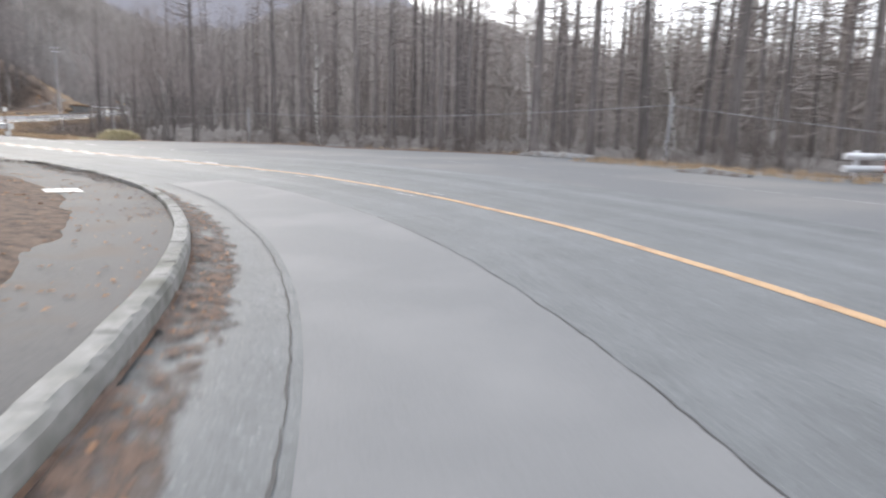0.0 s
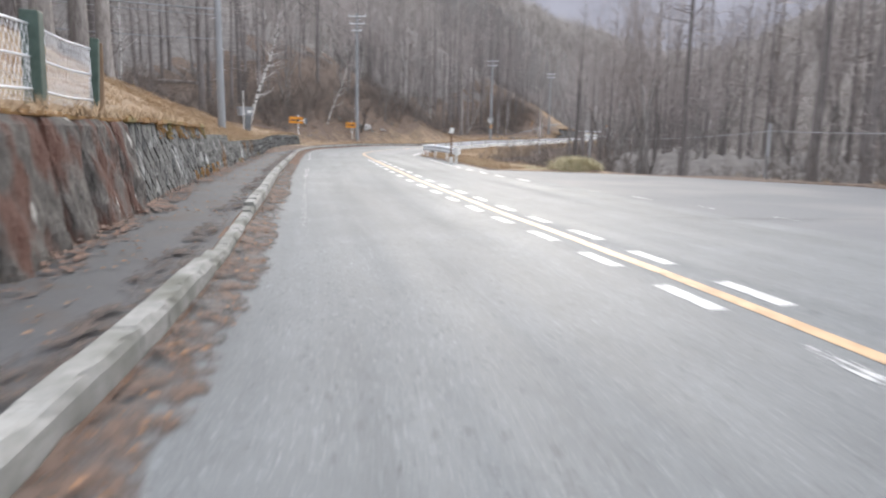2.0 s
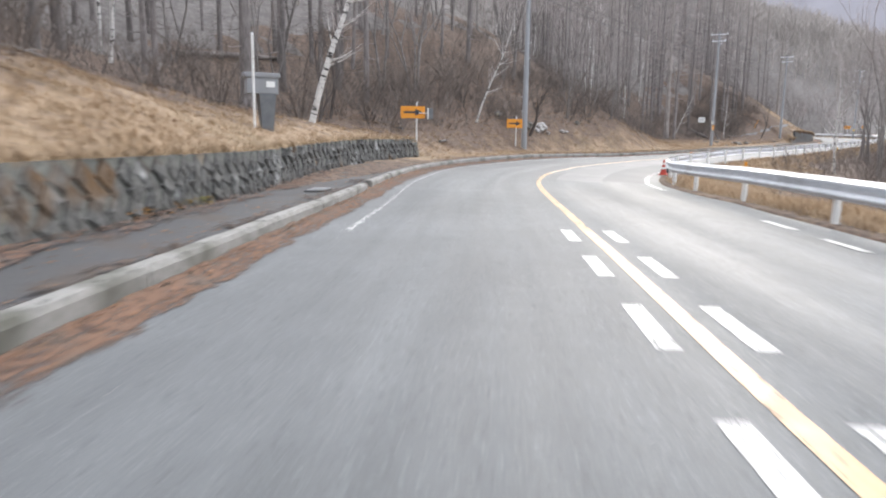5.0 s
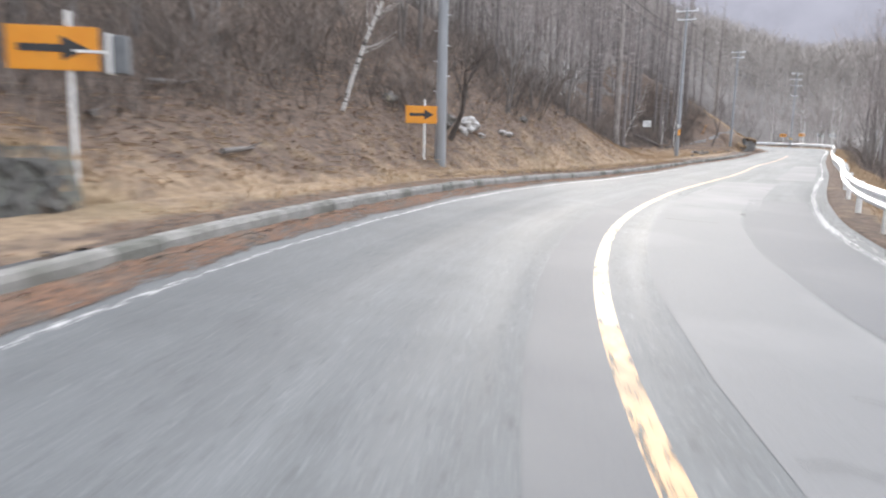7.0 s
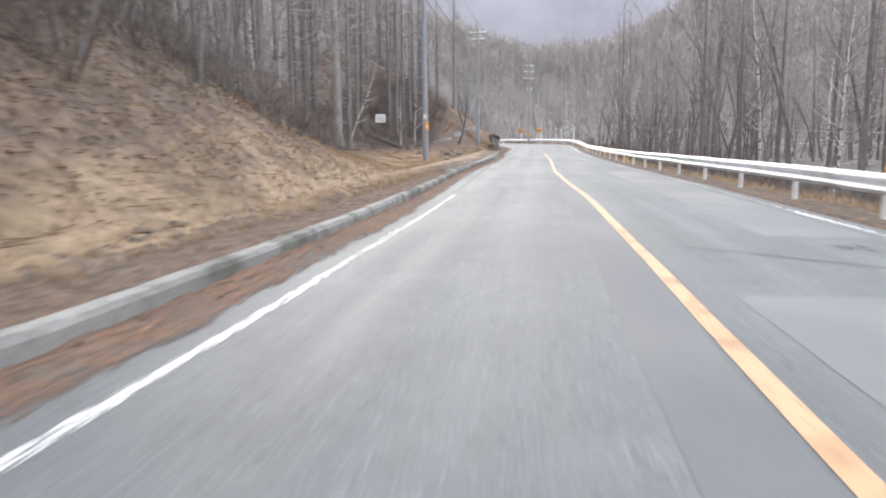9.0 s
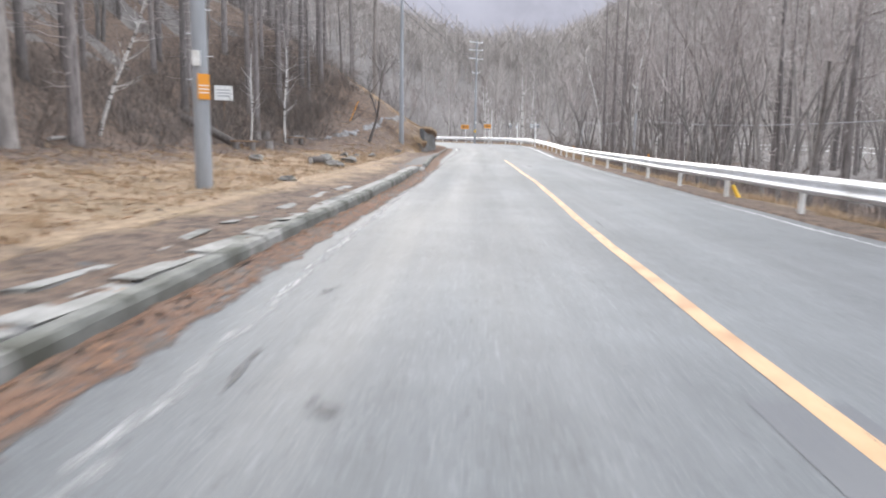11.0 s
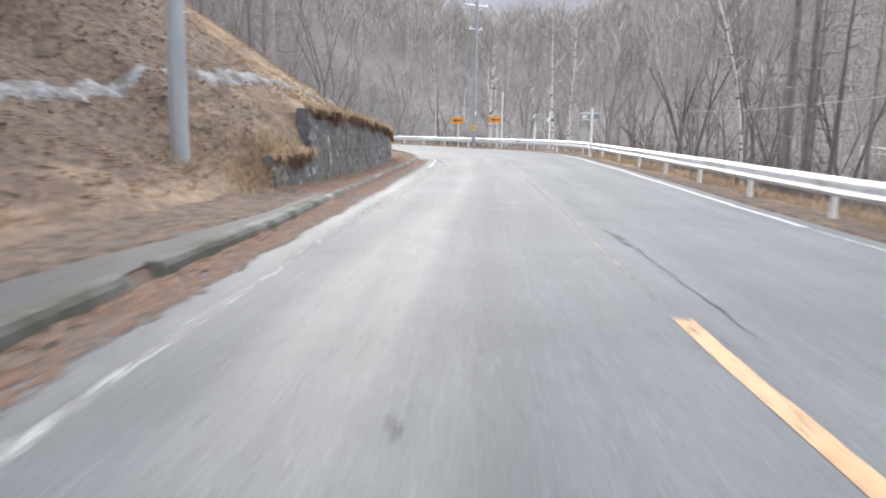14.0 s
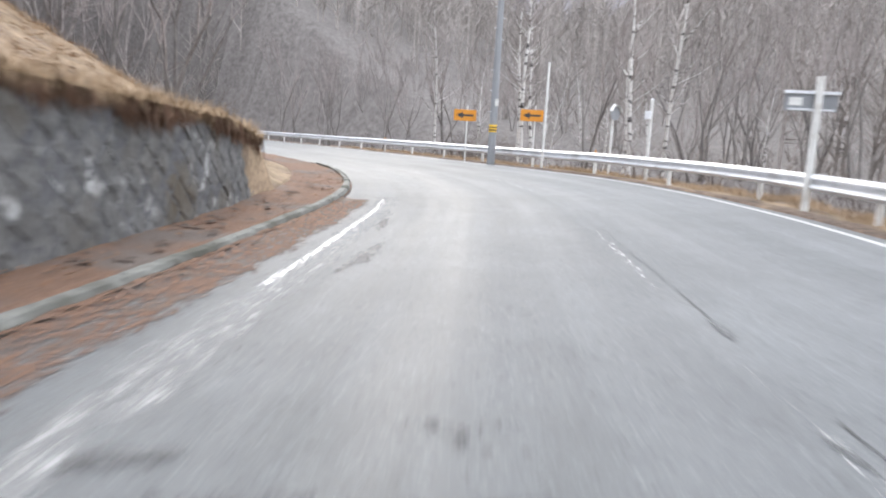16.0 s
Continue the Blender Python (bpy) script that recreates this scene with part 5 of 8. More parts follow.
def arrow_sign(where, base_drop, face, turn, left, label, wide=1.06, high=0.52, post_shift=0.1, top=0.16):
    """An orange board with a black arrow on a white post; where: the board's middle; face turned to the driver."""
    t = thing("arrow_sign", (where[0], where[1], where[2] - base_drop), label, "road sign", turn)
    z = base_drop
    post = part("post", rod((post_shift, 0.045, -0.5), (post_shift, 0.045, z + high / 2 + top), 0.032, sides=14), M_POSTPAINT, t, "white painted post")
    part("post_cap", rod((post_shift, 0.045, z + high / 2 + top), (post_shift, 0.045, z + high / 2 + top + 0.03), 0.036, 0.02, 12), M_POSTPAINT, post)
    board = part("board", box(wide, 0.02, high, (0, 0, z), 0.008), M_ORANGE, t, "orange board")
    for dz in (-0.13, 0.13):
        part("clamp", box(0.12, 0.05, 0.04, (post_shift, 0.03, z + dz), 0.005), M_STEEL, board)
    q = -1 if left else 1
    ab = bmesh.new()
    pts = [(-0.40, -0.045), (0.1, -0.045), (0.1, -0.15), (0.42, 0.0), (0.1, 0.15), (0.1, 0.045), (-0.40, 0.045)]
    vs = [ab.verts.new((q * x * wide / 1.06, -0.014, z + y * high / 0.52)) for x, y in pts]
    vb = [ab.verts.new((v.co.x, -0.0105, v.co.z)) for v in vs]
    ab.faces.new(vs)
    ab.faces.new(vb[::-1])
    for i in range(len(vs)):
        ab.faces.new((vs[i], vb[i], vb[(i + 1) % len(vs)], vs[(i + 1) % len(vs)]))
    bmesh.ops.recalc_face_normals(ab, faces=ab.faces[:])
    part("arrow", ab, M_BLACK, board, "black arrow")
    return t


first = arrow_sign((-50.17, 51.42, 2.05), 1.98, 0, 52, False, "orange arrow board with a dark lamp box on a white post", post_shift=0.17)
q = first.matrix_basis.inverted() @ Vector((-49.72, 51.98, 1.99))
part("bracket", box(0.5, 0.035, 0.035, (q.x - 0.22, q.y, q.z + 0.03), 0.005), M_POSTPAINT, first, "white bracket arm")
lamp_box = part("lamp_box", box(0.19, 0.15, 0.46, (q.x + 0.07, q.y, q.z), 0.02), M_SLATE, first, "dark grey lamp box")
part("plate", box(0.05, 0.17, 0.48, (q.x - 0.05, q.y - 0.005, q.z + 0.005), 0.008), M_POSTPAINT, lamp_box, "white edge plate")
arrow_sign((-56.0, 63.0, 1.87), 1.76, 0, 47, False, "orange arrow board on a white post by the grassy slope", wide=0.94)
arrow_sign((-86.81, 183.9, 4.08), 2.0, 0, 21, True, "orange arrow board behind the guardrail beside a pole")
arrow_sign((-83.59, 183.95, 4.18), 2.1, 0, 19, True, "orange arrow board behind the guardrail on two posts", post_shift=0.15)

# ---------------------------------------------------------------- small things by the road
def plain_post(where, tall, r, mat, name, label, category, lean=0.0, cap=True):
    t = thing(name, where, label, category)
    t.matrix_basis = t.matrix_basis @ pose(0, 0, 0, 0, lean, 0)
    part("shaft", rod((0, 0, -0.4), (0, 0, tall), r, r * 0.92, 14), mat, t)
    if cap:
        part("cap", rod((0, 0, tall), (0, 0, tall + 0.04), r * 1.1, r * 0.5, 14), M_STEEL, t)
    return t


# notice post and box on the bank
post = plain_post(on_ground(64.28, 7.52, -0.15), 2.2, 0.032, M_POSTPAINT, "marker_post", "thin white marker post on the grass bank", "post")
meter = thing("meter_box", on_ground(64.75, 7.5, -0.36), "grey steel box with a broad lid on a dark pedestal", "box", heading(64) + 30)
foot_mesh = rod((0.12, 0, -0.6), (0.12, 0, 0.52), 0.2, 0.31, 4)
bmesh.ops.transform(foot_mesh, matrix=Matrix.Translation((0.12, 0, 0)) @ Matrix.Rotation(radians(45), 4, "Z") @ Matrix.Translation((-0.12, 0, 0)), verts=foot_mesh.verts[:])
part("pedestal", foot_mesh, M_SLATE, meter, "dark tapered pedestal")
case = part("case", box(0.82, 0.4, 0.42, (0, 0, 0.72), 0.02), M_POLE, meter)
part("lid", box(0.92, 0.48, 0.13, (0, 0, 0.99), 0.03), M_POLE, case, "thick rounded grey lid")
part("plate", box(0.22, 0.012, 0.15, (0.2, -0.206, 0.76), 0.004), M_POSTPAINT, case, "white plate")

# steel drain grate let into the walkway
grate = thing("drain_grate", spot(61.4, 5.12, 0.15), "worn steel drain grate let into the walkway", "drain grate", heading(61.4))
part("frame", box(0.42, 0.9, 0.016, (0, 0, 0.0), 0.004), M_BLACK, grate, "dark recessed frame")
for k in range(6):
    part("bar", box(0.022, 0.86, 0.02, (-0.16 + 0.064 * k, 0, 0.012), 0.004), M_POLE, grate)

# mirror post at the start of the rail
mp = thing("delineator", (-26.85, 42.05, -0.22), "brown post with a small white plate", "road post", heading(50))
part("shaft", rod((0, 0, -0.3), (0, 0, 1.8), 0.045, sides=12), M_WOOD, mp)
plate = box(0.2, 0.02, 0.26, (0, 0, 0), 0.006)
bmesh.ops.transform(plate, matrix=Matrix.Translation((0, -0.06, 1.55)) @ Matrix.Rotation(radians(12), 4, "Y"), verts=plate.verts[:])
part("plate", plate, M_POSTPAINT, mp, "small white plate")
part("base_plate", box(0.16, 0.1, 0.34, (0, -0.06, 0.1), 0.01), M_POSTPAINT, mp)

# red cone in the bend
cone = thing("traffic_cone", spot(76.8, -3.86, 0.0), "red traffic cone with white bands at the road edge", "traffic cone", 20)
cone.scale = (0.86, 0.86, 0.86)
part("foot", box(0.38, 0.38, 0.045, (0, 0, 0.03), 0.012), M_CONE, cone)
body = part("body", rod((0, 0, 0.05), (0, 0, 0.72), 0.15, 0.03, 20), M_CONE, cone)
for z in (0.28, 0.48):
    r = 0.15 - (z - 0.05) / 0.67 * 0.12
    part("band", rod((0, 0, z), (0, 0, z + 0.11), r + 0.004, r - 0.0165, 20), M_POSTPAINT, body, "white reflecting band")

drum = thing("striped_marker", spot(78.9, -3.98, 0.0), "squat marker with black and white bands at the road edge", "road marker")
part("foot", rod((0, 0, 0), (0, 0, 0.06), 0.3, 0.28, 18), M_BLACK, drum)
for k in range(5):
    part("band", rod((0, 0, 0.06 + 0.13 * k), (0, 0, 0.19 + 0.13 * k), 0.25 - 0.03 * k, 0.22 - 0.03 * k, 18), M_POSTPAINT if k % 2 else M_BLACK, drum, "white band" if k % 2 else "black band")

# cable posts along the valley side
CABLE_POSTS = [((9.1, 28.6), 2.95, 0.07, 3), ((-13.9, 48.6), 3.1, 0.07, 0), ((-37.6, 78.1), 3.3, 0.08, 0), ((-52.3, 116.2), 3.9, 0.09, 0), ((-62.4, 145.6), 4.2, 0.1, 1), ((-70.0, 176.0), 4.2, 0.09, 0), ((30.5, 6.0), 3.2, 0.08, 0)]
tops = []
for (x, y), tall, r, lean in CABLE_POSTS:
    s, d = nearest([x], [y])
    base = on_ground(float(s[0]), float(d[0]))
    o = plain_post((x, y, base.z), tall, r, M_PALEPOST, "cable_post", "weathered grey concrete post with a slung wire", "post", lean, cap=False)
    tagged(o, group="wire posts along the forest edge")
    tops.append(Vector((x, y, base.z + tall - 0.35)))
order = [6, 0, 1, 2, 3, 4, 5]
for a, b in zip(order[:-1], order[1:]):
    cable(tops[a] + Vector((0, 0, 0)), tops[b], 0.35, 0.016, "thin wire strung between concrete posts", M_PALEPOST)

# pipe barrier with a striped snow pole at the layby's edge
pipe = thing("pipe_barrier", (11.55, 19.9, -0.15), "double steel pipe barrier at the layby edge", "barrier", 12)
for z in (0.42, 0.78):
    part("pipe", rod((0, 0, z), (5.2, 0, z), 0.1, sides=16), M_STEEL, pipe)
for x in (0.5, 2.6, 4.7):
    part("post", rod((x, 0.14, -0.3), (x, 0.14, 0.95), 0.07, sides=12), M_STEEL, pipe)
snow_pole = thing("snow_pole", (12.2, 18.9, -0.15), "red and white striped snow pole with an amber lamp", "road post")
for k in range(9):
    part("band", rod((0, 0, k * 0.38), (0, 0, k * 0.38 + 0.38), 0.045, sides=12), M_CONE if k % 2 else M_POSTPAINT, snow_pole, "red band" if k % 2 else "white band")
part("lamp", rod((0, -0.09, 1.1), (0, -0.09, 1.27), 0.085, 0.07, 14), M_LAMP, snow_pole, "round amber lamp")

# posts, board and mirror on the outside of the last bend
board_post = thing("sign_post", (-74.1, 168.45, 1.85), "white post with a grey direction board seen from behind", "road sign", 12)
part("post", rod((0, -0.08, -0.4), (0, -0.08, 2.35), 0.075, sides=16), M_POSTPAINT, board_post)
brd = part("board", box(1.02, 0.025, 0.34, (-0.1, 0.03, 1.84), 0.008), M_POLE, board_post, "grey back of a board")
part("sticker", box(0.26, 0.006, 0.16, (-0.4, 0.013, 1.86), 0.002), M_POSTPAINT, brd, "pale label")
part("brace", box(1.06, 0.05, 0.06, (-0.1, -0.005, 2.04), 0.006), M_STEEL, brd)
part("brace", box(0.9, 0.03, 0.04, (-0.1, 0.0, 1.7), 0.005), M_STEEL, brd)
plain_post((-82.3, 180.9, 1.95), 4.15, 0.05, M_POSTPAINT, "tall_white_post", "tall thin white post with a small lamp head", "post")
small = plain_post((-77.8, 176.15, 1.95), 2.4, 0.055, M_POSTPAINT, "white_post", "white post with a small meter box", "post")
part("box", box(0.2, 0.16, 0.26, (-0.1, -0.06, 1.9), 0.015), M_STEEL, small)
mirror = thing("traffic_mirror", (-79.3, 178.6, 1.9), "round traffic mirror on a bent white post", "traffic mirror", 60)
part("post", rod((0, 0, -0.4), (0, 0, 2.5), 0.04, sides=14), M_POSTPAINT, mirror)
disc = rod((0, -0.09, 2.15), (0, -0.05, 2.15), 0.27, 0.25, 28)
part("back_plate", disc, M_POLE, mirror, "grey back of the mirror")
hood = bmesh.new()
for k in range(9):
    a = radians(20 + 140 * k / 8)
    q = box(0.1, 0.16, 0.012, (0, 0, 0), 0.003)
    bmesh.ops.transform(q, matrix=Matrix.Translation((0.28 * math.cos(a), -0.11, 2.15 + 0.28 * math.sin(a))) @ Matrix.Rotation(math.pi / 2 - a, 4, "Y"), verts=q.verts[:])
    join(hood, q)
part("hood", hood, M_POSTPAINT, mirror, "white sun hood")

stay = thing("stay_guard", spot(133.85, -4.66, 0.0), "short slanting yellow plastic stay guard behind the guardrail", "guard", heading(134))
part("tube", rod((0.04, -0.03, -0.12), (-0.14, 0.1, 0.29), 0.05, sides=12), M_LAMP, stay)
part("tip", rod((-0.14, 0.1, 0.29), (-0.148, 0.106, 0.308), 0.05, 0.03, 12), M_LAMP, stay)

# thick dark green fence posts with sagging wire mesh on the bank behind the rough wall
fence = thing("mesh_fence", on_ground(28.7, 6.75), "low wire mesh fence between thick dark green posts", "fence")
finv = fence.matrix_basis.inverted()
feet = [finv @ on_ground(s, d) for s, d in ((24.5, 7.4), (26.3, 6.78), (29.4, 6.72), (31.55, 6.62))]
for k, f in enumerate(feet):
    wide = 0.21 if k < 3 else 0.12
    pb = box(wide, wide, 1.6, (0, 0, 0.34), 0.02)
    bmesh.ops.transform(pb, matrix=Matrix.Translation(f) @ pose(0, 0, 0, 0, 2 * k - 3, heading(28.7)), verts=pb.verts[:])
    part("post", pb, M_GREEN, fence, "dark green post")
part("end_post", rod(feet[3] + Vector((-0.13, 0.12, -0.5)), feet[3] + Vector((-0.2, 0.2, 1.1)), 0.075, 0.07, 10), M_WOOD, fence, "leaning brown wooden post")
for f0, f1 in zip(feet[:-1], feet[1:]):
    for z in (0.22, 0.6, 0.98):
        mid = f0.lerp(f1, 0.5) + Vector((0, 0, z - 0.03))
        rb = rod(f0 + Vector((0, 0, z)), mid, 0.016, sides=6)
        rod(mid, f1 + Vector((0, 0, z)), 0.016, sides=6, bm=rb)
        part("rail", rb, M_STEEL, fence)
    wb = bmesh.new()
    for i in range(24):
        a, b = f0.lerp(f1, i / 23), f0.lerp(f1, min(1, (i + 4) / 23))
        rod(a + Vector((0, 0, 0.06)), b + Vector((0, 0, 0.96)), 0.004, sides=3, bm=wb)
        rod(b + Vector((0, 0, 0.06)), a + Vector((0, 0, 0.96)), 0.004, sides=3, bm=wb)
    part("mesh_panel", wb, M_STEEL, fence, "diamond wire mesh")


# ---------------------------------------------------------------- rocks, stumps, snow
def lump(name, where, size, mat, label, category, seed, flat=0.6, turn=0.0, group="", rough=0.25, cut=2):
    """A rounded, broken lump that is sunk a little into the ground."""
    bm = bmesh.new()
    bmesh.ops.create_icosphere(bm, subdivisions=cut, radius=1.0)
    for v in bm.verts:
        k = 1 + rough * noise.noise(v.co * 1.3 + Vector((seed * 3.1, seed, 0))) + 0.4 * rough * noise.noise(v.co * 3.1 + Vector((seed, 0, seed)))
        v.co = Vector((v.co.x * size[0], v.co.y * size[1], v.co.z * size[2])) * k
    me = bpy.data.meshes.new(name)
    bm.to_mesh(me)
    bm.free()
    me.materials.append(mat)
    ob = new(name, me)
    ob.matrix_basis = pose(where[0], where[1], where[2] + size[2] * (flat - 0.25), 0, 0, turn)
    return tagged(ob, label, category, group)


rng = random.Random(11)
for s, d, a, b, c in ((145.4, 7.3, .55, .34, .26), (143.8, 7.9, .42, .36, .24), (141.6, 7.2, .5, .32, .22), (133.9, 6.75, .3, .2, .14), (147.4, 8.7, .28, .22, .16),
                      (148.8, 8.2, .34, .2, .16), (150.3, 7.9, .4, .24, .15), (152.2, 7.4, .3, .22, .16), (139.5, 9.4, .3, .25, .2), (160.5, 7.0, .25, .2, .16)):
    lump("rock", on_ground(s, d), (a * 1.05, b, c * 0.72), M_ROCK, "weathered grey boulder lying in the dry grass", "rock", s, rough=0.6, turn=heading(s) + rng.uniform(60, 120), group="boulders on the grass")
for s, d, a, b, c in ((90.2, 8.5, .5, .36, .32), (89.4, 8.9, .42, .3, .3), (88.6, 9.6, .3, .26, .22), (98.2, 8.8, .24, .2, .16)):
    lump("rock", on_ground(s, d), (a, b, c), M_ROCK, "dark boulder stuck in the steep bank", "rock", s, turn=rng.uniform(0, 180), group="boulders in the bank", rough=0.5, cut=3)
for s, d, a, b, c in ((91.9, 8.3, .58, .36, .3), (91.0, 8.05, .2, .16, .2), (94.5, 8.1, .24, .17, .12), (94.95, 8.0, .22, .16, .12), (92.3, 7.95, .17, .13, .1)):
    lump("pale_rock", on_ground(s, d), (b, a, c), M_PALEROCK, "pale whitish rock jutting out of the steep bank", "rock", s + 0.3, turn=heading(s) + rng.uniform(-12, 12), group="pale rocks in the bank", rough=0.5, cut=3)
def snow(s0, s1, path, width, thick, label, seed):
    """A thin irregular sheet of old snow that lies along the ground."""
    g3 = random.Random(seed)
    n, m = max(6, int((s1 - s0) / 0.14)), 9
    ss = np.linspace(s0, s1, n)
    mid = np.array([path(v) for v in ss]) + 0.16 * ripple(ss, ss * 0 + seed, 0.5, seed)
    end = np.sin(np.pi * np.linspace(0.04, 0.96, n)) ** 0.5
    half = width * 0.5 * end * (1 + 0.35 * ripple(ss, ss * 0, 0.4, seed + 2) + 0.2 * ripple(ss, ss * 0, 0.13, seed))
    u = np.linspace(-1, 1, m)[None]
    S, D = np.repeat(ss[:, None], m, 1), mid[:, None] + half[:, None] * u
    body_ = thick * (1 - u ** 4) * end[:, None] * (0.75 + 0.45 * ripple(S, D, 0.28, seed + 1)) - 0.02 * (np.abs(u) > 0.99)
    v = place(S, D, beside(S, D) + np.maximum(body_, -0.02)).reshape(-1, 3)
    i = (np.arange(n - 1)[:, None] * m + np.arange(m - 1)[None, :]).ravel()
    f = np.stack([i, i + m, i + m + 1, i + 1], 1)[:, ::-1]
    return tagged(mesh_object("snow_patch", v, f, M_SNOW, smooth=True), label, "snow", "old snow")


SNOW_D = ((148, 12.8), (156, 11.9), (159, 11.2), (162.6, 10.2), (165.6, 9.62), (168, 9.4), (169.5, 8.8), (171, 8.25), (173, 7.95), (176, 8.35), (179, 8.5), (182, 8.2), (188, 8.5))
for k, (a, b, w) in enumerate(((153.2, 157.6, .5), (158.4, 163.6, .6), (164.2, 168.8, .6), (169.3, 174.8, .75), (175.2, 179.0, .55), (179.8, 182.2, .4), (183.4, 186.6, .35))):
    snow(a, b, lambda s: float(at(SNOW_D, s)), w * 0.82, 0.13, "dirty grey-white ribbon of old snow along the slope", k)
for k, (x, y, l, w) in enumerate(((4.9, 29.2, 2.8, .8), (-6.3, 39.6, 1.6, .7), (-13.5, 47.2, 1.6, .8), (7.9, 20.8, 1.8, .5))):
    s_, d_ = nearest([x], [y])
    snow(float(s_[0]) - l / 2, float(s_[0]) + l / 2, lambda s: float(d_[0]), w, 0.2, "low heap of old snow at the layby edge", 30 + k)
for s, d in ((148.6, 11.7), (150.8, 13.0), (152.0, 12.9)):
    st = thing("tree_stump", on_ground(s, d), "cut grey tree stump at the edge of the wood", "tree stump")
    sb = rod((0, 0, -0.15), (0, 0, 0.12), 0.27, 0.2, 12)
    rod((0, 0, 0.12), (0, 0, 0.42), 0.2, 0.18, 12, sb)
    part("stump", sb, M_GREYBARK, st)
    part("cut_face", rod((0, 0, 0.42), (0, 0, 0.428), 0.17, 0.165, 12), M_WOOD, st, "pale sawn face")
for s, d, turn in ((144.3, 11.4, 52), (152.6, 11.5, 62)):
    bn = thing("log_bench", on_ground(s, d), "low plank seat on two log ends", "bench", heading(s) + turn)
    part("seat", box(1.15, 0.3, 0.07, (0, 0, 0.34), 0.015), M_WOOD, bn)
    for x in (-0.38, 0.38):
        part("leg", rod((x, 0, -0.1), (x, 0, 0.31), 0.13, sides=10), M_GREYBARK, bn)
foot_, head_ = on_ground(145.2, 11.9, -0.12), on_ground(147.6, 15.3, -0.3)
big_log = thing("fallen_log", foot_, "long dark fallen log slanting down the litter slope", "log")
way_ = Vector(head_) - Vector(foot_)
lb = rod((0, 0, 0), way_ * 0.55 + Vector((0.06, 0, 0.03)), 0.17, 0.19, 12)
rod(way_ * 0.55 + Vector((0.06, 0, 0.03)), way_, 0.19, 0.22, 12, lb)
part("trunk", lb, M_DARKBARK, big_log, smooth=True)
part("cut_face", rod(way_ * -0.004, way_ * 0.001, 0.155, 0.16, 12), M_WOOD, big_log, "sawn end of the log")
low_end, high_end = on_ground(76.7, 21.4, -0.1), on_ground(80.0, 19.7, -0.1)
pale_log = thing("fallen_log", low_end, "long pale fallen log lying across the wooded slope", "log")
way_ = Vector(high_end) - Vector(low_end)
lb = rod((0, 0, 0), way_ * 0.5 + Vector((0, 0, 0.08)), 0.19, 0.17, 12)
rod(way_ * 0.5 + Vector((0, 0, 0.08)), way_ * 1.25, 0.17, 0.1, 12, lb)
part("trunk", lb, M_STOUTBARK, pale_log, smooth=True)
cut = thing("cut_log", on_ground(141.8, 7.85), "short sawn log with a pale cut face on dry grass", "log", heading(141.8) + 62)
part("wood", rod((-0.32, 0, 0.11), (0.32, 0, 0.12), 0.15, 0.15, 14), M_DARKBARK, cut)
part("cut_face", rod((-0.324, 0, 0.11), (-0.319, 0, 0.11), 0.125, 0.13, 14), M_PALEROCK, cut, "pale sawn end")
notice = thing("notice_plate", on_ground(152.3, 15.2), "white notice plate on a stake at the wood's edge", "sign", heading(140) + 20)
notice.scale = (1.5, 1.5, 1.5)
part("stake", rod((0, 0.03, -0.3), (0, 0.03, 1.1), 0.03, sides=8), M_WOOD, notice)
pl = part("plate", box(0.62, 0.02, 0.5, (0, 0, 0.95), 0.006), M_POSTPAINT, notice)
for z in (0.85, 0.95, 1.05):
    part("text_bar", box(0.44, 0.004, 0.035, (0, -0.013, z), 0.001), M_POLE, pl, "grey line of small print")
for i, (s, d, l, turn) in enumerate(((79.5, 7.4, 1.5, 10), (77.6, 8.8, 1.1, 50), (131.5, 13.5, 3.2, 40), (128.5, 12.2, 2.4, 75), (136, 14, 2.6, 20), (62, 12, 3.5, 15), (56, 13.5, 3, -10), (49, 13, 2.6, 20), (81, 10.5, 2.0, 0), (33, -16.5, 2, 30))):
    lg = thing("fallen_branch", on_ground(s, d), "fallen grey branch lying on the litter", "branch", heading(s) + turn, group="fallen branches")
    lb = rod((0, -l / 2, 0.06), (0.05, 0, 0.1), 0.06, 0.05, 8)
    rod((0.05, 0, 0.1), (-0.05, l / 2, 0.12), 0.05, 0.02, 8, lb)
    rod((0.03, 0.1, 0.1), (0.3, l * 0.3, 0.25), 0.02, 0.008, 6, lb)
    part("wood", lb, M_GREYBARK, lg)


def soil_over(s0, s1, start, mat, label, attribute=None):
    """Soil that has crept over the walkway; its border sinks into the paving."""
    def rise(s, d):
        sink = np.maximum(np.clip(1 - (d - start(s)) / 0.2, 0, 1), np.clip(1 - np.minimum(s - s0, s1 - s) / 0.5, 0, 1))
        return 0.15 + 0.03 * ripple(s, d, 1.3, 4) + 0.03 * ripple(s, d, 0.45, 8) + 0.05 * np.clip((d - 5.6), 0, 1) - 0.17 * sink
    return sheet("soil_strip", steps(s0, s1, 0.25), lambda s: np.r_[start(s), np.linspace(start(s) + 0.2, 6.36, 8)], rise, mat, label, category="soil", attribute=attribute)


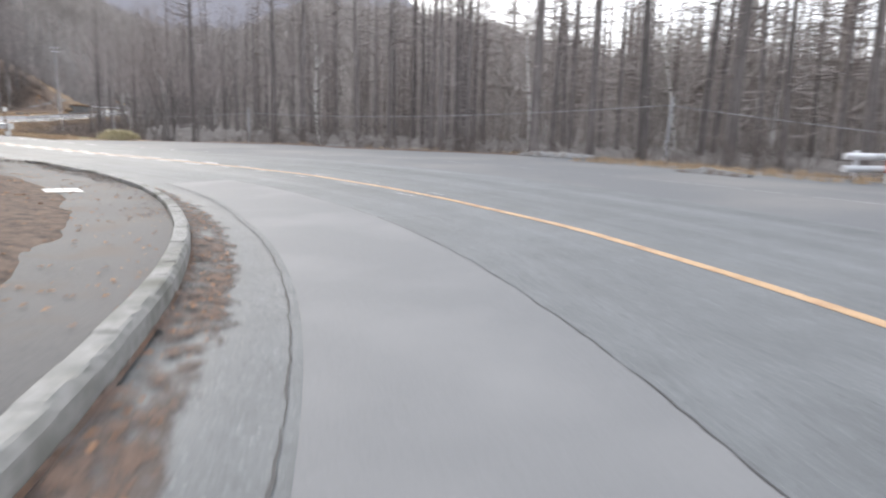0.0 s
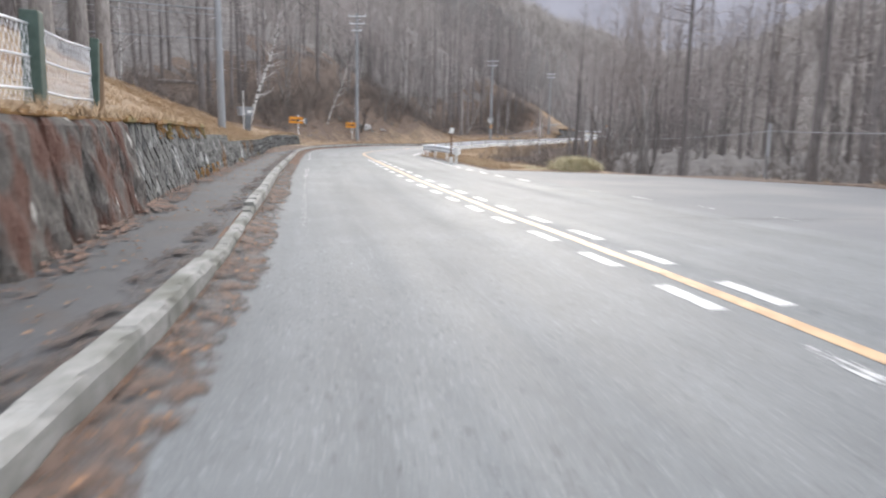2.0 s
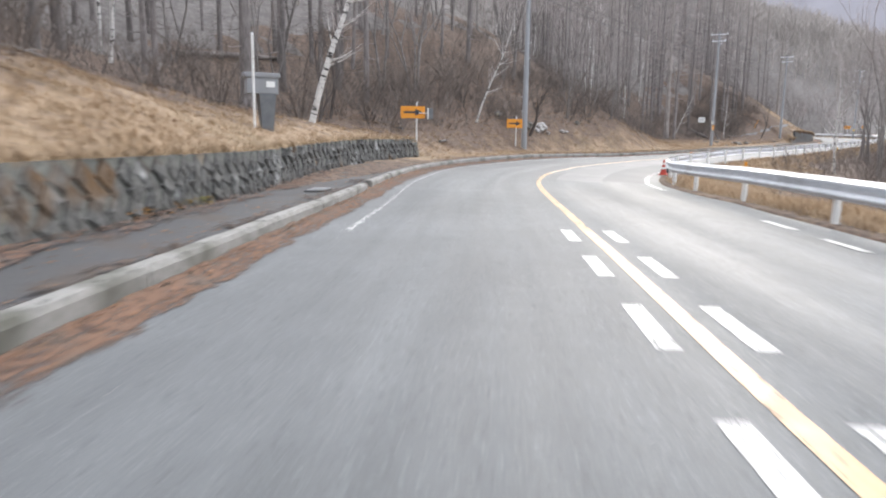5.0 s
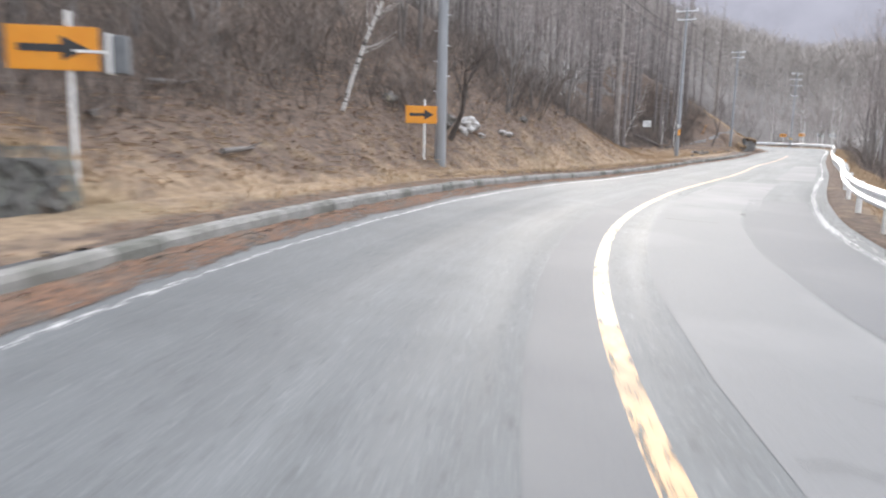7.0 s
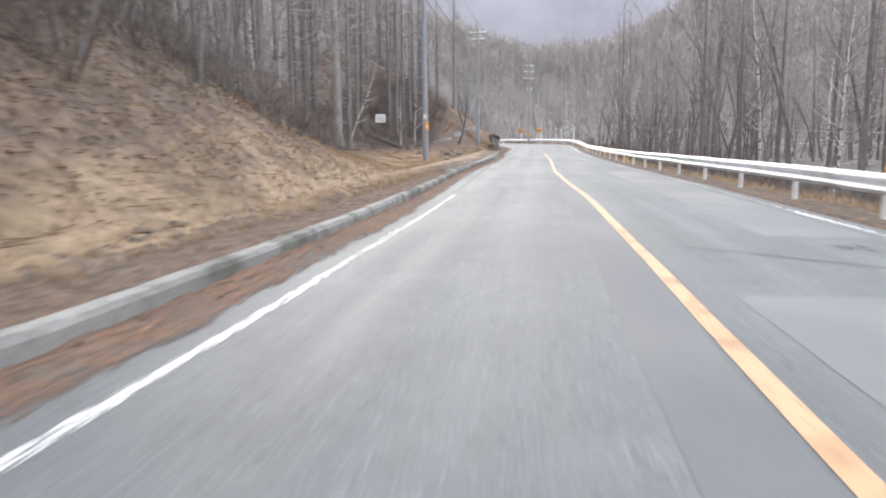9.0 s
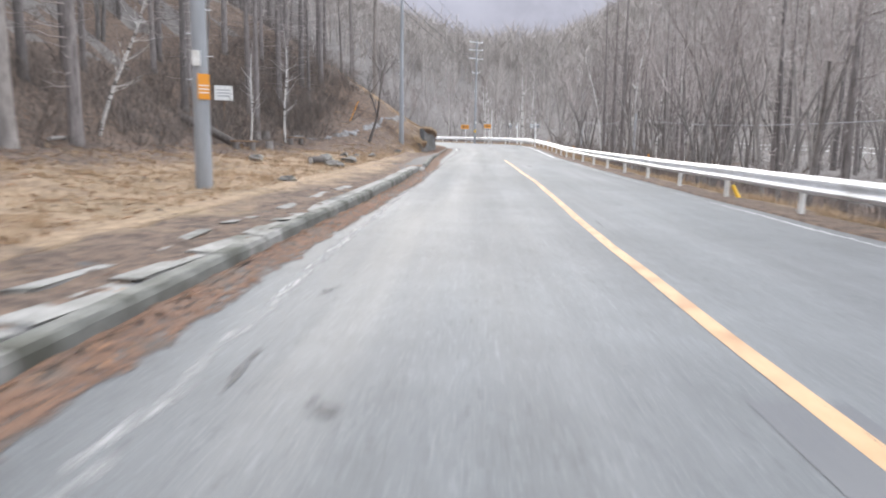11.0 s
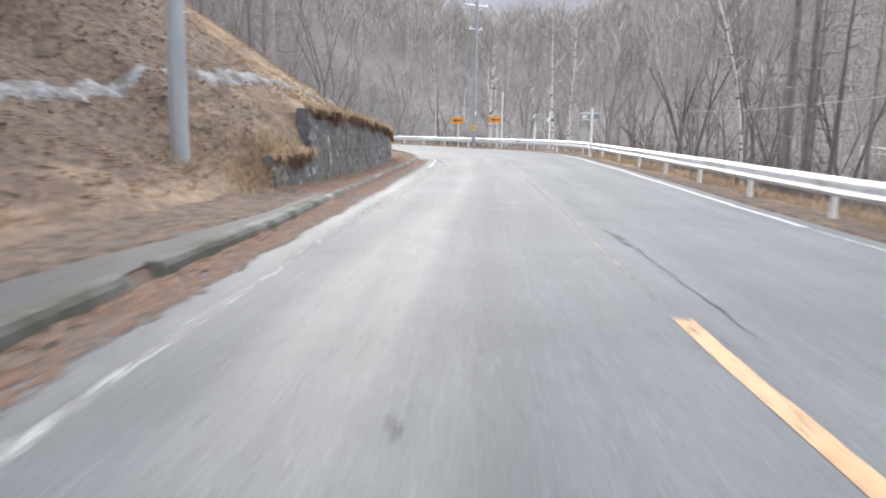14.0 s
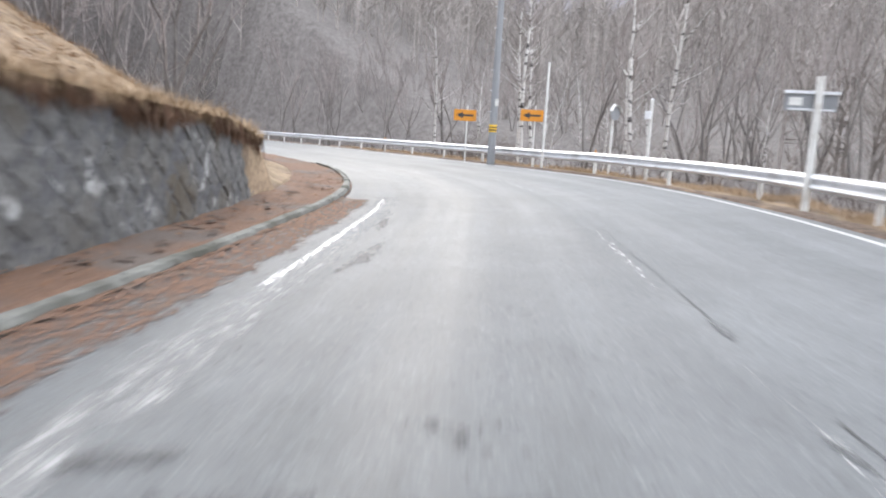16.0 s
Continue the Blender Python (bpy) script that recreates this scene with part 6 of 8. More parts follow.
soil_over(119, 149, lambda s: at(KERB_D, s) + 0.2 + 1.4 * np.clip((s - 142) / 7, 0, 1), M_GROUND, "brown soil, dead leaves and flattened grass over the broken walkway",
          ("litter", lambda s, d: np.clip(0.75 - (d - 5.0) * 0.4 - (s - 130) * 0.02, 0, 1)))
soil_over(148.2, 158, lambda s: at(KERB_D, s) + 0.82 + 0.08 * ripple(s, s * 0, 0.7, 3), M_GROUND, "flattened grass and brown leaves creeping over the walkway",
          ("litter", lambda s, d: np.clip(0.62 - (d - 5.2) * 0.45, 0, 1)))
soil_over(144.6, 147.9, lambda s: at(KERB_D, s) - 0.05, M_LITTER, "reddish needle litter washed through the gap in the kerb")
soil_over(157, 168.2, lambda s: at(KERB_D, s) + 0.2 + 0.55 * np.clip((164 - s) / 5, 0, 1), M_GROUND, "brown leaf litter washed over the walkway's end",
          ("litter", lambda s, d: np.clip(0.95 - (d - 5.2) * 0.2, 0, 1)))
soil_over(60, 74, lambda s: at(KERB_D, s) + 0.2 + 1.5 * np.clip((67 - s) / 7, 0, 1), M_GROUND, "brown litter and flattened grass over the walkway's end",
          ("litter", lambda s, d: np.clip(0.8 - (s - 66) * 0.07, 0.1, 0.8)))
sg = random.Random(31)
for k in range(15):
    row = k >= 8
    s = 119.8 + (1.42 * k if not row else 2.2 * (k - 8)) + sg.uniform(-.12, .12)
    d = float(at(KERB_D, s)) + (0.95 if row else 0.37) + sg.uniform(-.03, .03)
    sb = box(sg.uniform(0.14, 0.22) if row else sg.uniform(0.24, 0.32), sg.uniform(1.1, 1.7) if row else sg.uniform(1.3, 1.42), 0.06, (0, 0, 0), 0.012)
    for v in sb.verts:
        v.co.x += sg.uniform(-.04, .04)
        v.co.y += sg.uniform(-.06, .06)
    me = bpy.data.meshes.new("broken_slab")
    sb.to_mesh(me)
    sb.free()
    me.materials.append(M_CONCRETE)
    o = new("broken_slab", me)
    q = spot(s, d, 0.128)
    o.matrix_basis = pose(q.x, q.y, q.z, sg.uniform(-2, 2), sg.uniform(-4, 4), heading(s) + sg.uniform(-3, 3))
    tagged(o, "broken pale concrete slab sunk into brown soil", "slab", "broken walkway slabs")


# broad worn concrete strip behind the kerb, sinking into the soil
for s0, s1, a, b, mat, words in ((129.5, 144.9, 0.17, 0.52, M_CONCRETE, "broad pale worn concrete strip behind the kerb"), (144.0, 145.9, -0.1, 0.42, M_CONCRETE, "pale sunken slab in the gap of the kerb"),
                                 (146.4, 148.3, 0.02, 0.62, M_WALKWAY, "grey paving left bare in the gap of the kerb")):
    sheet("sunken_slab", steps(s0, s1, 0.2), lambda s: at(KERB_D, s) + a + np.r_[0, 0.02, 0.3, 0.6, 0.9, 1] * (b - a + 0.1 * ripple(s, 0, 0.8, 3) + 0.05 * ripple(s, 0, 0.25, 5)),
          lambda s, d: 0.205 + 0.012 * ripple(s, d, 0.5, 2) - 0.1 * np.clip((d - at(KERB_D, s) - b + 0.12) / 0.25, 0, 1) - 0.2 * (np.minimum(s - s0, s1 - s) < 0.15) - 0.2 * (d < at(KERB_D, s) + a + 0.004) - (0.07 if s0 > 140 else 0.0), mat, words, category="paving")


# ---------------------------------------------------------------- trees
class Limbs:
    """Gathers tapered limbs into one list of vertices and faces."""

    def __init__(self):
        self.v, self.f = [], []

    def add(self, pts, radii, sides, closed=True):
        base = len(self.v)
        for i, (p, r) in enumerate(zip(pts, radii)):
            way = (pts[min(i + 1, len(pts) - 1)] - pts[max(i - 1, 0)]).normalized()
            x = way.cross(Vector((0.31, 0.95, 0.05))).normalized()
            y = way.cross(x)
            for k in range(sides):
                t = 2 * math.pi * k / sides
                self.v.append(p + x * (r * math.cos(t)) + y * (r * math.sin(t)))
        for i in range(len(pts) - 1):
            for k in range(sides):
                a, b = base + i * sides + k, base + i * sides + (k + 1) % sides
                self.f.append((a, b, b + sides, a + sides))

    def spike(self, p, q, r):
        base = len(self.v)
        way = (q - p).normalized()
        x = way.cross(Vector((0.31, 0.95, 0.05))).normalized() * r
        y = way.cross(x)
        self.v += [p + x, p - 0.5 * x + 0.87 * y, p - 0.5 * x - 0.87 * y, q]
        self.f += [(base, base + 1, base + 3), (base + 1, base + 2, base + 3), (base + 2, base, base + 3)]


def tree_thing(name, trunk, crown, trunk_mat, crown_mat, label, category):
    t = thing(name, (0, 0, 0), label, category)
    mesh_object("trunk", trunk.v, trunk.f, trunk_mat, t, smooth=True)
    mesh_object("crown", crown.v, crown.f, crown_mat, t)
    return t


def larch(seed, tall=18.0, r=0.2, bare_to=0.18):
    """A straight conifer that has shed its needles: whorls of thin, slightly drooping branches."""
    rng = random.Random(seed)
    trunk, crown = Limbs(), Limbs()
    bend = (rng.uniform(-.3, .3), rng.uniform(-.3, .3))
    def axis_at(u):
        return Vector((bend[0] * u * u, bend[1] * u * u, u * tall))
    us = (-0.03, 0.012, 0.05, 0.15, 0.3, 0.5, 0.7, 0.88, 1.0)
    trunk.add([axis_at(u) for u in us], [r * 1.5, r * 1.15, r, r * .92, r * .78, r * .58, r * .36, r * .16, .01], 8)
    z = bare_to * tall * 0.55
    while z < tall * 0.985:
        u = z / tall
        dead = u < 0.42
        reach = (0.5 + 1.3 * rng.random()) if dead else 0.4 + 2.5 * (1 - u) ** 0.7 * rng.uniform(0.7, 1.1)
        a = rng.uniform(0, 2 * math.pi)
        lift = rng.uniform(-0.25, 0.1) if dead else rng.uniform(-0.12, 0.3) + 0.25 * u
        out = Vector((math.cos(a), math.sin(a), 0))
        p0 = axis_at(u)
        pts = [p0, p0 + out * reach * 0.5 + Vector((0, 0, lift * reach * 0.5)), p0 + out * reach + Vector((0, 0, lift * reach * 0.8 + 0.12 * reach))]
        rb = 0.012 + 0.012 * reach
        crown.add(pts, [rb, rb * 0.6, 0.004], 3)
        side = Vector((-out.y, out.x, 0))
        for k in range(3 if dead else 6):
            f = rng.uniform(0.2, 1.0)
            q = pts[0].lerp(pts[1], f * 2) if f < 0.5 else pts[1].lerp(pts[2], f * 2 - 1)
            l = reach * rng.uniform(0.18, 0.42)
            crown.spike(q, q + (side * rng.choice((-1, 1)) * 0.8 + out * 0.5 + Vector((0, 0, rng.uniform(-.35, .25)))) * l, 0.0075)
        z += rng.uniform(0.10, 0.24) * (1.6 if dead else 1.0)
    return trunk, crown


def broadleaf(seed, tall=11.0, r=0.16, stems=1, fork=4, spread=0.5, upright=0.7):
    """A bare broadleaved tree: forking limbs ending in fine twigs."""
    rng = random.Random(seed)
    trunk, crown = Limbs(), Limbs()

    def grow(p, way, length, rad, level):
        kink = Vector((rng.uniform(-1, 1), rng.uniform(-1, 1), rng.uniform(-.3, .6))) * 0.16
        mid = p + way * length * 0.5 + kink * length * 0.35
        end = p + (way + kink * 0.8).normalized() * length
        (trunk if level < 2 else crown).add([p, mid, end], [rad, rad * 0.82, rad * 0.62], 7 if level == 0 else 5 if level == 1 else 3)
        if level >= fork:
            for k in range(4):
                f = rng.uniform(0.2, 1)
                q = p.lerp(end, f)
                w = (way + Vector((rng.uniform(-1, 1), rng.uniform(-1, 1), rng.uniform(-.2, 1))) * 0.7).normalized()
                crown.spike(q, q + w * length * rng.uniform(0.5, 1.0), max(rad * 0.45, 0.006))
            return
        n = 2 if rng.random() < 0.55 else 3
        for k in range(n):
            a = rng.uniform(0, 2 * math.pi)
            w = (way + Vector((math.cos(a), math.sin(a), 0)) * spread * rng.uniform(0.5, 1.2) + Vector((0, 0, upright * 0.35))).normalized()
            grow(end if k < 2 else mid, w, length * rng.uniform(0.62, 0.85), rad * rng.uniform(0.5, 0.66), level + 1)
        if level >= 1:
            for k in range(3):
                q = p.lerp(end, rng.uniform(0.3, 0.9))
                w = (way * 0.5 + Vector((rng.uniform(-1, 1), rng.uniform(-1, 1), rng.uniform(0, .8)))).normalized()
                crown.spike(q, q + w * length * rng.uniform(0.35, 0.6), max(rad * 0.22, 0.006))

    for k in range(stems):
        a = 2 * math.pi * k / stems + rng.uniform(0, 1)
        lean = Vector((math.cos(a), math.sin(a), 0)) * (0.0 if stems == 1 else rng.uniform(0.12, 0.3))
        start = Vector((math.cos(a), math.sin(a), 0)) * (0 if stems == 1 else r * 1.2) + Vector((0, 0, -0.3))
        grow(start, (Vector((rng.uniform(-.06, .06), rng.uniform(-.06, .06), 1)) + lean).normalized(), tall * 0.34, r * (1 if stems == 1 else 0.72), 0)
    return trunk, crown


def birch(seed, tall=9.0, r=0.085, lean=0.12):
    """A slim white-barked birch with fine rising branches."""
    rng = random.Random(seed)
    trunk, crown = Limbs(), Limbs()
    a = rng.uniform(0, 6.28)
    b = Vector((math.cos(a), math.sin(a), 0)) * lean * tall
    def axis_at(u):
        return b * (max(u, 0.0) ** 1.4) + Vector((0.10 * math.sin(7 * u + a), 0.10 * math.cos(6 * u + a), u * tall))
    us = (-0.04, 0.02, 0.15, 0.3, 0.45, 0.6, 0.75, 0.9, 1.0)
    trunk.add([axis_at(u) for u in us], [r * 1.25, r, r * .93, r * .82, r * .7, r * .55, r * .4, r * .2, .006], 7)
    for k in range(46):
        u = rng.uniform(0.25, 0.98)
        t = rng.uniform(0, 6.28)
        out = Vector((math.cos(t), math.sin(t), rng.uniform(0.5, 1.3))).normalized()
        l = tall * rng.uniform(0.09, 0.2) * (1.15 - u * 0.6)
        p = axis_at(u)
        pts = [p, p + out * l * 0.5, p + out * l + Vector((0, 0, l * 0.12))]
        (trunk if l > tall * 0.13 else crown).add(pts, [r * 0.28, r * 0.17, 0.004], 3)
        for j in range(6):
            f = rng.uniform(0.3, 1)
            q = pts[0].lerp(pts[2], f)
            crown.spike(q, q + (out + Vector((rng.uniform(-1, 1), rng.uniform(-1, 1), rng.uniform(-.3, .8)))).normalized() * l * rng.uniform(0.35, 0.7), 0.006)
    return trunk, crown


def shrub(seed, tall=1.8, stems=11):
    """A leafless bush of thin arching stems."""
    rng = random.Random(seed)
    wood = Limbs()
    for k in range(stems):
        a = rng.uniform(0, 6.28)
        out = Vector((math.cos(a), math.sin(a), 0))
        h = tall * rng.uniform(0.6, 1.1)
        p0 = out * 0.12 + Vector((0, 0, -0.15))
        pts = [p0, p0 + out * h * 0.22 + Vector((0, 0, h * 0.5)), p0 + out * h * rng.uniform(0.4, 0.8) + Vector((0, 0, h * rng.uniform(0.8, 1.05)))]
        wood.add(pts, [0.016, 0.011, 0.004], 3)
        for j in range(9):
            f = rng.uniform(0.25, 1)
            q = pts[0].lerp(pts[1], f * 2) if f < 0.5 else pts[1].lerp(pts[2], f * 2 - 1)
            w = (out * 0.5 + Vector((rng.uniform(-1, 1), rng.uniform(-1, 1), rng.uniform(0.1, 1.1)))).normalized()
            wood.spike(q, q + w * h * rng.uniform(0.2, 0.45), 0.006)
    return wood


KINDS = {
    "big": [tree_thing("larch_tree", *larch(k + 8, 19 + 1.5 * k, 0.27 + 0.04 * k), M_STOUTBARK, M_TWIG, "stout straight leafless larch on the bank", "tree") for k in range(2)],
    "larch": [tree_thing("larch_tree", *larch(k, 17 + 1.5 * (k % 3), (0.14, 0.19, 0.16, 0.18, 0.21)[k]), M_BARK, M_TWIG, "tall straight leafless larch with thin bare branches", "tree") for k in range(5)],
    "broad": [tree_thing("bare_tree", *broadleaf(20 + k, 10.5 + 1.2 * (k % 3), 0.15 + 0.02 * (k % 2), 1 + (k % 3), 4, 0.45), M_GREYBARK, M_TWIG, "leafless broadleaved tree with forking grey limbs", "tree") for k in range(5)],
    "birch": [tree_thing("birch_tree", *birch(40 + k, 8.5 + 1.5 * (k % 3), 0.08 + 0.012 * (k % 2), 0.05 + 0.06 * (k % 3)), M_BIRCH, M_TWIG, "slender white-barked birch without leaves", "tree") for k in range(4)]}
used = {k: [0] * len(v) for k, v in KINDS.items()}
taken = [(9.1, 28.6), (-13.9, 48.6), (-13.2, 46.5), (8.6, 27.0), (-52.3, 116.2), (-37.6, 78.1)]


def plant(kind, x, y, z, scale=1.0, turn=None, tilt=(0, 0), label="", which=None):
    """One more tree of its kind; the first of each shape is the built one itself."""
    i = rng.randrange(len(KINDS[kind])) if which is None else which
    m = pose(x, y, z, tilt[0], tilt[1], rng.uniform(0, 360) if turn is None else turn) @ Matrix.Diagonal((scale, scale, scale, 1))
    src = KINDS[kind][i]
    if used[kind][i] == 0:
        ob = src
        ob.matrix_basis = m
    else:
        ob = copy_thing(src, pose(x, y, z, tilt[0], tilt[1], rng.uniform(0, 360) if turn is None else turn))
        ob.scale = (scale, scale, scale)
    used[kind][i] += 1
    if label:
        ob["label"] = label
    taken.append((x, y))
    return ob


rng = random.Random(77)
# trees that stand out singly
for kind, s, d, sc, tilt, which, label in (
                ("birch", 85.3, 9.0, 0.8, (0, 24), 0, ""), ("larch", 77.7, 15.8, 1.0, (0, 0), 1, ""), ("larch", 80.5, 13.0, 0.9, (0, 0), 3, ""), 
        ("big", 41.0, 13.4, 1.1, (0, 0), 1, ""), ("big", 44.2, 13.2, 1.2, (0, 0), 0, ""), ("big", 46.0, 12.2, 1.15, (0, 0), 1, ""), ("big", 48.5, 11.8, 1.2, (0, 0), 0, ""), ("larch", 47.2, 13.6, 1.0, (0, 0), 3, ""), ("big", 50.8, 11.6, 1.1, (0, 0), 0, ""),
        ("larch", 53.0, 12.2, 1.0, (0, 0), 0, ""), ("birch", 47.5, 12.8, 0.9, (0, 9), 3, ""), ("big", 37.5, 15.5, 1.1, (0, 0), 0, ""), ("larch", 34.5, 16.8, 1.0, (0, 0), 1, ""),
        ("broad", 97.5, 9.3, 0.5, (0, 8), 2, ""), ("broad", 101.5, 9.6, 0.55, (0, 8), 4, ""), ("broad", 106, 9.4, 0.5, (0, 5), 3, ""),
        ("birch", 152.4, 12.0, 0.7, (0, 3), 0, ""), ("birch", 139.0, 14.5, 0.75, (0, 23), 0, ""), ("birch", 149.0, 12.7, 0.6, (0, 0), 3, ""), ("big", 133, 13.6, 1.1, (0, 0), 0, ""), ("larch", 136.5, 13.8, 1.0, (0, 0), 1, ""), ("larch", 130.0, 15.5, 1.0, (0, 0), 0, ""),
        ("larch", 158.5, 13.6, 0.9, (0, 0), 2, ""), ("larch", 161.0, 14.8, 1.0, (0, 0), 4, ""), ("larch", 163.2, 13.4, 0.85, (0, 0), 0, ""), ("larch", 156.2, 15.2, 1.0, (0, 0), 3, ""), ("larch", 166.0, 14.6, 1.0, (0, 0), 1, ""), ("larch", 168.6, 13.8, 0.9, (0, 0), 4, ""), ("larch", 154.0, 14.0, 0.95, (0, 0), 2, ""), ("larch", 171.5, 14.6, 1.0, (0, 0), 3, ""), ("big", 189.5, 12.5, 1.0, (0, 0), 1, ""), ("big", 192, 12.8, 0.95, (0, 0), 0, ""), ("broad", 197.5, 9.5, 0.6, (0, 8), 0, ""), ("larch", 186, 14.5, 1.0, (0, 0), 2, ""),
        ("birch", 211.5, -8.0, 1.35, (0, 3), 0, ""), ("birch", 214.0, -9.5, 1.25, (0, -4), 3, ""), ("birch", 207.0, -11.0, 1.3, (0, 5), 1, ""), ("birch", 204.0, -10.0, 1.1, (0, 2), 2, ""),
        ("birch", 176.5, -13.5, 1.2, (0, 4), 0, "")):
    p = on_ground(s, d, 0.05)
    plant(kind, p.x, p.y, p.z, sc, heading(s) if tilt[1] else None, tilt, label, which)



def in_clearing(x, y):
    """Open ground inside the bend, where no trees stand."""
    x, y = np.asarray(x, float), np.asarray(y, float)
    return (-0.4165 * (y - 18.4) - 0.9091 * (x + 8.5) > 0) & (y < 92)


ZONES = (  # kind weights, s from to, d from to, how many, scale
    ((("larch", 8), ("birch", 1)), 26, 74, 15.5, 30, 62, 1.0), ((("larch", 5), ("broad", 4)), 75, 118, 12, 27, 56, 0.85), ((("larch", 8), ("broad", 2), ("birch", 1)), 118, 166, 16, 30, 66, 0.95),
    ((("larch", 8), ("broad", 1)), 166, 196, 14.5, 30, 26, 1.0), ((("larch", 10), ("birch", 1)), -8, 46, -16.0, -31, 96, 1.0), ((("larch", 6), ("broad", 3)), 46, 92, -13, -30, 46, 0.9),
    ((("broad", 6), ("larch", 5), ("birch", 1)), 92, 165, -7.2, -28, 104, 0.9), ((("broad", 7), ("larch", 3), ("birch", 1)), 165, 203, -8.5, -30, 52, 0.9), ((("broad", 7), ("birch", 3)), 203, 262, -8.5, -32, 48, 0.9),
    ((("broad", 4), ("larch", 2), ("birch", 1)), 198, 262, 8.5, 30, 36, 0.85))
for weights, s0, s1, d0, d1, many, size in ZONES:
    names = [k for k, w in weights for _ in range(w)]
    done = tries = 0
    while done < many and tries < many * 30:
        tries += 1
        s, d = rng.uniform(s0, s1), rng.uniform(d0, d1)
        p = on_ground(s, d, 0.08)
        if any((p.x - x) ** 2 + (p.y - y) ** 2 < 1.5 ** 2 for x, y in taken):
            continue
        if s0 in (-8, 46) and in_clearing(p.x, p.y):
            continue
        ns, nd = nearest([p.x], [p.y])
        if abs(nd[0]) < (6.9 if d < 0 else 8.5) or abs(abs(nd[0]) - abs(d)) > 1.0:
            continue
        plant(rng.choice(names), p.x, p.y, p.z, size * rng.uniform(0.8, 1.2), None, (rng.uniform(-2, 2), rng.uniform(-2, 2)))
        done += 1
for kind, flags in used.items():
    for ob, n in zip(KINDS[kind], flags):
        tagged(ob, group="trees along the road")

# dark crooked trees on the bank and in front of the wood
for s, d, tall, r, seed, tilt, turn, words in ((89.7, 7.85, 4.4, 0.12, 131, 33, -14, "dark crooked bare tree leaning from the steep bank"),
                                                (161.6, 9.1, 6.6, 0.12, 134, 13, 0, "dark forked bare tree at the edge of the dry grass")):
    p = on_ground(s, d, 0.12)
    ct = tree_thing("crooked_tree", *broadleaf(seed, tall, r, 1, 4, 0.75, 0.6), M_DARKBARK, M_DARKBARK, words, "tree")
    ct.matrix_basis = pose(p.x, p.y, p.z, 0, tilt, heading(s) + turn)
    taken.append((p.x, p.y))

# the leaning birch with dark scars and the old tree with spreading roots on the grass bank
p = on_ground(70.6, 8.62, 0.06)
white_tree = tree_thing("birch_tree", *birch(40, 8.5, 0.125, 0.1), M_BIRCH, M_TWIG, "leaning white birch with dark scars on the bank", "tree")
white_tree.matrix_basis = pose(p.x, p.y, p.z, 0, 22, heading(70.6))
taken.append((p.x, p.y))
p = on_ground(73.0, 13.2, 0.1)
old_wood = larch(9, 17.0, 0.27)
for k in range(7):
    a = 0.9 * k + 0.3
    out = Vector((math.cos(a), math.sin(a), 0))
    old_wood[0].add([out * 0.1 + Vector((0, 0, 0.75)), out * 0.26 + Vector((0, 0, 0.28)), out * (0.55 + 0.2 * (k % 3)) + Vector((0, 0, -0.1))], [0.1, 0.13, 0.06], 6)
old_tree = tree_thing("larch_tree", *old_wood, M_BARK, M_TWIG, "old dark larch with spreading roots on the bank", "tree")
old_tree.matrix_basis = pose(p.x, p.y, p.z, 0, 0, 40)
taken.append((p.x, p.y))
for s, d, seed in ((74.7, 11.0, 151), (76.2, 11.6, 152)):
    p = on_ground(s, d, 0.1)
    young = tree_thing("sapling", *broadleaf(seed, 5.0, 0.08, 1, 4, 0.5), M_DARKBARK, M_DARKBARK, "dark crooked sapling at the edge of the wood", "tree")
    young.matrix_basis = pose(p.x, p.y, p.z, 0, 4, heading(s))
    taken.append((p.x, p.y))

# orange stake leaning on the wooded slope
foot = on_ground(164.6, 10.9, 0.15)
head = spot(165.1, 10.35, float(beside(164.6, 10.9)) + 1.35)
stake = thing("marker_stake", foot, "thin orange plastic stake leaning on the brushy slope", "stake")
part("stake", rod((0, 0, 0), Vector(head) - Vector(foot), 0.024, 0.022, 10), M_ORANGE, stake)

bushes = []
for k in range(4):
    b = shrub(60 + k, 1.7 + 0.3 * k, 10 + k)
    t = thing("shrub", (0, 0, 0), "leafless brown shrub with arching stems", "shrub", group="shrubs on the slopes")
    mesh_object("branchwork", b.v, b.f, M_SHRUB, t)
    bushes.append(t)
fresh = [True] * 4
for s0, s1, d0, d1, many, size in ((56, 76, 9.5, 14, 16, 0.9), (76, 90, 8.6, 15, 48, 1.1), (90, 114, 9.0, 14.5, 60, 1.0), (118, 144, 14, 20, 30, 1.1), (144, 167, 12.4, 18, 20, 0.9), (94, 165, -6.2, -13, 34, 1.0), (165, 225, -6.4, -12, 30, 1.0), (194, 230, 7.5, 14, 16, 1.0), (48, 92, -9, -14, 12, 0.9), (156, 171, 11.6, 17, 34, 1.0)):
    for k in range(many):
        s, d = rng.uniform(s0, s1), rng.uniform(d0, d1)
        p = on_ground(s, d, 0.05)
        i = rng.randrange(4)
        m = pose(p.x, p.y, p.z, 0, 0, rng.uniform(0, 360))
        ob = bushes[i] if fresh[i] else copy_thing(bushes[i], m)
        ob.matrix_basis = m
        fresh[i] = False
        c = size * rng.uniform(0.6, 1.25)
        ob.scale = (c, c, c)


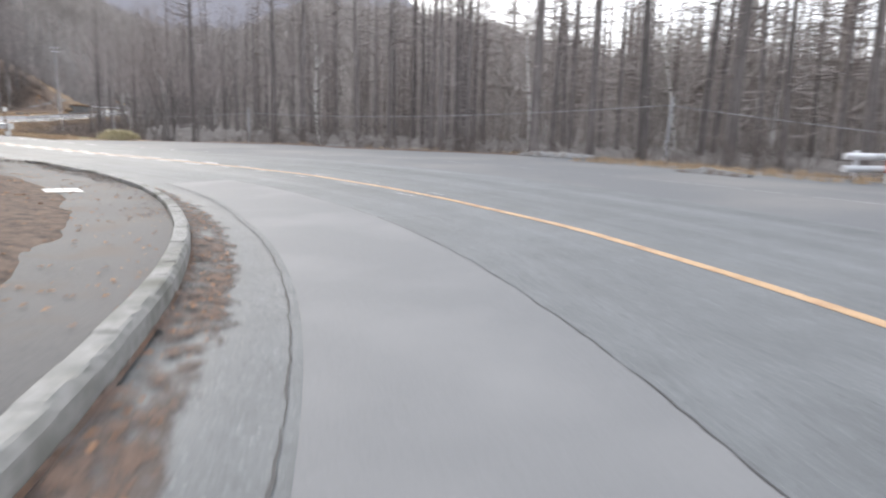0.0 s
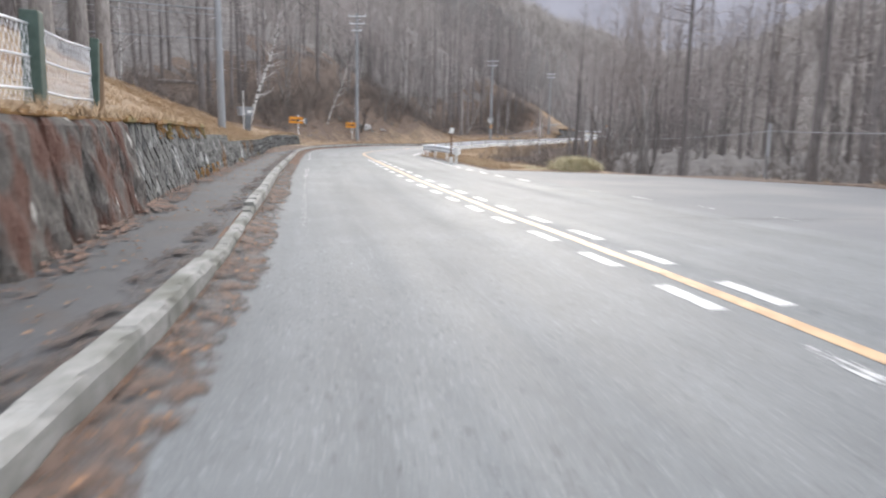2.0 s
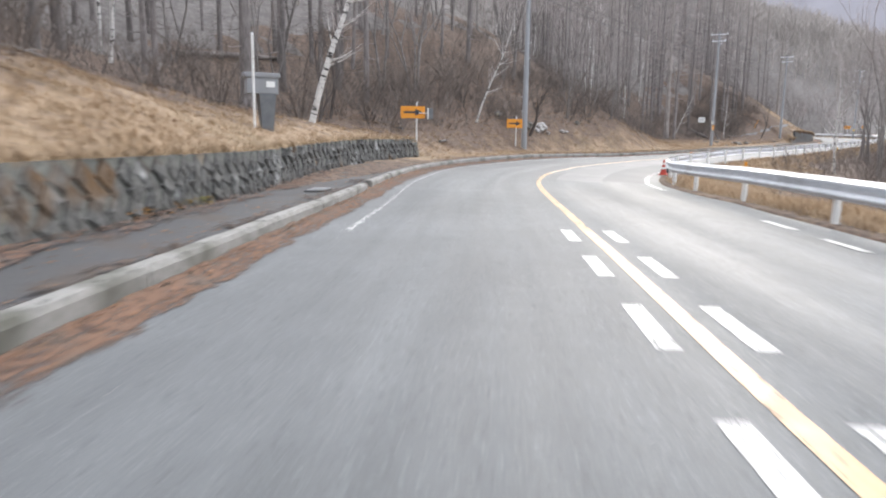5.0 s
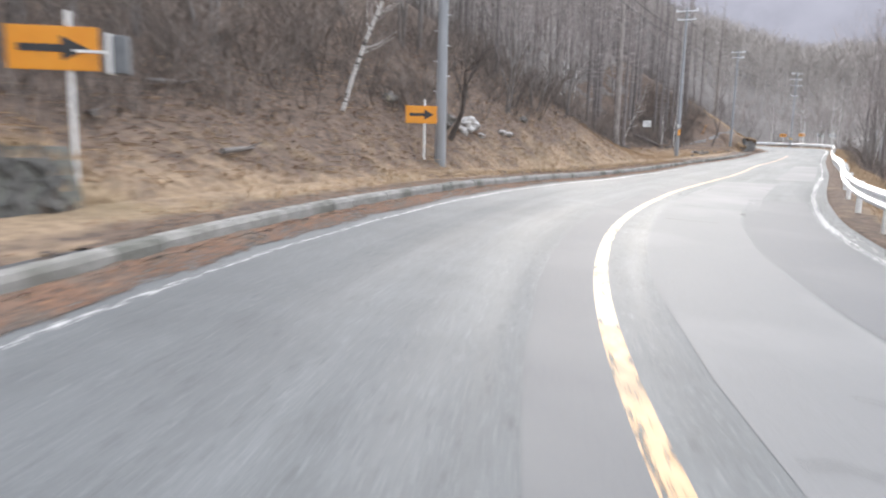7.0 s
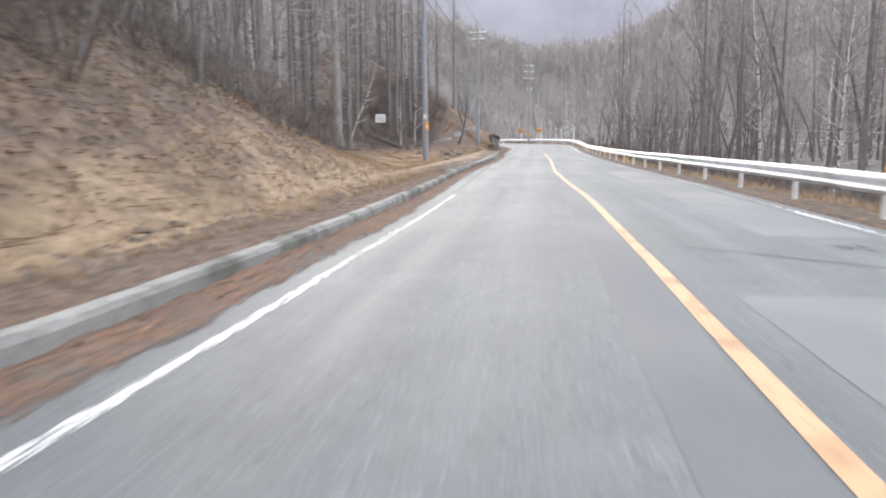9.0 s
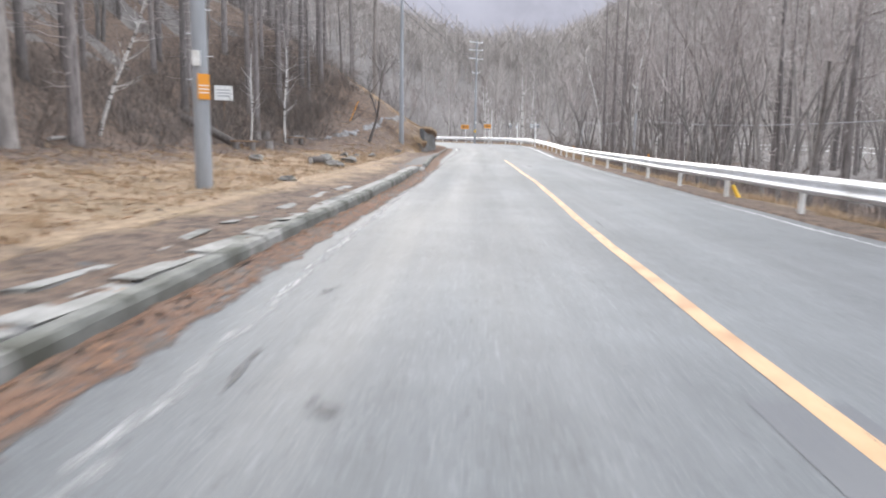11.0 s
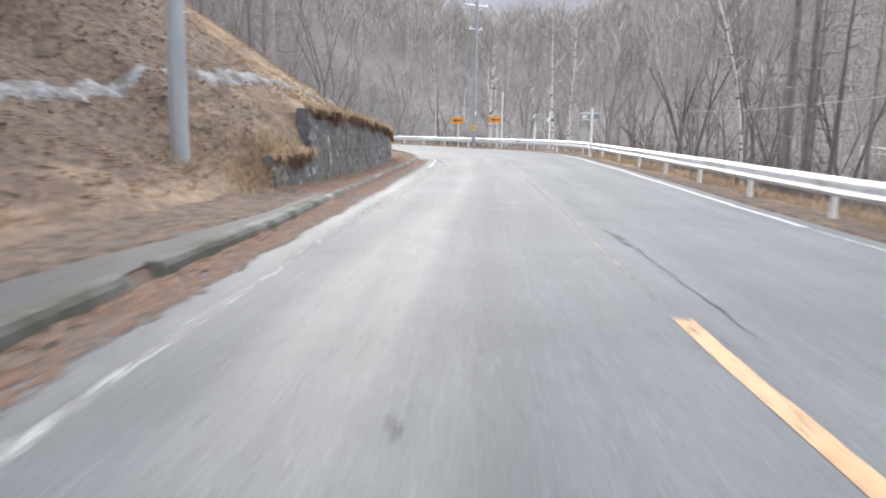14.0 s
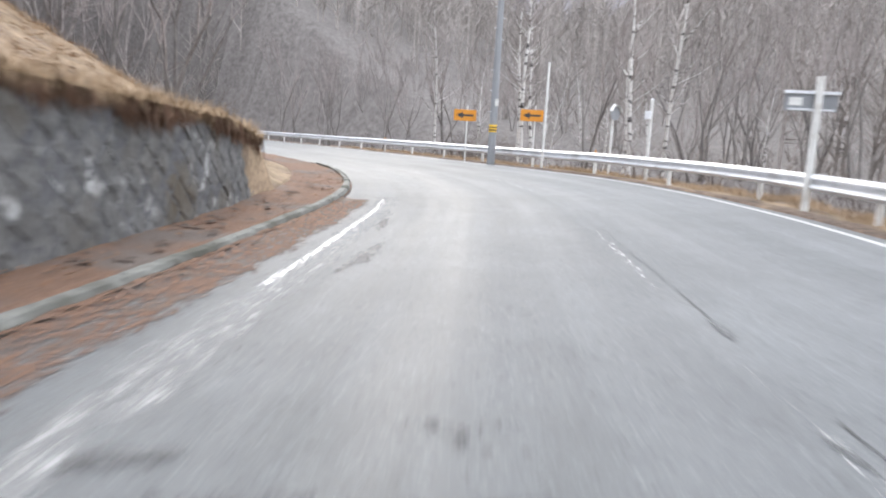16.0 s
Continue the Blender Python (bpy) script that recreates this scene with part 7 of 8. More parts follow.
# ---------------------------------------------------------------- what nobody could count: far woods, undergrowth, grass, leaves
def scatter(name, template, places, mat, label, category, parent=None):
    """Many copies of a small list of vertices and triangles in one mesh; places: x, y, z, scale, height scale, turn."""
    tv, tf = np.array([tuple(v) for v in template[0]]), template[1]
    q = np.asarray(places, float)
    c, s = np.cos(q[:, 5])[:, None], np.sin(q[:, 5])[:, None]
    x = q[:, 0:1] + q[:, 3:4] * (c * tv[:, 0] - s * tv[:, 1])
    y = q[:, 1:2] + q[:, 3:4] * (s * tv[:, 0] + c * tv[:, 1])
    z = q[:, 2:3] + q[:, 4:5] * tv[:, 2]
    v = np.stack([x, y, z], -1).reshape(-1, 3)
    n, m = len(q), len(tv)
    tri = [f for f in tf if len(f) == 3]
    quad = [f for f in tf if len(f) == 4]
    faces = []
    for group in (tri, quad):
        if group:
            a = np.array(group)
            faces += (a[None] + (np.arange(n) * m)[:, None, None]).reshape(-1, a.shape[1]).tolist()
    ob = mesh_object(name, v, faces, mat, parent)
    return tagged(ob, label, category, kind="stuff")


def simple_tree(seed, conifer):
    g = random.Random(seed)
    l = Limbs()
    l.add([Vector((0, 0, -0.05)), Vector((0, 0, 0.5)), Vector((0.01, 0, 1.0))], [0.0135, 0.008, 0.001], 3)
    for k in range(30 if conifer else 36):
        u = g.uniform(0.15, 0.97)
        a = g.uniform(0, 6.28)
        reach = (0.06 + 0.13 * (1 - u)) if conifer else (0.10 + 0.18 * (1 - abs(u - 0.5)))
        up = g.uniform(-0.1, 0.3) if conifer else g.uniform(0.7, 1.6)
        p = Vector((0, 0, u * (1.0 if conifer else 0.62)))
        w = Vector((math.cos(a), math.sin(a), up)).normalized()
        l.spike(p, p + w * reach * (1 if conifer else 1.35), 0.0042)
        if not conifer:
            m_ = p + w * reach * 0.6
            l.spike(m_, m_ + Vector((math.cos(a + g.uniform(-1.2, 1.2)), math.sin(a + g.uniform(-1, 1)), 1.2)).normalized() * reach * 0.8, 0.003)
    return l.v, l.f


# paler than the near twigs: aerial haze is put into the base colour
M_FARTWIG = material("hazed_far_twigs", (0.227, 0.204, 0.189), (0.395, 0.362, 0.339), 3, 0.95, bump=0.0, vary=0.25, island=True)
g = np.random.default_rng(4)
pool = np.stack([g.uniform(-330, 170, 30000), g.uniform(-120, 430, 30000)], 1)
ps, pd = nearest(pool[:, 0], pool[:, 1])
dist = np.abs(pd)
near_wood = (((pd > 28) & (dist < 62)) | ((pd < -27) & (dist < 75))) & (g.random(len(pool)) < 0.3)
far_wood = (((dist >= 62) | ((ps > 268) & (dist > 22)) | (ps > 288)) & (dist < 230) & (g.random(len(pool)) < np.where(dist < 140, 0.85, 0.5))) & ~near_wood
# the land behind the first camera is thinner wooded
thin = (pool[:, 1] < -40) & (g.random(len(pool)) < 0.7)


def brush_tree(seed):
    """A far bare crown: a stem and a fan of rising twigs."""
    g2 = random.Random(seed)
    l = Limbs()
    l.spike(Vector((0, 0, -0.05)), Vector((0.02, 0, 0.9)), 0.016)
    for k in range(17):
        a, u = g2.uniform(0, 6.28), g2.uniform(0.12, 0.7)
        w = Vector((math.cos(a), math.sin(a), g2.uniform(0.5, 1.8))).normalized()
        l.spike(Vector((0, 0, u)), Vector((0, 0, u)) + w * g2.uniform(0.22, 0.42), 0.008)
    return l.v, l.f


for sel_, shapes in ((near_wood & ~thin, (simple_tree(90, True), simple_tree(91, False), simple_tree(92, True), simple_tree(93, False))), (far_wood & ~thin, (brush_tree(5), brush_tree(6)))):
    q_ = pool[sel_]
    z_ = far_height(q_[:, 0], q_[:, 1], 19.0)
    for i, shape in enumerate(shapes):
        sel = np.arange(len(q_)) % len(shapes) == i
        q = q_[sel]
        k = g.uniform(9, 14.5, len(q))
        scatter("far_wood", shape, np.stack([q[:, 0], q[:, 1], z_[sel] - 0.2, k, k, g.uniform(0, 6.28, len(q))], 1), M_FARTWIG, "leafless winter wood covering the valley floor and slopes", "woodland")
def brush_clump(seed):
    g2 = random.Random(seed)
    l = Limbs()
    for k in range(8):
        a = g2.uniform(0, 6.28)
        l.spike(Vector((0, 0, -0.05)), Vector((math.cos(a) * g2.uniform(.1, .7), math.sin(a) * g2.uniform(.1, .7), g2.uniform(0.5, 1.0))), 0.011)
    return l.v, l.f


b_ok = (((pd < -25) & (dist < 95)) | ((pd > 27) & (dist < 60))) & (pool[:, 1] > -20)
extra = pool[b_ok] + g.uniform(-6, 6, (int(b_ok.sum()), 2))
es, ed = nearest(extra[:, 0], extra[:, 1])
extra = extra[np.abs(ed) > 24]
ek = g.uniform(2.0, 4.6, len(extra))
scatter("far_brush", brush_clump(3), np.stack([extra[:, 0], extra[:, 1], far_height(extra[:, 0], extra[:, 1], 19.0) - 0.1, ek, ek, g.uniform(0, 6.28, len(extra))], 1), M_FARTWIG,
        "leafless brush between the trees of the far woods", "brushwood")
# darker copy of the far twigs; the wood's shade is put into the colour
M_SHADETWIG = material("larch_wood", (0.174, 0.151, 0.139), (0.347, 0.306, 0.286), 3, 0.95, bump=0.0, vary=0.25, island=True)
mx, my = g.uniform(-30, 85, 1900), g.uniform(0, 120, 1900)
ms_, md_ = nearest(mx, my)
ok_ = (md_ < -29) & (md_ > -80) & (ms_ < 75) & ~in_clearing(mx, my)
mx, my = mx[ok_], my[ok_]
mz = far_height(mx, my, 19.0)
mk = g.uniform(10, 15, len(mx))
scatter("larch_wood", simple_tree(97, True), np.stack([mx, my, mz - 0.2, mk, mk, g.uniform(0, 6.28, len(mx))], 1), M_SHADETWIG, "dense leafless larch wood behind the layby, toned dark for its shade", "woodland")

M_UNDER = material("undergrowth_stems", (0.069, 0.059, 0.053), (0.172, 0.145, 0.131), 3, 0.95, bump=0.0, vary=0.3, island=True)

# undergrowth of thin stems in the woods near the road
def thicket(seed):
    g2 = random.Random(seed)
    l = Limbs()
    for k in range(7):
        a = g2.uniform(0, 6.28)
        p = Vector((math.cos(a) * 0.15, math.sin(a) * 0.15, -0.1))
        q = p + Vector((math.cos(a) * g2.uniform(.05, .5), math.sin(a) * g2.uniform(.05, .5), g2.uniform(0.5, 1.0)))
        l.spike(p, q, 0.008)
        for j in range(2):
            m_ = p.lerp(q, g2.uniform(0.3, 0.8))
            l.spike(m_, m_ + Vector((g2.uniform(-.3, .3), g2.uniform(-.3, .3), g2.uniform(.1, .4))), 0.005)
    return l.v, l.f


def strew(many, s0, s1, d0, d1, fn=None):
    s, d = g.uniform(s0, s1, many), g.uniform(min(d0, d1), max(d0, d1), many)
    if fn is not None:
        k = fn(s, d)
        s, d = s[k], d[k]
    v = place(s, d, beside(s, d))
    ns, nd = nearest(v[:, 0], v[:, 1])
    ok = np.abs(np.abs(nd) - np.abs(d)) < 0.6
    return v[ok], s[ok], d[ok]


spots = [strew(n, *r)[0] for n, r in ((420, (26, 76, 12, 26)), (620, (76, 118, 8.8, 22)), (620, (118, 168, 13.5, 26)), (180, (140, 168, 12.4, 20)), (300, (156, 172, 11.6, 19)), (260, (168, 200, 13, 25)), (800, (-5, 50, -15, -30)), (300, (50, 92, -8, -26)), (900, (92, 205, -6.0, -26)), (420, (205, 260, -6, -26)), (300, (196, 260, 7.5, 24)))]
v = np.concatenate(spots)
k = g.uniform(0.8, 2.0, len(v)) * np.where(v[:, 1] < 55, 1.35, 1.0)
scatter("undergrowth", thicket(3), np.stack([v[:, 0], v[:, 1], v[:, 2], k, k, g.uniform(0, 6.28, len(v))], 1), M_UNDER, "thin bare undergrowth between the trunks", "undergrowth")


# fallen twigs and brushwood on the steep litter slopes
spots = [strew(n, *r)[0] for n, r in ((700, (76, 118, 8.4, 17)), (480, (142, 170, 11.5, 19)), (900, (148, 172, 10.8, 19)), (220, (54, 76, 9.5, 15)), (260, (118, 142, 12.5, 18)))]
v = np.concatenate(spots)
k = g.uniform(0.5, 1.3, len(v))
scatter("brushwood", thicket(8), np.stack([v[:, 0], v[:, 1], v[:, 2], k, k * 0.35, g.uniform(0, 6.28, len(v))], 1), M_UNDER, "low dark brushwood and fallen twigs on the litter slope", "brushwood")


def tuft(seed, blades=9, wide=0.16, lean=0.5):
    g2 = random.Random(seed)
    vs, fs = [], []
    for k in range(blades):
        a, b = g2.uniform(0, 6.28), g2.uniform(0, 6.28)
        p = Vector((math.cos(a), math.sin(a), 0)) * g2.uniform(0, wide)
        t = p + Vector((math.cos(b) * g2.uniform(0.1, lean), math.sin(b) * g2.uniform(0.1, lean), g2.uniform(0.45, 1.0)))
        side = Vector((-math.sin(b), math.cos(b), 0)) * 0.035
        i = len(vs)
        vs += [p - side, p + side, t]
        fs.append((i, i + 1, i + 2))
    return vs, fs


def grass(name, groups, seed, mat, label, low=0.1, high=0.3, blades=9, wide=0.16, lean=0.6):
    v = np.concatenate(groups)
    k = g.uniform(low, high, len(v))
    return scatter(name, tuft(seed, blades, wide / high, lean), np.stack([v[:, 0], v[:, 1], v[:, 2] - 0.02, k * 1.1, k, g.uniform(0, 6.28, len(v))], 1), mat, label, "grass")


def in_grass(s, d):
    return g.random(len(s)) > np.clip((grassy(s, d) - 0.35) * 1.8, 0, 0.97)


grass("dry_grass", [strew(n, *r, in_grass)[0] for n, r in ((9000, (32, 76, 6.4, 14)), (3000, (40, 60, 6.4, 10)), (5200, (76, 118, 6.6, 12)), (1500, (74, 119, 5.2, 6.6)), (11000, (113, 168, 6.7, 15)), (6500, (166, 194, 7.0, 17)))], 7, M_GRASS,
      "matted dry straw-coloured grass on the hillside", 0.08, 0.2, 9, 0.2, 0.9)
lip = [np.array([list(wall_face(WALL_BASE, s, 1.52, -0.2 + 0.28 * random.random())) for s in np.arange(24.3, 31.4, 0.06)]),
       np.array([list(wall_face(WALL_BASE, s, float(at(WALL_TOP, s)) + 0.03, -0.2 + 0.28 * random.random())) for s in np.arange(31.6, 75, 0.07)]),
       np.array([list(wall_face(WALL2_BASE, s, float(at(WALL2_TOP, s)) + 0.02, -0.16 + 0.34 * random.random())) for s in np.arange(168.6, 192, 0.028)])]
grass("wall_top_grass", lip, 9, M_GRASS, "dry grass hanging over the wall tops", 0.12, 0.3, 10, 0.14, 1.1)
end_tufts = np.array([list(on_ground(168.3 + random.gauss(0, 0.9), 6.5 + random.gauss(0, 0.25), 0.0)) for _ in range(360)])
grass("wall_end_grass", [end_tufts], 15, M_GRASS, "dry grass tufts round the end of the wall", 0.1, 0.26, 10, 0.2, 1.2)
hang = np.array([list(wall_face(WALL2_BASE, s, float(at(WALL2_TOP, s)) + 0.05, 0.05 + 0.06 * random.random())) for s in np.r_[np.arange(168.3, 171.4, 0.02), np.arange(171.4, 192, 0.03)]])
hk = g.uniform(0.1, 0.27, len(hang))
scatter("hanging_grass", tuft(10, 10, 0.5, 0.5), np.stack([hang[:, 0], hang[:, 1], hang[:, 2], hk, -hk, g.uniform(0, 6.28, len(hang))], 1), M_GRASS, "dry grass drooping over the edge of the wall", "grass")
rs_ = np.r_[np.arange(168.3, 171.4, 0.03), np.arange(171.6, 192, 0.02)]
deep = 0.26 + 0.2 * ripple(rs_, rs_ * 0, 1.1, 3) + 0.1 * ripple(rs_, rs_ * 0, 0.22, 5)
roots = np.array([list(wall_face(WALL2_BASE, s, float(at(WALL2_TOP, s)) + 0.02, 0.06 + 0.06 * random.random())) for s in rs_])
rk = np.maximum(deep, 0.06) * g.uniform(0.9, 1.5, len(roots))
scatter("hanging_roots", tuft(14, 9, 0.35, 0.3), np.stack([roots[:, 0], roots[:, 1], roots[:, 2], rk * 0.8, -rk, g.uniform(0, 6.28, len(roots))], 1), M_ROOTS, "rust-brown dead stems and roots hanging over the wall", "roots")
grass("verge_grass", [strew(n, *r)[0] for n, r in ((1100, (48, 62, -4.2, -5.6)), (500, (48, 62, -5.6, -9)), (2200, (62, 75, -4.2, -9)), (2600, (75, 100, -4.6, -8)), (2600, (100, 165, -4.8, -6.6)), (3800, (165, 230, -4.75, -7.2)), (260, (-8, 46, -14.3, -16.5)), (700, (5, 20, -11.8, -14)))], 11, M_GRASS,
      "dry grass along the verge behind the guardrail", 0.1, 0.3, 9, 0.2, 0.7)
grass("pale_scrub", [strew(420, 46.9, 48.6, -6.9, -8.8)[0], strew(200, 47.2, 48.3, -7.2, -8.4)[0] + np.array((0, 0, 0.18))], 12, M_SCRUB, "low heap of pale yellow scrub and dead stalks", 0.2, 0.5, 14, 0.3, 1.0)
grass("pale_stalks", [strew(150, 48.4, 50.4, -6.0, -7.2)[0], strew(70, 51.0, 52.0, -4.6, -5.1)[0], strew(80, 53.0, 54.4, -4.5, -5.0)[0], strew(60, 49.8, 51.4, -5.2, -6.2)[0]], 13, M_SCRUB, "pale broken stalks lying on the verge", 0.1, 0.22, 9, 0.3, 1.5)

# pale fence along the far side of the valley floor
far_fence = thing("far_fence", on_ground(170, -39), "long pale rail fence across the valley floor", "fence")
finv = far_fence.matrix_basis.inverted()
fs = np.arange(118, 203, 3.0)
fence_post = bpy.data.meshes.new("fence_post")
pb = box(0.1, 0.1, 1.3, (0, 0, 0.4), 0.01)
pb.to_mesh(fence_post)
pb.free()
fence_post.materials.append(M_POSTPAINT)
tips = []
for s in fs:
    x, y, _ = place(float(s), -39.0)
    z = float(far_height(np.array([x]), np.array([y]), 19.0)[0])
    tips.append(Vector((x, y, z)))
    o = new("fence_post", fence_post)
    o.parent = far_fence
    o.matrix_basis = finv @ Matrix.Translation((x, y, z))
for a, b in zip(tips[:-1], tips[1:]):
    for h in (0.45, 0.95):
        part("fence_rail", rod(finv @ (a + Vector((0, 0, h))), finv @ (b + Vector((0, 0, h))), 0.07, sides=6), M_POSTPAINT, far_fence)

# dead leaves and needles
def leaf_place(many, s0, s1, d0, d1, height, clump=None):
    s, d = g.uniform(s0, s1, many), g.uniform(0, 1, many)
    d = at(KERB_D, s) + d0 + d * (d1 - d0)
    if clump is not None:
        k = ripple(s, d, clump, 3) > g.uniform(-0.9, 0.7, many)
        s, d = s[k], d[k]
    return place(s, d, height(s, d))


leaf = ([(-.035, 0, .004), (0, -.022, .012), (.04, 0, .006), (0, .024, .016)], [(0, 1, 2), (0, 2, 3)])
lv = np.concatenate([leaf_place(2800, -5, 77, 0.2, 1.9, lambda s, d: 0.145 + 0.02 * ripple(s, d, 1.3, 4) + 0.03 * np.clip(d - 5.4, 0, 1), 1.4),
                     leaf_place(3600, -5, 190, -0.42, -0.02, lambda s, d: 0.025 + 0 * s, 0.6),
                     leaf_place(3200, 74, 119, 0.2, 1.2, lambda s, d: 0.19 + 0 * s), leaf_place(2600, 168, 200, 0.2, 1.6, lambda s, d: 0.17 + 0 * s, 0.8), leaf_place(1400, 119, 168, 0.2, 1.7, lambda s, d: 0.15 + 0 * s, 1.0)])
lk = g.uniform(0.4, 1.05, len(lv))
scatter("fallen_leaves", leaf, np.stack([lv[:, 0], lv[:, 1], lv[:, 2], lk, lk, g.uniform(0, 6.28, len(lv))], 1), M_LEAF, "scattered dead brown leaves along kerb and walkway", "leaves")
clod = ([(1, 0, 0), (-1, 0.1, 0), (0, 0.8, 0.1), (0.1, -0.9, 0), (0.1, 0, 0.7)], [(0, 2, 4), (2, 1, 4), (1, 3, 4), (3, 0, 4)])
mh = [(g.uniform(37.2, 42.0, 2600), g.uniform(0.0, 0.42, 2600)), (g.uniform(34.0, 40.5, 2200), g.uniform(1.15, 1.5, 2200)), (g.uniform(47.5, 49.5, 500), g.uniform(0.0, 0.3, 500)), (g.uniform(55, 58, 500), g.uniform(0.0, 0.3, 500))]
ms, mhh = np.concatenate([a for a, _ in mh]), np.concatenate([b for _, b in mh])
keep_ = ripple(ms, mhh * 3, 0.5, 4) > -0.05
mv = np.array([list(wall_face(WALL_BASE, float(a), float(b), 0.03)) for a, b in zip(ms[keep_], mhh[keep_])])
mk = g.uniform(0.015, 0.045, len(mv))
scatter("wall_moss", clod, np.stack([mv[:, 0], mv[:, 1], mv[:, 2], mk, mk * 0.8, g.uniform(0, 6.28, len(mv))], 1), M_MOSS, "clumps of rust-orange moss clinging to the stone wall", "moss")
cs = np.concatenate([g.uniform(84, 114, 260), g.uniform(166, 196, 170), g.uniform(28, 76, 160), g.uniform(118, 168, 90)])
cd = np.concatenate([g.uniform(5.5, 6.4, 260), g.uniform(5.2, 6.0, 170), at(KERB_D, cs[430:590]) + g.uniform(0.2, 0.5, 160), g.uniform(6.0, 7.2, 90)])
cv = place(cs, cd, np.where(cd > 6.35, beside(cs, cd), 0.17))
ck = np.where((cs > 84) & (cs < 114), g.uniform(0.05, 0.2, len(cv)), g.uniform(0.02, 0.075, len(cv)))
scatter("soil_clods", clod, np.stack([cv[:, 0], cv[:, 1], cv[:, 2] - 0.01, ck * 1.5, ck * 0.55, g.uniform(0, 6.28, len(cv))], 1), M_CLOD, "dark clods and stones fallen onto the strip behind the kerb", "clods")
stick = ([(-.5, 0, .01), (.5, .03, .03), (0.1, 0.025, .05)], [(0, 1, 2), (0, 2, 1)])
v = np.concatenate([strew(n, *r)[0] for n, r in ((900, (74, 118, 6.5, 12)), (350, (118, 168, 6.6, 13)), (150, (32, 74, 7, 11)))])
lk = g.uniform(0.25, 0.9, len(v))
scatter("fallen_twigs", stick, np.stack([v[:, 0], v[:, 1], v[:, 2] + 0.015, lk, lk, g.uniform(0, 6.28, len(v))], 1), M_GRASS, "pale broken twigs scattered on the slopes", "twigs")
v = np.concatenate([strew(n, *r)[0] for n, r in ((7000, (-5, 200, 6.6, 15)), (13000, (74, 120, 6.6, 14.5)), (11000, (118, 172, 6.6, 16)), (4000, (172, 194, 7.2, 16)), (3500, (32, 74, 9, 15)))])
lk = g.uniform(0.8, 1.8, len(v))
cl = np.concatenate([strew(n, *r)[0] for n, r in ((420, (74, 120, 7.4, 14)), (900, (76, 112, 8.4, 13)), (260, (118, 172, 6.6, 11)), (900, (128, 172, 11.3, 17)), (260, (158, 172, 7.5, 12)), (120, (172, 194, 7.2, 14)))])
hk = g.uniform(0.02, 0.065, len(cl))
scatter("slope_clods", clod, np.stack([cl[:, 0], cl[:, 1], cl[:, 2] - 0.01, hk * 1.5, hk * 1.0, g.uniform(0, 6.28, len(cl))], 1), M_CLOD, "dark clods, roots and stones on the slopes", "clods")
scatter("hillside_leaves", leaf, np.stack([v[:, 0], v[:, 1], v[:, 2] + 0.01, lk, lk, g.uniform(0, 6.28, len(v))], 1), M_LEAF, "scattered dead brown leaves on the slopes", "leaves")

# ---------------------------------------------------------------- kerb blocks and wall stones
def kerb_mesh(name, seed, mat, long=0.62, tall=0.21):
    """One concrete kerb block with a chamfered, chipped front edge; x along, -y to the road."""
    g2 = random.Random(seed)
    prof = [(0.0, -0.12), (0.008, tall * 0.72), (0.03, tall * 0.96), (0.05, tall), (0.175, tall), (0.185, tall - 0.01), (0.19, -0.12)]
    vs, fs = [], []
    xs = [-long / 2 - 0.009 + (long + 0.018) * k / 6 for k in range(7)]
    for i, x in enumerate(xs):
        ends = i in (0, 6)
        for y, z in prof:
            chip = (0.022 if i not in (0, len(xs) - 1) else 0.012) * g2.random() ** 2 if 0.02 < y < 0.06 else 0.005 * g2.random()
            vs.append((x, y + chip + (0.002 if ends and z > 0 else 0), z - chip - (0.002 if ends and z > 0 else 0)))
    n = len(prof)
    for i in range(len(xs) - 1):
        for j in range(n - 1):
            fs.append((i * n + j, i * n + j + 1, (i + 1) * n + j + 1, (i + 1) * n + j)[::-1])
    fs += [tuple(range(n))[::-1], tuple(range((len(xs) - 1) * n, len(xs) * n))]
    me = bpy.data.meshes.new(name)
    me.from_pydata(vs, [], fs)
    me.materials.append(mat)
    bm = bmesh.new()
    bm.from_mesh(me)
    bmesh.ops.recalc_face_normals(bm, faces=bm.faces[:])
    bm.to_mesh(me)
    bm.free()
    return me


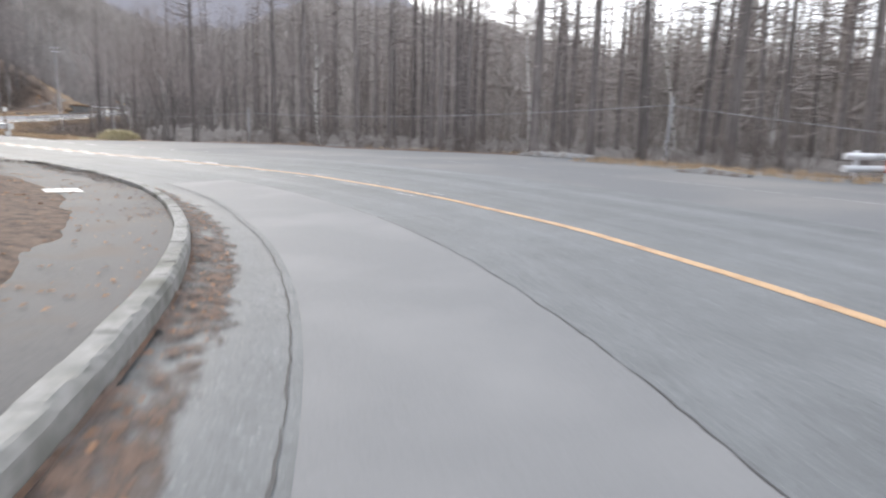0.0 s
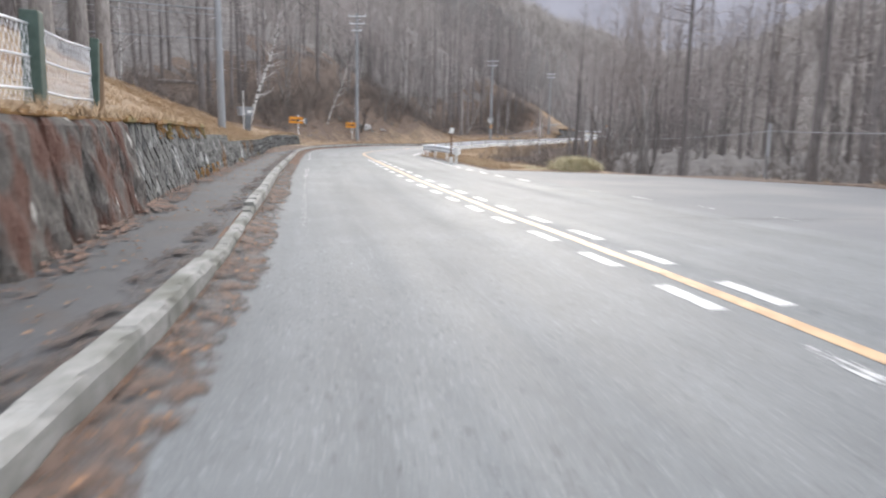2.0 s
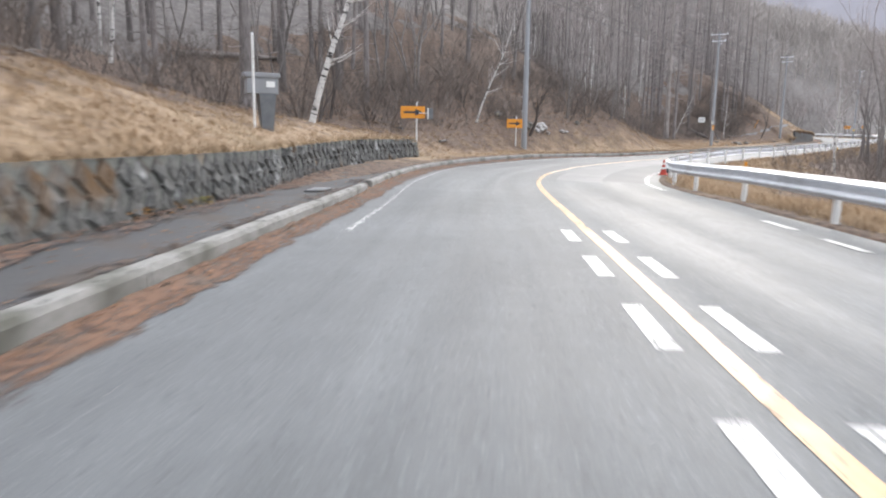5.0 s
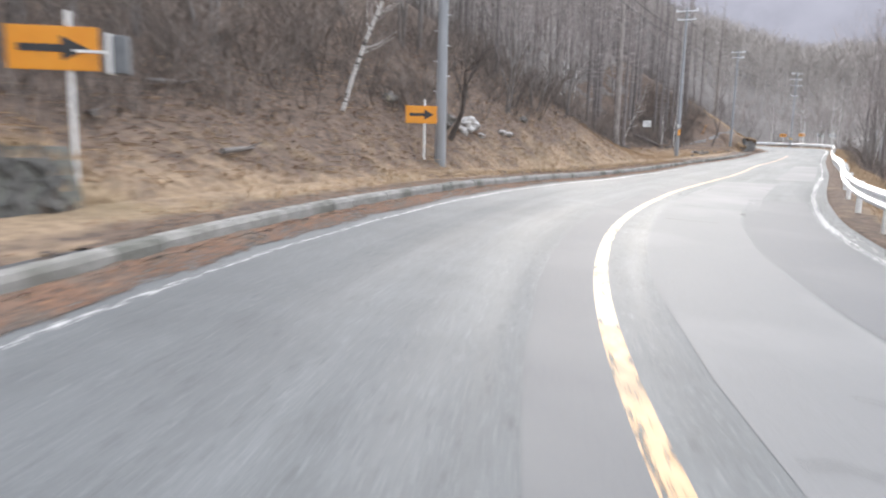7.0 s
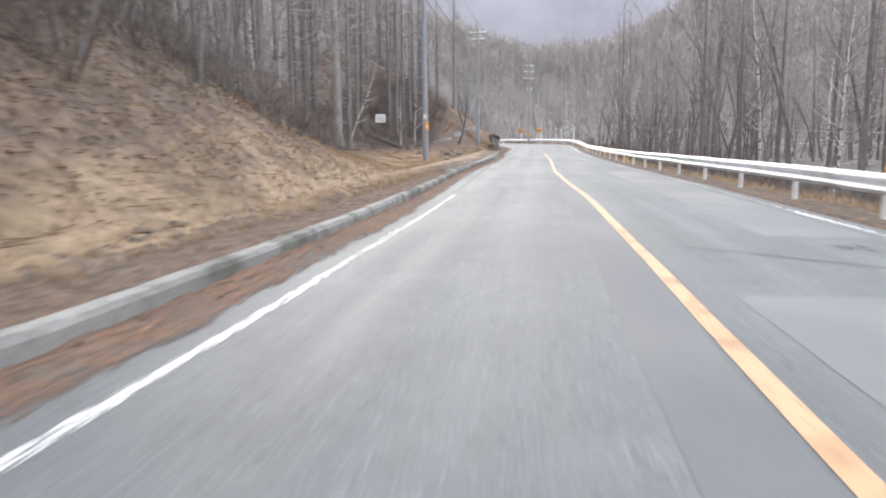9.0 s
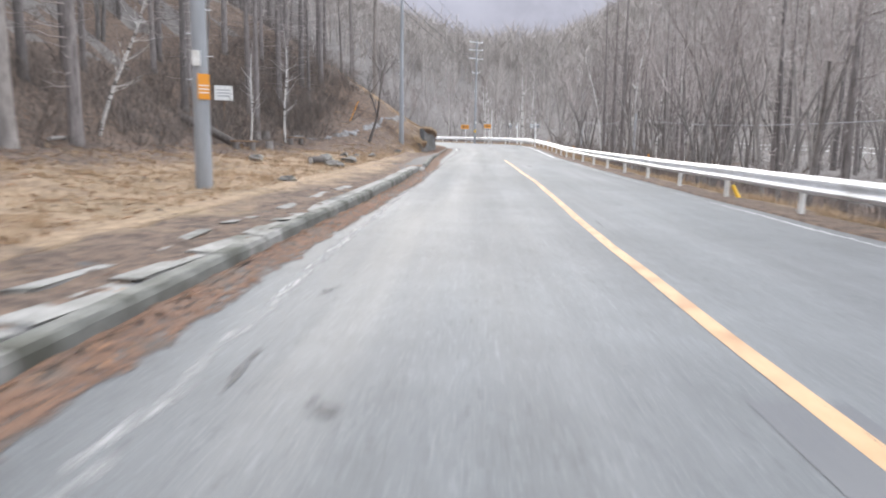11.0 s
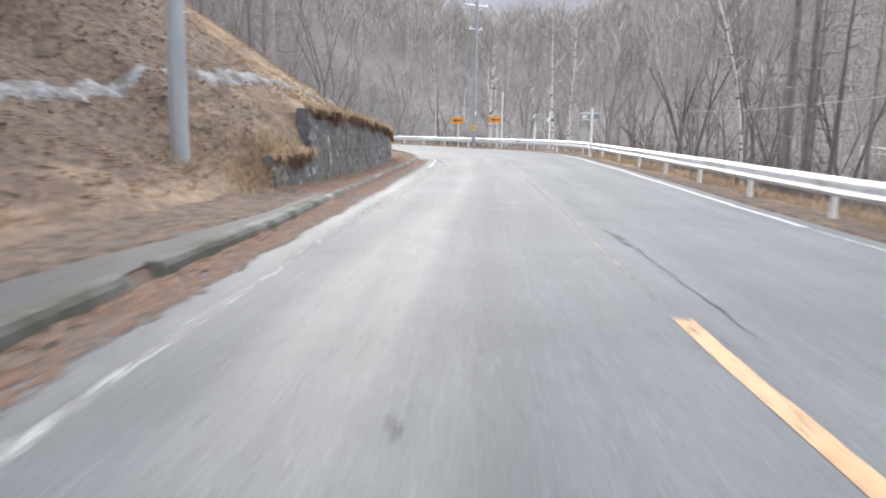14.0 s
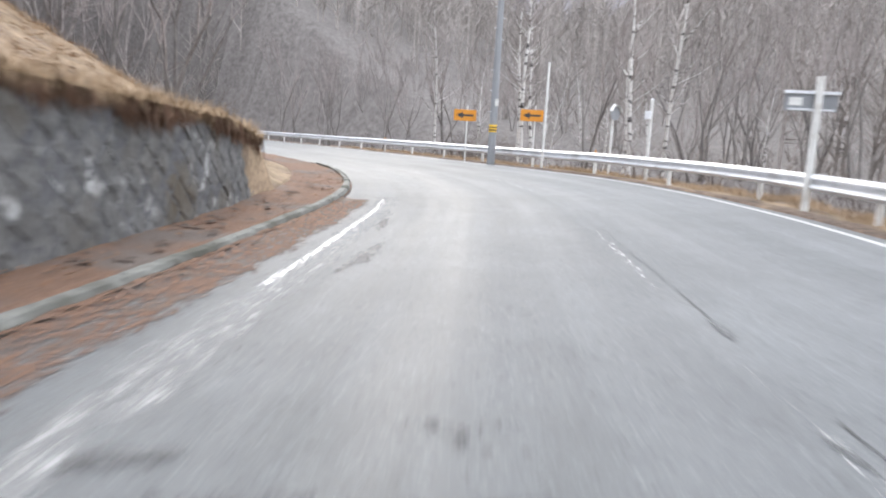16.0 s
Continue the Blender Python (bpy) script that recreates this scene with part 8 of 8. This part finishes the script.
kerb = thing("kerb", spot(0, 5.1), "weathered pale concrete kerb between road and walkway", "kerb", kind="structure")
kinv = kerb.matrix_basis.inverted()
light = [kerb_mesh("kerb_block", 200 + k, M_CONCRETE) for k in range(4)]
dark = [kerb_mesh("kerb_block", 210 + k, M_DARKKERB) for k in range(4)]
rest_v, rest_f = [], []
rng = random.Random(9)
s, made = -9.6, 0
while s < 205:
    d = float(at(KERB_D, s))
    if not (63.0 < s < 63.7 or 144.9 < s < 147.7 or 158.8 < s < 159.5):
        low = float(np.interp(s, (-10, 26, 27.5, 31, 32.2, 55, 68, 78, 110, 118, 130, 150, 160, 166, 172, 192, 205), (0.0, 0.0, -0.1, -0.1, 0.0, 0.0, -0.05, -0.01, -0.02, -0.05, 0.0, -0.02, -0.03, -0.08, -0.13, -0.1, -0.05)))
        ahead = spot(s + 0.3, float(at(KERB_D, s + 0.3)), 0) - spot(s - 0.3, float(at(KERB_D, s - 0.3)), 0)
        ahead.normalize()
        left = Vector((-ahead.y, ahead.x, 0)).normalized()
        reach = (spot(s + 0.32, d, 0) - spot(s - 0.32, d, 0)).length / 0.64
        m = Matrix.Translation(spot(s, d + rng.uniform(-.004, .004), low + rng.uniform(-.005, .004))) @ Matrix((ahead, left, ahead.cross(left))).transposed().to_4x4() @ pose(0, 0, 0, rng.uniform(-1.0, 1.0), 0, rng.uniform(-.3, .3)) @ Matrix.Diagonal((reach, 1, 1, 1))
        pick = light if 0.5 + 0.6 * float(ripple(s, 0, 2.2, 4)) > np.interp(s, (40, 90, 110, 135), (0.0, 0.15, 0.5, 0.8)) else dark
        me = pick[rng.randrange(4)]
        if made < 300:
            ob = new("kerb_block", me)
            ob.parent = kerb
            ob.matrix_basis = kinv @ m
            made += 1
        else:
            b = len(rest_v)
            rest_v += [kinv @ (m @ v.co) for v in me.vertices]
            rest_f += [tuple(b + i for i in p.vertices) for p in me.polygons]
    s += 0.64
if rest_v:
    tagged(mesh_object("kerb_row", rest_v, rest_f, M_DARKKERB, kerb), "darker half-buried kerb blocks", kind="stuff")

face_stones(wall_one, WALL_BASE, WALL_TOP, 31.5, 75.1, (33.5, 52), 300, M_STONE, 0.03)
face_stones(wall_two, WALL2_BASE, WALL2_TOP, 168.4, 192.3, (171.5, 186), 320, M_DARKSTONE, 0.013)
